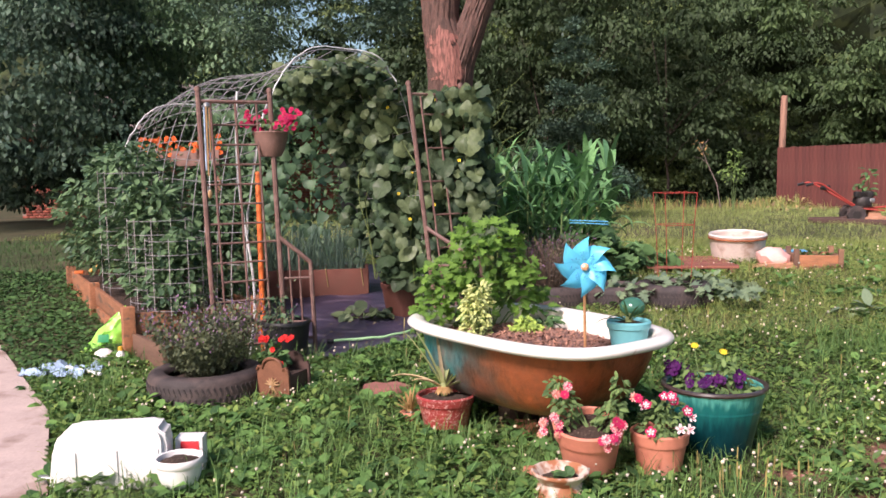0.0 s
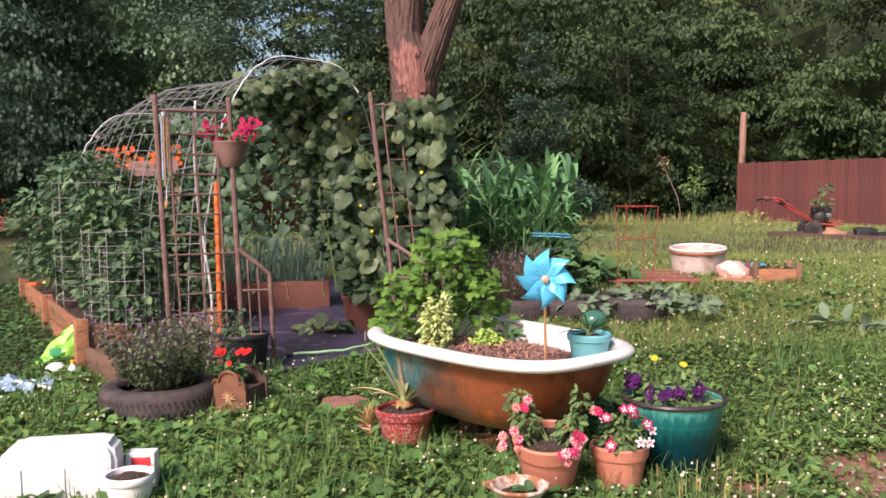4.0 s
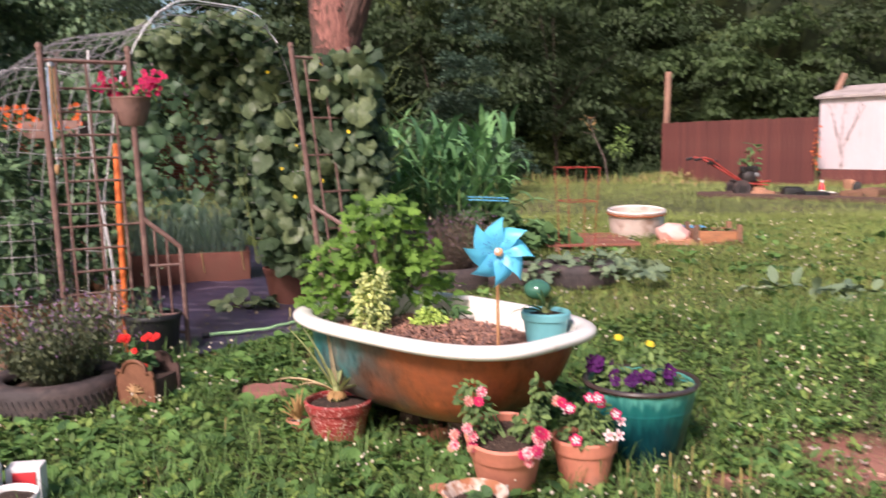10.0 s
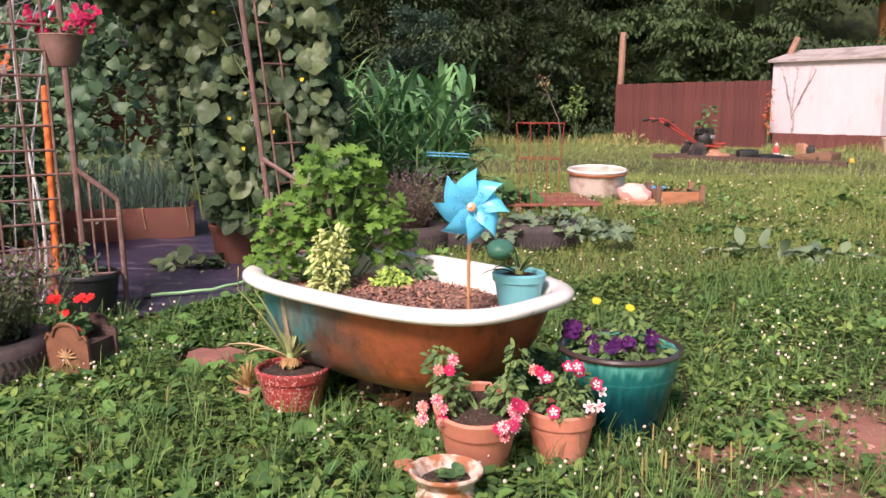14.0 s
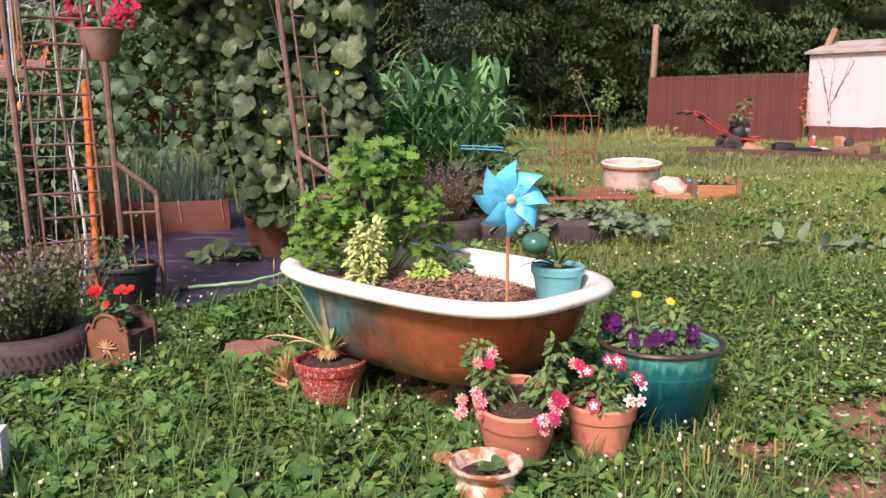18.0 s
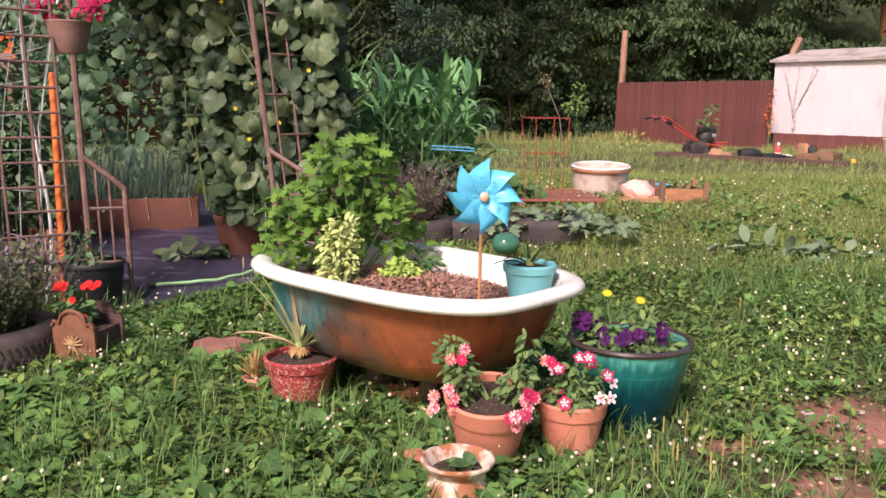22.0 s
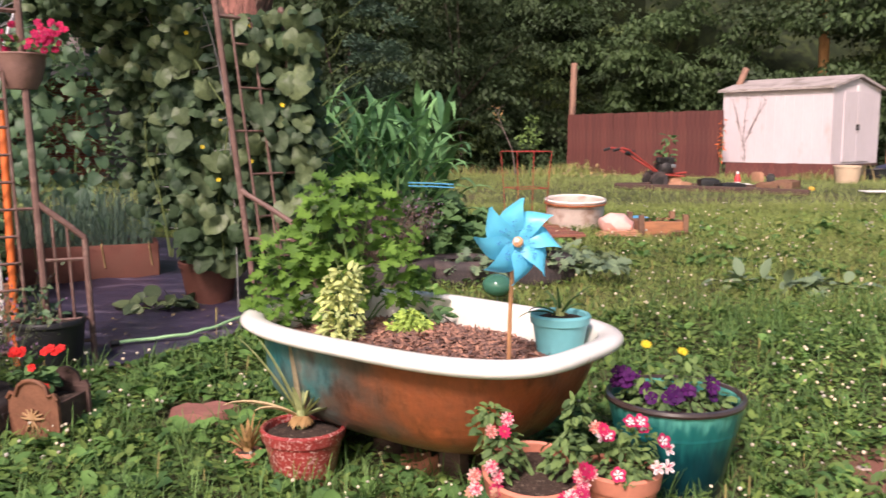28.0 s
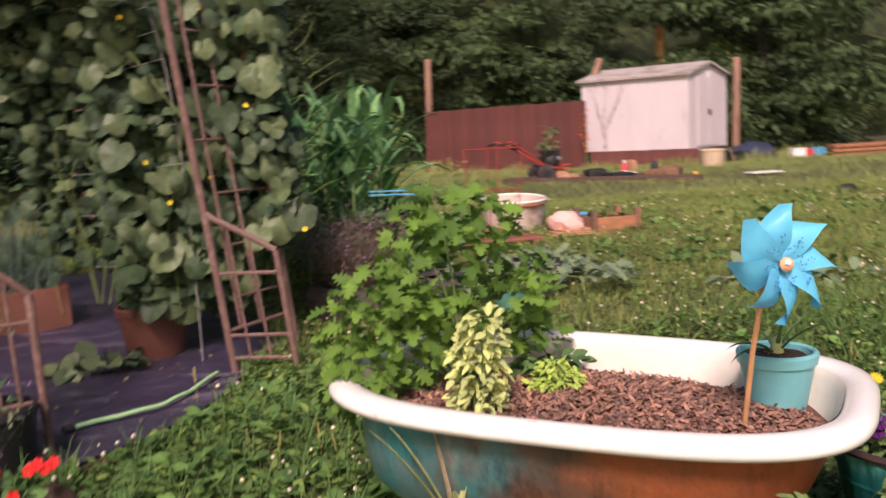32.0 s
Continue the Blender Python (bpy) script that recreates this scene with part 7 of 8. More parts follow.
def onion_trough():
    t = thing("planter_trough", (-2.70, 7.18, 0.19), "long terracotta-coloured planter box on the cloth", "planter", rz=20)
    for y, s in ((-0.2, 1), (0.2, 1)):
        part("side_board", box(bmesh.new(), (1.02, 0.03, 0.29), (0, y, 0.145), 0.008), M["terra_box"], t)
    for x in (-0.50, 0.50):
        part("end_board", box(bmesh.new(), (0.03, 0.37, 0.29), (x, 0, 0.145), 0.006), M["terra_box"], t)
    part("soil", box(bmesh.new(), (0.96, 0.36, 0.03), (0, 0, 0.24)), M["soil"], t)
    for x in (-0.36, 0.1, 0.44):
        part("strap", tube(bmesh.new(), [(x, -0.19, 0.30), (x, -0.222, 0.29), (x + 0.02, -0.222, 0.12)], 0.005, 5), M["straw_piece"], t, "dry straw hanging over the edge")
    r = np.random.default_rng(3)
    o = thing("onion_bed", (-2.70, 7.18, 0.19), "thick stand of grey-green onion tops in the trough", "plant", rz=20)
    for k in range(30):
        n = 26
        c = np.array([-0.44 + 0.098 * (k % 10), -0.12 + 0.12 * (k // 10), 0.25])
        at = c + np.stack([r.normal(0, 0.022, n), r.normal(0, 0.022, n), np.zeros(n)], -1)
        tagged(obj("onion_clump", scatter(REED, poses_of(at, r.uniform(0, 6.28, n), r.normal(1.2, 0.32, n), r.normal(0, 0.4, n), r.uniform(0.22, 0.56, n)), "onion_clump"), M["onion_leaf"], o), kind="stuff")


onion_trough()
pot("flower_pot", (-1.58, 6.42, 0.16), 0.20, 0.15, 0.29, "brown_pot", "large brown pot standing under the cucumber vine", 0.16)
bushy("trailing_vine", (-1.85, 6.15, 0.15), "small cucumber leaves trailing on the cloth", "plant", LEAF["cucumber"], "cucumber_leaf", 34, 0.09, [(0, 0, 0.06, 0.24, 0.16, 0.07)], 4, seed=44)
bushy("pepper_plant", (-2.08, 4.95, 0.32), "small dark plant in a black bucket behind the trellis", "plant", LEAF["oval"], "tomato_obj", 46, 0.06, [(0, 0, 0.07, 0.13, 0.10, 0.05), (-0.04, 0, 0.17, 0.08, 0.07, 0.07)], 6, seed=45)
pot("black_bucket", (-2.05, 4.95, 0.07), 0.175, 0.145, 0.29, "black_plastic", "black plastic nursery bucket behind the trellis", 0.1)


def raised_bed():
    """Weathered plank bed on the left, from its near corner post away to the back."""
    t = thing("raised_bed", (-3.2, 4.78, 0.06), "weathered reddish wooden raised bed with gaps between planks", "raised bed", rz=133)
    L, W = 3.4, 0.95

    def plank(size, at_, rx=0.0):
        part("plank", box(bmesh.new(), size, at_, 0.006, rx=rx), M["plank"], t)

    for k, z in enumerate((0.10, 0.27)):
        for j in range(2):
            plank((L / 2 - 0.01, 0.035, 0.155), (L * (0.25 + 0.5 * j), 0.0, z + 0.012 * ((j + k) % 2)), 1.5 * (j - k))
            plank((L / 2 - 0.01, 0.035, 0.155), (L * (0.25 + 0.5 * j), -W, z))
        for x in (0.0, L):
            plank((0.035, W, 0.155), (x, -W / 2, z))
    for x in (0.0, L / 2, L):
        for y in (0.02, -W):
            part("corner_post", box(bmesh.new(), (0.09, 0.09, 0.42), (x, y, 0.19), 0.008), M["plank"], t)
    part("soil", box(bmesh.new(), (L - 0.05, W - 0.05, 0.05), (L / 2, -W / 2, 0.27)), M["soil"], t)
    b = thing("edging_board", (-2.98, 4.62, 0.04), "old grey-brown board edging the bed on the lawn", "board", rz=-38)
    part("plank", box(bmesh.new(), (0.62, 0.04, 0.22), (0.05, 0, 0.11), 0.006), M["old_plank"], b)


raised_bed()


def wire_cage(at, r, h, rings, label):
    t = thing("tomato_cage", at, label, "plant cage", "wire cages")
    for k in range(rings):
        z = 0.08 + (h - 0.1) * k / (rings - 1)
        part("cage_ring", tube(bmesh.new(), [(r * math.cos(2 * math.pi * i / 20), r * math.sin(2 * math.pi * i / 20), z) for i in range(21)], 0.003, 4), M["wire"], t)
    for i in range(10):
        a = 2 * math.pi * i / 10
        part("cage_wire", tube(bmesh.new(), [(r * math.cos(a), r * math.sin(a), 0), (r * math.cos(a), r * math.sin(a), h)], 0.003, 4), M["wire"], t)


wire_cage((-3.35, 5.45, 0.33), 0.24, 0.75, 7, "square-mesh wire cage round a tomato plant")
wire_cage((-3.0, 5.1, 0.33), 0.22, 0.62, 6, "square-mesh wire cage round a young tomato plant")
wire_cage((-4.0, 6.1, 0.36), 0.28, 1.1, 9, "square-mesh wire cage round a tall tomato plant")


def tomato(at, blobs, label, seed, n, name="tomato_plant"):
    r = np.random.default_rng(seed)
    t = thing(name, at, label, "plant")
    for b in blobs:
        part("stem", tube(bmesh.new(), [(0, 0, -0.02), (b[0] * 0.5, b[1] * 0.5, b[2] * 0.6), (b[0], b[1], b[2])], 0.009, 5, 0.004), M["stalk"], t)
    ps = []
    for bx, by, bz, br, bh in blobs:
        d = r.normal(size=(n, 3))
        d /= np.linalg.norm(d, axis=1, keepdims=True)
        q = r.uniform(0.45, 1.0, n)
        p = np.array([bx, by, bz]) + d * q[:, None] * np.array([br, br, bh])
        p[:, 2] = np.maximum(p[:, 2], 0.02)
        ps.append(poses_of(p, np.arctan2(-d[:, 0], d[:, 1]) + r.normal(0, 0.6, n), r.normal(-0.25, 0.45, n), r.normal(0, 0.5, n), r.uniform(0.05, 0.11, n)))
    tagged(obj("leaves", scatter(LEAF6, np.concatenate(ps), "leaves"), M["tomato_leaf"], t), kind="stuff")


tomato((-3.0, 5.1, 0.33), [(0, 0, 0.25, 0.25, 0.22), (0.02, 0.05, 0.5, 0.22, 0.2)], "young green tomato plant in a wire cage", 1, 420)
tomato((-3.4, 5.5, 0.33), [(0, 0, 0.3, 0.3, 0.28), (0.0, 0.05, 0.65, 0.3, 0.25), (-0.15, 0.1, 0.9, 0.25, 0.2)], "bushy tomato plant in the raised bed", 2, 460)
tomato((-4.0, 6.1, 0.36), [(0, 0, 0.35, 0.4, 0.3), (0.1, 0, 0.75, 0.42, 0.3), (-0.1, 0.1, 1.1, 0.36, 0.25)], "tall bushy tomato plant in the raised bed", 3, 560)
tomato((-4.7, 6.8, 0.38), [(0, 0, 0.35, 0.45, 0.3), (-0.1, 0, 0.8, 0.45, 0.3), (0.2, 0.1, 1.15, 0.4, 0.25)], "tall bushy tomato plant at the bed's far end", 4, 560)
tomato((-5.3, 7.5, 0.35), [(0, 0, 0.35, 0.45, 0.3), (-0.1, 0, 0.7, 0.4, 0.25)], "tomato plant sprawling over the bed's far corner", 5, 520)
tomato((-3.6, 6.6, 0.3), [(0, 0, 0.5, 0.4, 0.35), (0.1, 0.1, 1.0, 0.4, 0.3), (0.4, -0.5, 0.7, 0.3, 0.3)], "tomato plant against the wire tunnel", 6, 520)
tomato((-3.0, 5.9, 0.2), [(0, 0, 0.4, 0.3, 0.3), (-0.1, 0.2, 0.8, 0.3, 0.3)], "green plants climbing inside the wire tunnel", 7, 420)


tomato((-3.9, 9.9, 0.33), [(0, 0, 0.6, 0.8, 0.6), (0.7, 0.1, 1.2, 0.7, 0.6), (-0.6, 0, 1.3, 0.7, 0.6), (1.4, 0.2, 0.7, 0.7, 0.6), (0.2, 0, 1.9, 0.6, 0.4), (-1.4, 0, 0.8, 0.8, 0.6)], "dark shrub growing behind the wire tunnel", 8, 620, name="garden_shrub")


# ---- corn ----
def corn_plant(seed, h):
    rnd = random.Random(seed)
    t = thing("corn_plant", (0, 0, 0), "tall green corn plant with long arching leaves", "corn", "corn patch")
    part("stalk", tube(bmesh.new(), [(0, 0, -0.05), (0.01, 0, h * 0.5), (0, 0.01, h * 0.88)], 0.016, 7, 0.007), M["stalk"], t)
    for i in range(12):
        whorl = i > 8
        z = h * (0.14 + 0.075 * min(i, 9))
        a = (i % 2) * math.pi + rnd.uniform(-0.55, 0.55)
        L = rnd.uniform(0.40, 0.55) if whorl else rnd.uniform(0.55, 0.82)
        vs, fs = [], []
        x, zz, ang = 0.012, z, rnd.uniform(1.2, 1.5) if whorl else rnd.uniform(0.85, 1.25)
        drop = rnd.uniform(0.6, 2.6) if whorl else rnd.uniform(2.4, 4.2)
        for k in range(9):
            q = k / 8
            w = 0.034 * (math.sin(math.pi * min(1, 0.16 + q * 0.84)) ** 0.7) if k < 8 else 0.001
            wob = 0.3 * w * math.sin(k * 2.1 + i)
            for s in (-1, 0, 1):
                vs.append((x * math.cos(a) - s * w * math.sin(a), x * math.sin(a) + s * w * math.cos(a), zz + (0.4 * w if s else 0) + wob * s))
            x += L / 8 * math.cos(ang)
            zz += L / 8 * math.sin(ang)
            ang -= drop / 8 * (0.15 + 2.0 * q ** 1.6)
        for k in range(8):
            b = 3 * k
            fs += [(b, b + 1, b + 4, b + 3), (b + 1, b + 2, b + 5, b + 4)]
        obj("leaf", arrays("leaf", vs, fs, True), M["corn_leaf"], t)
    return t


def corn_patch():
    kinds = [corn_plant(i, h) for i, h in enumerate((1.20, 1.32, 1.06, 1.24))]
    spots = []
    rnd = random.Random(6)
    for i in range(8):
        for j in range(4):
            spots.append((-1.42 + 0.185 * i + 0.06 * j + rnd.uniform(-.05, .05), 7.55 + 0.36 * j + rnd.uniform(-.07, .07)))
    for k, (x, y) in enumerate(spots):
        m = Matrix.Translation((x, y, gh(x, y))) @ Matrix.Rotation(rnd.uniform(0, 6.28), 4, "Z")
        if k < 4:
            kinds[k].matrix_world = m
        else:
            c = copy_thing(kinds[k % 4], m)
            c.scale = (1, 1, rnd.uniform(0.82, 1.06))


corn_patch()

# ---- things by the path ----
def slab_path():
    bm = bmesh.new()
    pts = [(-6.5, 5.6), (-4.5, 4.95), (-2.93, 3.5), (-2.05, 2.35), (-1.9, 0.5), (-1.9, -4.8), (-6.5, -4.8)]
    lo = [bm.verts.new((x, y, -0.1)) for x, y in pts]
    hi = [bm.verts.new((x, y, gh(x, y) + 0.03)) for x, y in pts]
    bm.faces.new(hi)
    for i in range(len(pts)):
        bm.faces.new((lo[i], lo[(i + 1) % len(pts)], hi[(i + 1) % len(pts)], hi[i]))
    tagged(part("pavement", bm, M["concrete"], smooth=False), "pinkish worn concrete path beside the lawn", "path", kind="structure")


slab_path()


def white_cooler():
    t = thing("white_container", (-1.90, 2.62, -0.02), "large white plastic container lying on the grass", "container", rz=20)
    bm = bmesh.new()
    prof = [(-0.265, 0.0), (0.262, 0.0), (0.265, 0.25), (0.25, 0.295), (0.21, 0.312), (-0.16, 0.308), (-0.205, 0.29), (-0.235, 0.225)]
    f = [bm.verts.new((x, -0.12, z)) for x, z in prof]
    b = [bm.verts.new((x, 0.06, z)) for x, z in prof]
    bm.faces.new(f)
    bm.faces.new(b[::-1])
    for i in range(len(prof)):
        bm.faces.new((f[i], f[(i + 1) % len(f)], b[(i + 1) % len(f)], b[i]))
    bmesh.ops.bevel(bm, geom=list(bm.edges), offset=0.022, segments=3, affect="EDGES")
    part("shell", bm, M["white_plastic"], t)
    for x in (-0.18, 0.0, 0.18):
        part("moulded_rib", box(bmesh.new(), (0.10, 0.012, 0.16), (x, -0.122, 0.13), 0.005), M["white_plastic"], t)
    part("spout", tube(bmesh.new(), [(-0.27, -0.02, 0.06), (-0.33, -0.02, 0.06)], 0.022, 12), M["steel"], t)
    t = thing("red_white_box", (-1.60, 2.80, 0.0), "white carton with a red label behind the container", "box", rz=15)
    part("carton", box(bmesh.new(), (0.13, 0.09, 0.19), (0, 0, 0.095), 0.008), M["white_plastic"], t)
    part("label_panel", box(bmesh.new(), (0.085, 0.004, 0.085), (0.005, -0.047, 0.13), 0.001), M["red_plastic"], t, "plain red label")
    t = thing("flower_pot", (-1.53, 2.57, 0.0), "small round white ceramic pot of dark soil", "flower pot")
    part("pot_wall", lathe(bmesh.new(), [(0, 0.0), (0.058, 0.0), (0.063, 0.008), (0.072, 0.03), (0.088, 0.065), (0.097, 0.10), (0.099, 0.125), (0.104, 0.130), (0.108, 0.142), (0.108, 0.160), (0.103, 0.166), (0.096, 0.162), (0.093, 0.14), (0.088, 0.12)], 40), M["white_plastic"], t)
    sb = lathe(bmesh.new(), [(0.093, 0.138), (0.08, 0.146), (0.04, 0.152), (0, 0.155)], 24)
    for v in sb.verts:
        v.co.z += 0.012 * noise.noise(Vector((v.co.x * 45, v.co.y * 45, 1)))
    part("soil", sb, M["soil"], t)


white_cooler()


def litter():
    t = thing("plastic_bag", (-3.58, 4.95, 0.07), "lime-green plastic soil bag slumped against the bed", "bag", rz=25)
    bm = bmesh.new()
    n = 14
    for face in (-1, 1):
        rows = []
        for i in range(n + 1):
            u, row = i / n, []
            for j in range(n + 1):
                v = j / n
                fat = 0.075 * math.sin(math.pi * v) ** 0.6 * (1 - u) ** 0.7 + 0.004
                x = (v - 0.5) * 0.30 * (1 - 0.62 * u ** 1.4) + 0.13 * u
                z = 0.005 + 0.34 * u * (0.75 + 0.25 * v) + 0.02 * noise.noise(Vector((u * 4, v * 4, face)))
                row.append(bm.verts.new((x, face * fat + 0.05 * u + 0.025 * noise.noise(Vector((u * 6, v * 6, 5))), z)))
            rows.append(row)
        for i in range(n):
            for j in range(n):
                bm.faces.new((rows[i][j], rows[i][j + 1], rows[i + 1][j + 1], rows[i + 1][j]))
    bmesh.ops.remove_doubles(bm, verts=bm.verts, dist=0.006)
    part("bag_body", bm, M["bag_green"], t)
    part("bag_print", box(bmesh.new(), (0.08, 0.004, 0.06), (0.03, -0.075, 0.12), 0.002, rx=-14), M["bag_dark"], t, "dark green printed patch")
    t = thing("white_bowl", (-3.40, 4.72, 0.06), "white upturned bowl beside the bed", "bowl")
    part("bowl", lathe(bmesh.new(), [(0.075, 0.0), (0.078, 0.03), (0.06, 0.07), (0.03, 0.088), (0, 0.09)], 24), M["white_plastic"], t)
    t = thing("spray_bottle", (-3.22, 4.66, 0.05), "small white bottle with a yellow cap", "bottle")
    part("bottle", lathe(bmesh.new(), [(0, 0), (0.03, 0.0), (0.033, 0.01), (0.033, 0.08), (0.018, 0.10), (0.014, 0.11)], 16), M["white_plastic"], t)
    part("cap", lathe(bmesh.new(), [(0.017, 0.108), (0.017, 0.135), (0, 0.138)], 12), M["yellow_plastic"], t)
    t = thing("rumpled_cloth", (-3.42, 4.28, 0.05), "pale blue rumpled cloth with a white strap on the lawn", "cloth")
    n = 16
    bm = bmesh.new()
    g = [[bm.verts.new(((i / n - 0.5) * 0.50, (j / n - 0.5) * 0.30, 0.02 + 0.075 * max(0, noise.noise(Vector((i * 0.42, j * 0.5, 2))) + 0.25))) for j in range(n + 1)] for i in range(n + 1)]
    for i in range(n):
        for j in range(n):
            bm.faces.new((g[i][j], g[i + 1][j], g[i + 1][j + 1], g[i][j + 1]))
    part("cloth", bm, M["cloth_blue"], t)
    part("strap", tube(bmesh.new(), [(0.02, 0.02, 0.06), (0.2, -0.03, 0.05), (0.34, -0.06, 0.04)], 0.012, 6), M["white_plastic"], t)
    t = thing("toy_tool", (-5.2, 7.1, 0.40), "orange and yellow hand tool lying on the bed's edge", "tool", rz=20)
    part("handle", tube(bmesh.new(), [(0, 0, 0.02), (0.16, 0.05, 0.12)], 0.018, 8), M["yellow_plastic"], t)
    part("head", box(bmesh.new(), (0.09, 0.05, 0.03), (-0.10, 0, 0.02), 0.008), M["orange_paint"], t)


litter()


def orange_basket():
    t = thing("flower_stand", (-4.75, 8.3, 0.28), "wooden stand holding a trough of orange flowers", "plant stand")
    for x in (-0.45, 0.45):
        part("leg", box(bmesh.new(), (0.06, 0.06, 1.30), (x, 0, 0.65), 0.006), M["old_plank"], t)
    part("trough", box(bmesh.new(), (1.05, 0.24, 0.18), (0, 0, 1.32), 0.02), M["basket"], t)
    p = bushy("begonia_plant", (-4.75, 8.3, 1.66), "orange begonias crowding a raised trough", "plant", LEAF["petunia"], "petunia_leaf", 110, 0.08, [(-0.25, 0, 0.05, 0.3, 0.15, 0.1), (0.3, 0, 0.03, 0.28, 0.15, 0.1)], 6, seed=51)
    rnd = random.Random(14)
    pl = [((rnd.uniform(-0.5, 0.55), rnd.uniform(-0.2, -0.02), rnd.uniform(-0.08, 0.18)), (rnd.uniform(-.3, .4), -0.9, 0.4)) for i in range(70)]
    blooms(p, pl, PET["ruffle_orange"], "orange_petal", None, None, 0.030)


orange_basket()


# ---- things on the upper lawn ----
def basin():
    t = thing("enamel_basin", (1.48, 9.55, 0.33), "round white enamel basin with a rusty rim", "basin")
    t.matrix_world = pose(1.48, 9.55, 0.34, 4, 0, 0) @ Matrix.Scale(0.92, 4)
    bm = lathe(bmesh.new(), [(0, 0.0), (0.26, 0.0), (0.30, 0.03), (0.325, 0.16), (0.33, 0.28), (0.345, 0.300), (0.35, 0.318), (0.338, 0.328), (0.315, 0.31), (0.305, 0.21), (0.28, 0.16), (0, 0.15)], 40)
    part("bowl", bm, M["basin_enamel"], t)
    bm = bmesh.new()
    tube(bm, [(0.335 * math.cos(2 * math.pi * i / 40), 0.335 * math.sin(2 * math.pi * i / 40), 0.322) for i in range(41)], 0.011, 6)
    part("rim_band", bm, M["enamel"], t, "white rolled rim")
    bm = bmesh.new()
    tube(bm, [(0.342 * math.cos(2 * math.pi * i / 40), 0.342 * math.sin(2 * math.pi * i / 40), 0.284 + 0.003 * math.sin(i * 1.7)) for i in range(41)], 0.013, 6)
    part("rust_band", bm, M["rust"], t, "brown rust under the rim")
    part("soil", lathe(bmesh.new(), [(0.29, 0.17), (0.15, 0.185), (0, 0.19)], 24), M["soil"], t)
    rnd = random.Random(6)
    kids("leaf", [LEAF["squash"]], M["squash_leaf"], [aim((rnd.uniform(-.2, .0), rnd.uniform(-.1, .2), 0.2), (rnd.uniform(-1, 1), rnd.uniform(-1, 1), 0.8), rnd.uniform(0.07, 0.13)) for i in range(12)], t)


basin()


def plank_box():
    t = thing("planter_box", (2.2, 8.98, 0.31), "small square planter of dark weathered boards", "planter", rz=4)
    for y in (-0.18, 0.18):
        part("side_board", box(bmesh.new(), (0.44, 0.03, 0.15), (0, y, 0.085), 0.005), M["plank"], t)
    for x in (-0.21, 0.21):
        part("end_board", box(bmesh.new(), (0.03, 0.33, 0.15), (x, 0, 0.085), 0.005), M["old_plank"], t)
        for y in (-0.19, 0.19):
            part("post", box(bmesh.new(), (0.05, 0.05, 0.23), (x * 1.04, y, 0.11), 0.005), M["old_plank"], t)
    part("soil", box(bmesh.new(), (0.39, 0.33, 0.03), (0, 0, 0.12)), M["soil"], t)
    rnd = random.Random(8)
    kids("leaf", [LEAF["petunia"]], M["petunia_leaf"], [aim((rnd.uniform(-.15, .15), rnd.uniform(-.12, .12), 0.14), (rnd.uniform(-1, 1), rnd.uniform(-1, 1), 0.9), rnd.uniform(0.05, 0.09)) for i in range(24)], t)
    t = thing("feed_bag", (1.80, 8.95, 0.33), "crumpled pale pink bag on flattened cardboard", "bag")
    bm = bmesh.new()
    bmesh.ops.create_icosphere(bm, subdivisions=3, radius=1.0)
    for v in bm.verts:
        c = v.co.copy()
        k = 1 + 0.25 * noise.noise(c * 1.9) + 0.12 * noise.noise(c * 5)
        v.co = Vector((c.x * 0.17 * k - 0.04 * c.z, c.y * 0.13 * k, max(0.0, 0.09 + c.z * 0.12 * k)))
    part("bag_body", bm, M["bag_pink"], t)
    for k in range(3):
        part("cardboard_flap", box(bmesh.new(), (0.42 - 0.05 * k, 0.22, 0.012), (-0.02 + 0.03 * k, -0.12 + 0.02 * k, 0.012 + 0.016 * k), 0.003, rz=8 * k - 6), M["cardboard"], t, "brown flattened cardboard")
    t = thing("blue_tray", (2.02, 9.35, 0.33), "light blue plastic tray behind the planter box", "tray")
    part("tray", box(bmesh.new(), (0.34, 0.22, 0.12), (0, 0, 0.08), 0.02), M["blue_tub"], t)


plank_box()


def slat_pallet():
    t = thing("slat_pallet", (0.88, 9.0, 0.31), "reddish-brown slatted pallet lying flat on the ground", "pallet", rz=8)
    sl = mesh_of(box(bmesh.new(), (0.92, 0.075, 0.022), (0, 0, 0), 0.003), "slat", False)
    for i in range(9):
        obj("slat", sl, M["red_slat"], t, m=pose(0.015 * ((i * 5) % 3 - 1), -0.55 + 0.125 * i, 0.062, 0, 0, 0.9 * ((i * 7) % 3 - 1)))
    for x in (-0.38, 0, 0.38):
        part("bearer", box(bmesh.new(), (0.05, 1.08, 0.05), (x, -0.05, 0.025), 0.004), M["old_plank"], t)


slat_pallet()


def frame_cage():
    """A square red wire plant support, narrower at its feet."""
    t = thing("tomato_cage", (0.74, 7.62, 0.22), "thin red metal tomato cage standing among the squash", "plant cage", rz=20)
    h = 0.95
    for z, w in ((0.65, 0.135), (h, 0.155)):
        c = [(-w, -w), (w, -w), (w, w), (-w, w)]
        for (a, b), (d, e) in zip(c, c[1:] + c[:1]):
            part("cage_rail", tube(bmesh.new(), [(a, b, z), (d, e, z)], 0.0032, 5), M["red_paint"], t)
    for x, y in ((-1, -1), (1, -1), (1, 1), (-1, 1)):
        part("leg", tube(bmesh.new(), [(0.11 * x, 0.11 * y, -0.02), (0.135 * x, 0.135 * y, 0.65), (0.155 * x, 0.155 * y, h)], 0.0032, 5), M["red_paint"], t)


frame_cage()


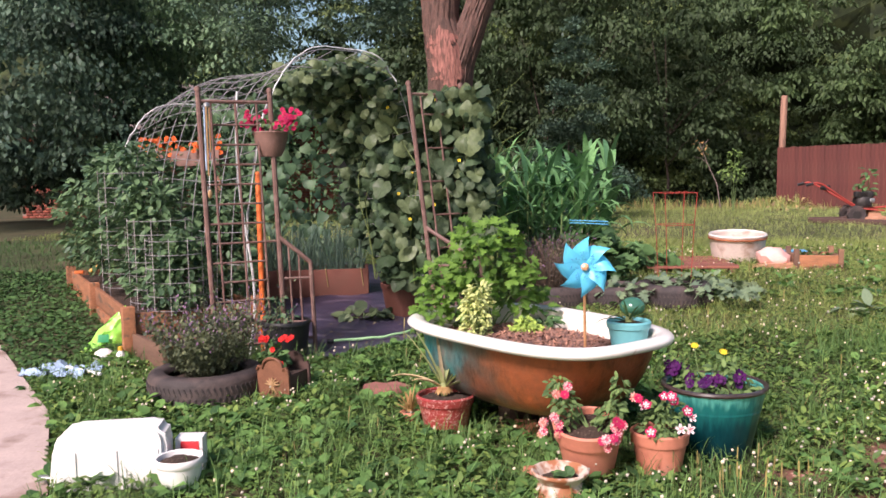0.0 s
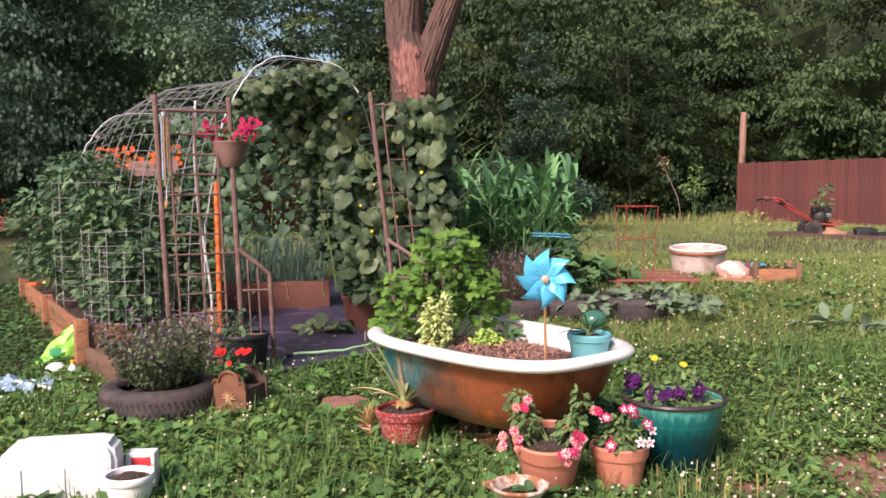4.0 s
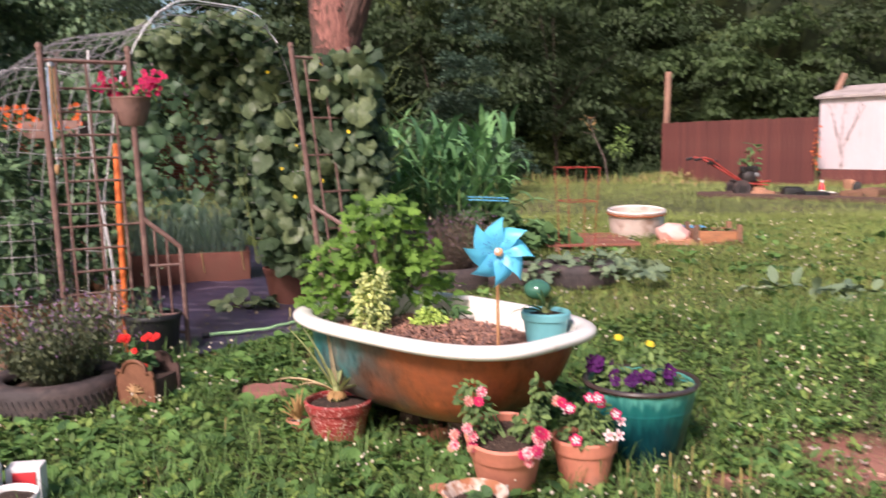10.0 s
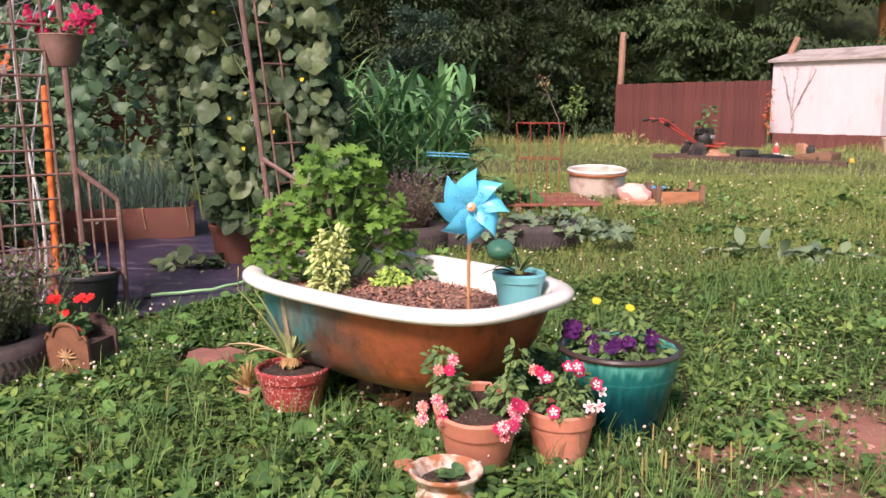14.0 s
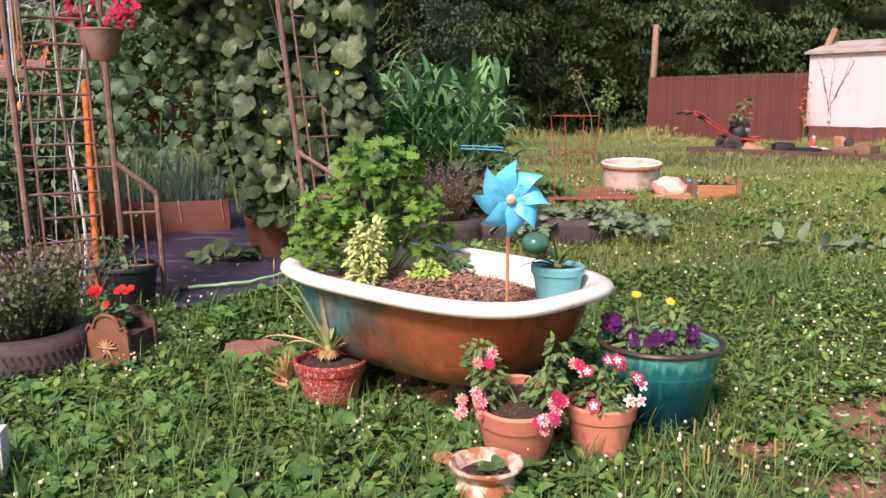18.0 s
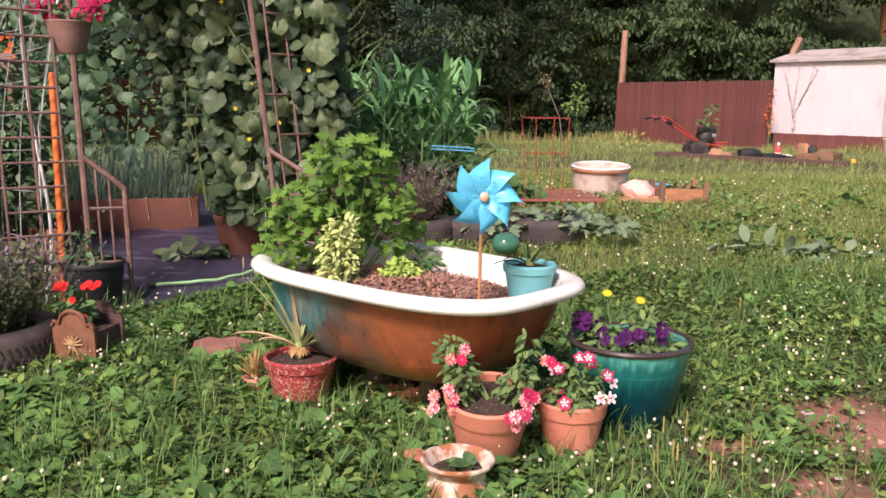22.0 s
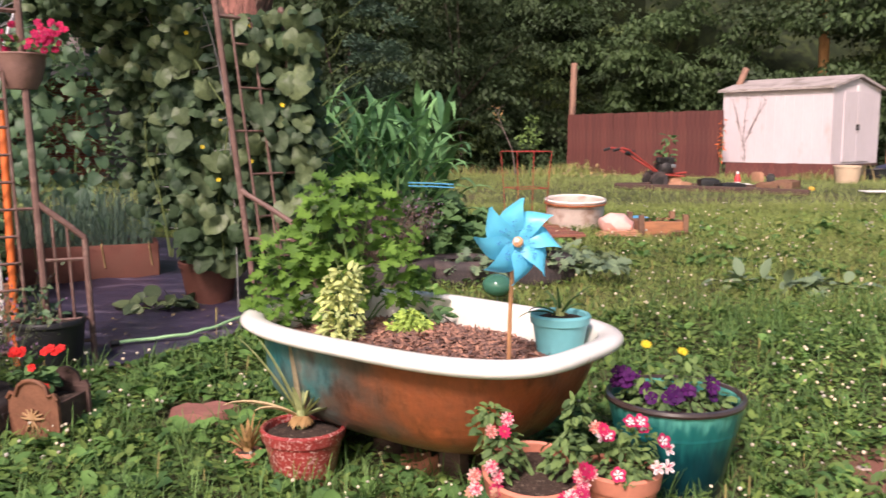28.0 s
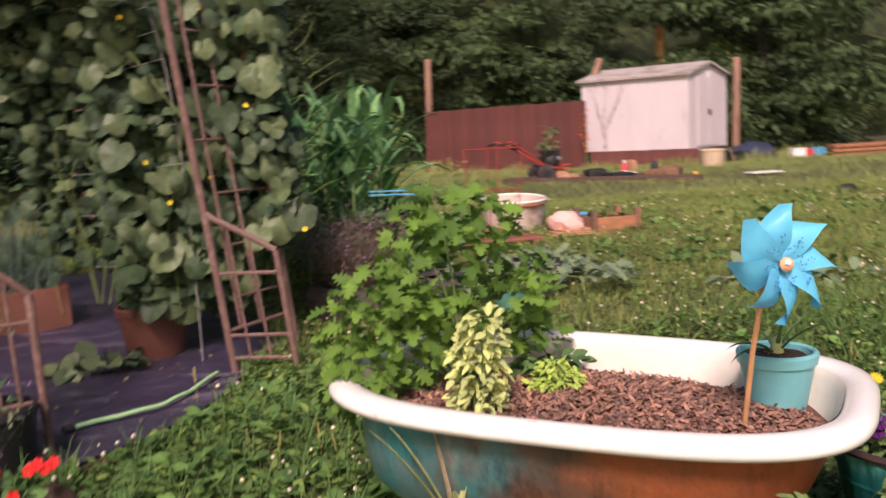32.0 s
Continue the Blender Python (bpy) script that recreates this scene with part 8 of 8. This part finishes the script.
def tiller():
    t = thing("garden_tiller", (4.05, 16.1, 0.33), "red garden tiller with black engine and long handlebars", "tiller", rz=8)
    t.matrix_world = pose(4.08, 16.1, 0.33, 0, 0, 8) @ Matrix.Scale(0.88, 4)
    for s in (-1, 1):
        w = part("wheel", lathe(bmesh.new(), [(0, -0.04), (0.10, -0.045), (0.17, -0.05), (0.19, 0.0), (0.17, 0.05), (0.10, 0.045), (0, 0.04)], 22), M["rubber"], t, m=pose(-0.05, 0.22 * s, 0.18, 90, 0, 0))
        part("rim", lathe(bmesh.new(), [(0, -0.056), (0.085, -0.054), (0.085, 0.054), (0, 0.056)], 16), M["engine"], w)
        for k in range(12):
            a = 2 * math.pi * k / 12
            part("lug", box(bmesh.new(), (0.03, 0.02, 0.09), (0.19 * math.cos(a), 0.19 * math.sin(a), 0), 0.004, rz=math.degrees(a)), M["rubber"], w)
        part("handlebar", tube(bmesh.new(), [(0.0, 0.07 * s, 0.34), (-0.38, 0.14 * s, 0.58), (-0.72, 0.26 * s, 0.80), (-0.86, 0.28 * s, 0.84), (-1.02, 0.28 * s, 0.80)], 0.022, 8), M["red_paint"], t)
        part("grip", tube(bmesh.new(), [(-0.92, 0.28 * s, 0.825), (-1.06, 0.28 * s, 0.79)], 0.028, 8), M["black_plastic"], t)
    part("cross_panel", box(bmesh.new(), (0.13, 0.30, 0.05), (-0.60, 0, 0.74), 0.01, ry=-30), M["black_plastic"], t)
    eng = bmesh.new()
    box(eng, (0.30, 0.30, 0.20), (0.14, 0, 0.42), 0.04)
    part("cylinder_head", box(bmesh.new(), (0.14, 0.18, 0.14), (0.24, -0.04, 0.58), 0.03, rz=12), M["engine"], t)
    for k in range(6):
        part("cooling_fin", box(bmesh.new(), (0.20, 0.24, 0.008), (0.10, -0.02, 0.53 + 0.018 * k), 0.002), M["engine"], t)
    part("engine", eng, M["engine"], t)
    part("fuel_tank", box(bmesh.new(), (0.20, 0.26, 0.10), (0.22, 0.02, 0.585), 0.035), M["engine"], t)
    part("air_filter", lathe(bmesh.new(), [(0, 0), (0.07, 0.0), (0.075, 0.02), (0.07, 0.10), (0, 0.11)], 16), M["black_plastic"], t, m=pose(0.02, -0.05, 0.54))
    part("recoil_cover", lathe(bmesh.new(), [(0, 0), (0.11, 0.0), (0.115, 0.02), (0.06, 0.05), (0, 0.05)], 18), M["engine"], t, m=pose(0.13, -0.15, 0.43, 90, 0, 0))
    part("muffler", box(bmesh.new(), (0.10, 0.06, 0.08), (0.27, -0.15, 0.47), 0.015), M["steel"], t)
    part("tine_guard", box(bmesh.new(), (0.42, 0.42, 0.03), (0.30, 0, 0.28), 0.01, ry=6), M["red_paint"], t)
    part("front_bar", tube(bmesh.new(), [(0.25, 0, 0.30), (0.62, 0, 0.33)], 0.022, 8), M["red_paint"], t)
    for k in range(4):
        part("tine", lathe(bmesh.new(), [(0.02, -0.012), (0.14, -0.008), (0.14, 0.008), (0.02, 0.012)], 8), M["cardboard"], t, m=pose(0.34, -0.15 + 0.1 * k, 0.13, 90, 12 * k, 0))


tiller()
bushy("pokeweed", (4.35, 16.6, 0.33), "leafy green weed growing up behind the tiller", "plant", LEAF["oval"], "squash_leaf", 60, 0.13, [(0, 0, 0.55, 0.16, 0.12, 0.25), (0.05, 0, 0.85, 0.10, 0.08, 0.15)], 6, seed=61)


def timber_bed():
    t = thing("timber_edging", (4.3, 15.1, 0.34), "dark landscape timbers laid as a bed frame on the lawn", "timber", rz=-34)
    for x0, y0, L, rz in ((0, 0, 2.5, 0), (0.2, 0.75, 2.3, 2), (-0.9, 0.5, 1.1, 40), (1.35, -0.1, 1.3, -3)):
        part("timber", box(bmesh.new(), (L, 0.11, 0.10), (x0, y0, 0.06), 0.02, rz=rz), M["timber"], t)
    for i, (x, y, z, sx, sy, sz, key, nm, lab, cat) in enumerate((
            (4.85, 15.6, 0.35, 0.34, 0.26, 0.18, "black_plastic", "plastic_crate", "black plastic crate by the timbers", "crate"),
            (5.05, 15.1, 0.36, 0.45, 0.3, 0.12, "black_plastic", "plastic_tray", "black plant tray by the timbers", "tray"),
            (5.6, 14.9, 0.36, 0.30, 0.2, 0.14, "old_plank", "wood_block", "short weathered wood block by the timbers", "wood"),
            (4.35, 15.6, 0.35, 0.35, 0.25, 0.12, "cardboard", "rusty_plate", "rusty brown metal plate on the grass", "scrap"),
            (6.05, 15.2, 0.36, 0.55, 0.35, 0.16, "old_plank", "wooden_table", "low wooden bench top with odds and ends", "bench"),
            (5.9, 15.5, 0.36, 0.16, 0.14, 0.24, "black_plastic", "plastic_jug", "black plastic jug beside the bench", "jug"),
            (6.4, 15.0, 0.36, 0.13, 0.08, 0.06, "yellow_plastic", "yellow_toy", "yellow plastic scrap on the grass", "toy"),
            (5.45, 15.45, 0.36, 0.25, 0.15, 0.09, "white_plastic", "white_jug", "white plastic jug lying on the lawn", "jug"),
            (6.7, 18.2, 0.30, 0.30, 0.10, 0.22, "cardboard", "concrete_block", "tan block against the shed skirt", "block"))):
        o = thing(nm, (x, y, z), lab, cat, rz=13 * i)
        bm = box(bmesh.new(), (sx, sy, sz), (0, 0, sz / 2), min(sx, sy, sz) * 0.16)
        part("body", bm, M[key], o)
        part("top_lip", box(bmesh.new(), (sx * 0.7, sy * 0.6, sz * 0.14), (0, 0, sz * 1.03), sz * 0.03), M[key], o)
    t = thing("red_bottle", (5.25, 15.3, 0.36), "red and white plastic bottle standing by the timbers", "bottle")
    part("bottle", lathe(bmesh.new(), [(0, 0), (0.05, 0), (0.055, 0.02), (0.055, 0.2), (0.03, 0.25), (0.02, 0.27)], 14), M["red_plastic"], t)
    part("label_band", lathe(bmesh.new(), [(0.057, 0.07), (0.057, 0.14)], 14), M["white_plastic"], t, "plain white band")
    part("cap", lathe(bmesh.new(), [(0.024, 0.268), (0.024, 0.31), (0, 0.315)], 10), M["white_plastic"], t)
    t = thing("flat_sheet", (7.0, 13.9, 0.40), "pale flat plastic sheet lying in the grass", "sheet")
    part("sheet", box(bmesh.new(), (0.55, 0.30, 0.015), (0, 0, 0.02), 0.004), M["white_plastic"], t)


timber_bed()
pot("tan_bucket", (8.6, 18.3, 0.28), 0.27, 0.22, 0.38, "bucket", "tan plastic tub beside the shed", 0.12)

bushy("dry_creeper", (7.0, 21.36, 0.15), "thin creeper with orange leaves on the fence's end", "plant", LEAF["oval"], "orange_petal", 44, 0.085, [(0, 0, 0.85, 0.07, 0.05, 0.35), (0.03, 0, 1.35, 0.06, 0.05, 0.25)], 4, seed=71)
bushy("dry_weed", (3.75, 22.0, 0.2), "pale dry weeds at the foot of the fence", "plant", LEAF["oval"], "straw_piece", 60, 0.10, [(0, 0, 0.22, 0.55, 0.2, 0.2), (0.5, -0.5, 0.15, 0.3, 0.2, 0.15)], 8, seed=72)
bushy("sapling", (2.55, 22.6, 0.2), "small green sapling on a thin pale stem", "tree", LEAF["oval"], "weed_piece", 190, 0.10, [(0, 0, 1.0, 0.34, 0.3, 0.28), (0.05, 0, 1.4, 0.22, 0.2, 0.2)], 5, seed=73)


def dry_sapling():
    t = thing("dry_sapling", (2.28, 24.5, 0.15), "thin leaning dead sapling with a few withered leaves", "tree")
    part("stem", tube(bmesh.new(), [(0.12, 0, -0.05), (0, 0, 0.74), (-0.25, 0.02, 1.3), (-0.49, 0, 1.91)], 0.018, 6, 0.007), M["dead_vine"], t)
    part("twig", tube(bmesh.new(), [(-0.25, 0.02, 1.3), (-0.42, 0, 1.45), (-0.62, 0, 1.5)], 0.008, 5, 0.004), M["dead_vine"], t)
    part("twig", tube(bmesh.new(), [(-0.40, 0, 1.68), (-0.34, 0, 1.85), (-0.22, 0, 1.98)], 0.008, 5, 0.004), M["dead_vine"], t)
    rnd = random.Random(91)
    kids("leaf", [LEAF["oval"]], M["dry_leaf"], [aim((-0.45 + rnd.uniform(-.15, .2), rnd.uniform(-.05, .05), 1.75 + rnd.uniform(-.25, .25)), (rnd.uniform(-1, 1), -0.3, rnd.uniform(-1, .2)), rnd.uniform(0.08, 0.15)) for i in range(16)], t)


dry_sapling()


def far_clutter():
    t = thing("tarp_heap", (11.0, 20.6, 0.24), "dark blue tarp draped over a heap by the shed", "tarp")
    bm = bmesh.new()
    bmesh.ops.create_icosphere(bm, subdivisions=3, radius=1.0)
    for v in bm.verts:
        c = v.co.copy()
        k = 1 + 0.2 * noise.noise(c * 2.1)
        v.co = Vector((c.x * 0.62 * k, c.y * 0.4 * k, max(-0.02, 0.18 + c.z * 0.27 * k)))
    part("tarp", bm, M["tarp_blue"], t)
    for i, (x, y, w, key, nm, lab, cat) in enumerate(((12.1, 20.4, 0.32, "white_plastic", "plastic_box", "white and red box beside the tarp", "box"), (12.4, 20.5, 0.28, "red_plastic", "red_box", "bright red box beside the tarp", "box"), (12.75, 20.5, 0.3, "blue_tub", "blue_box", "blue plastic box beside the tarp", "box"), (9.9, 19.6, 0.4, "black_plastic", "black_crate", "black crate by the shed door", "crate"))):
        o = thing(nm, (x, y, 0.25), lab, cat, rz=11 * i)
        part("body", box(bmesh.new(), (w, w * 0.8, w * 0.62), (0, 0, w * 0.31), 0.025), M[key], o)
        part("lid", box(bmesh.new(), (w * 1.06, w * 0.86, w * 0.1), (0, 0, w * 0.66), 0.012), M[key], o)
    t = thing("lumber_pile", (13.4, 19.2, 0.27), "stack of reddish boards at the lawn's edge", "lumber")
    pl = mesh_of(box(bmesh.new(), (2.4, 0.16, 0.07), (0, 0, 0), 0.008), "board", False)
    for i in range(9):
        obj("board", pl, M["plank"], t, m=pose(0.06 * (i % 3), 0.18 * (i % 3), 0.05 + 0.10 * (i // 3), 0, 0, (i * 5) % 7 - 3))
    o = thing("dark_stump", (6.0, 10.6, 0.34), "dark charred lump on a patch of dry earth", "stump")
    bm = bmesh.new()
    bmesh.ops.create_icosphere(bm, subdivisions=2, radius=1.0)
    for v in bm.verts:
        c = v.co.copy()
        v.co = Vector((c.x * 0.15, c.y * 0.1, max(-0.01, 0.03 + c.z * 0.08 * (1 + 0.4 * noise.noise(c * 3)))))
    part("lump", bm, M["black_plastic"], o)


far_clutter()


def teal_cord():
    t = thing("blue_line", (0, 0, 0), "pale blue line strung in front of the corn", "cord")
    for z in (0.905, 0.93):
        part("line", tube(bmesh.new(), [(-0.22, 7.35, z), (-0.05, 7.3, z - 0.002), (0.14, 7.3, z - 0.012)], 0.005, 6), M["blue_tub"], t)


teal_cord()


def brick_house():
    """Brick house seen in glimpses through the trees."""
    t = thing("brick_house", (-16.5, 20.0, 0.1), "red brick house glimpsed behind the trees", "house", rz=3)
    L, H = 9.2, 2.5
    part("wall", box(bmesh.new(), (L, 6.0, H), (L / 2, 3.0, H / 2)), M["mortar"], t, smooth=False)
    br = mesh_of(box(bmesh.new(), (0.205, 0.03, 0.062), (0, -0.005, 0)), "brick", False)
    n = 0
    ps = []
    for r in range(33):
        for k in range(43):
            x = 0.11 + 0.215 * k + (0.107 if r % 2 else 0)
            if x < L - 0.1:
                ps.append(pose(x, 0, 0.04 + 0.075 * r))
    near = [p for p in ps if p.translation.x > L - 1.5 and p.translation.z < 2.3][:240]
    for p in near:
        obj("brick", br, M["brick"], t, m=p)
    ids = {id(p) for p in near}
    tv = [v.co[:] for v in br.vertices]
    tf = [tuple(f.vertices) for f in br.polygons]
    tagged(obj("brickwork", scatter((tv, tf), [np.array(p) for p in ps if id(p) not in ids], "brickwork"), M["brick_rest"], t), kind="stuff")
    for x in (3.6,):
        w = part("window", box(bmesh.new(), (1.1, 0.06, 1.2), (x, -0.02, 1.45), 0.01), M["white_plastic"], t)
        for k in (0, 1):
            part("pane", box(bmesh.new(), (0.94, 0.02, 0.5), (x, -0.06, 1.18 + 0.55 * k)), M["glass_green"], w, "dark window pane")
    rb = bmesh.new()
    v = [rb.verts.new(p) for p in ((-0.4, -0.5, H), (L + 0.4, -0.5, H), (L + 0.4, 3, H + 1.5), (-0.4, 3, H + 1.5), (-0.4, 6.5, H), (L + 0.4, 6.5, H))]
    for q in ((0, 1, 2, 3), (3, 2, 5, 4), (0, 3, 4), (1, 5, 2), (0, 4, 5, 1)):
        rb.faces.new([v[i] for i in q])
    part("roof", rb, M["house_roof"], t, smooth=False)


brick_house()
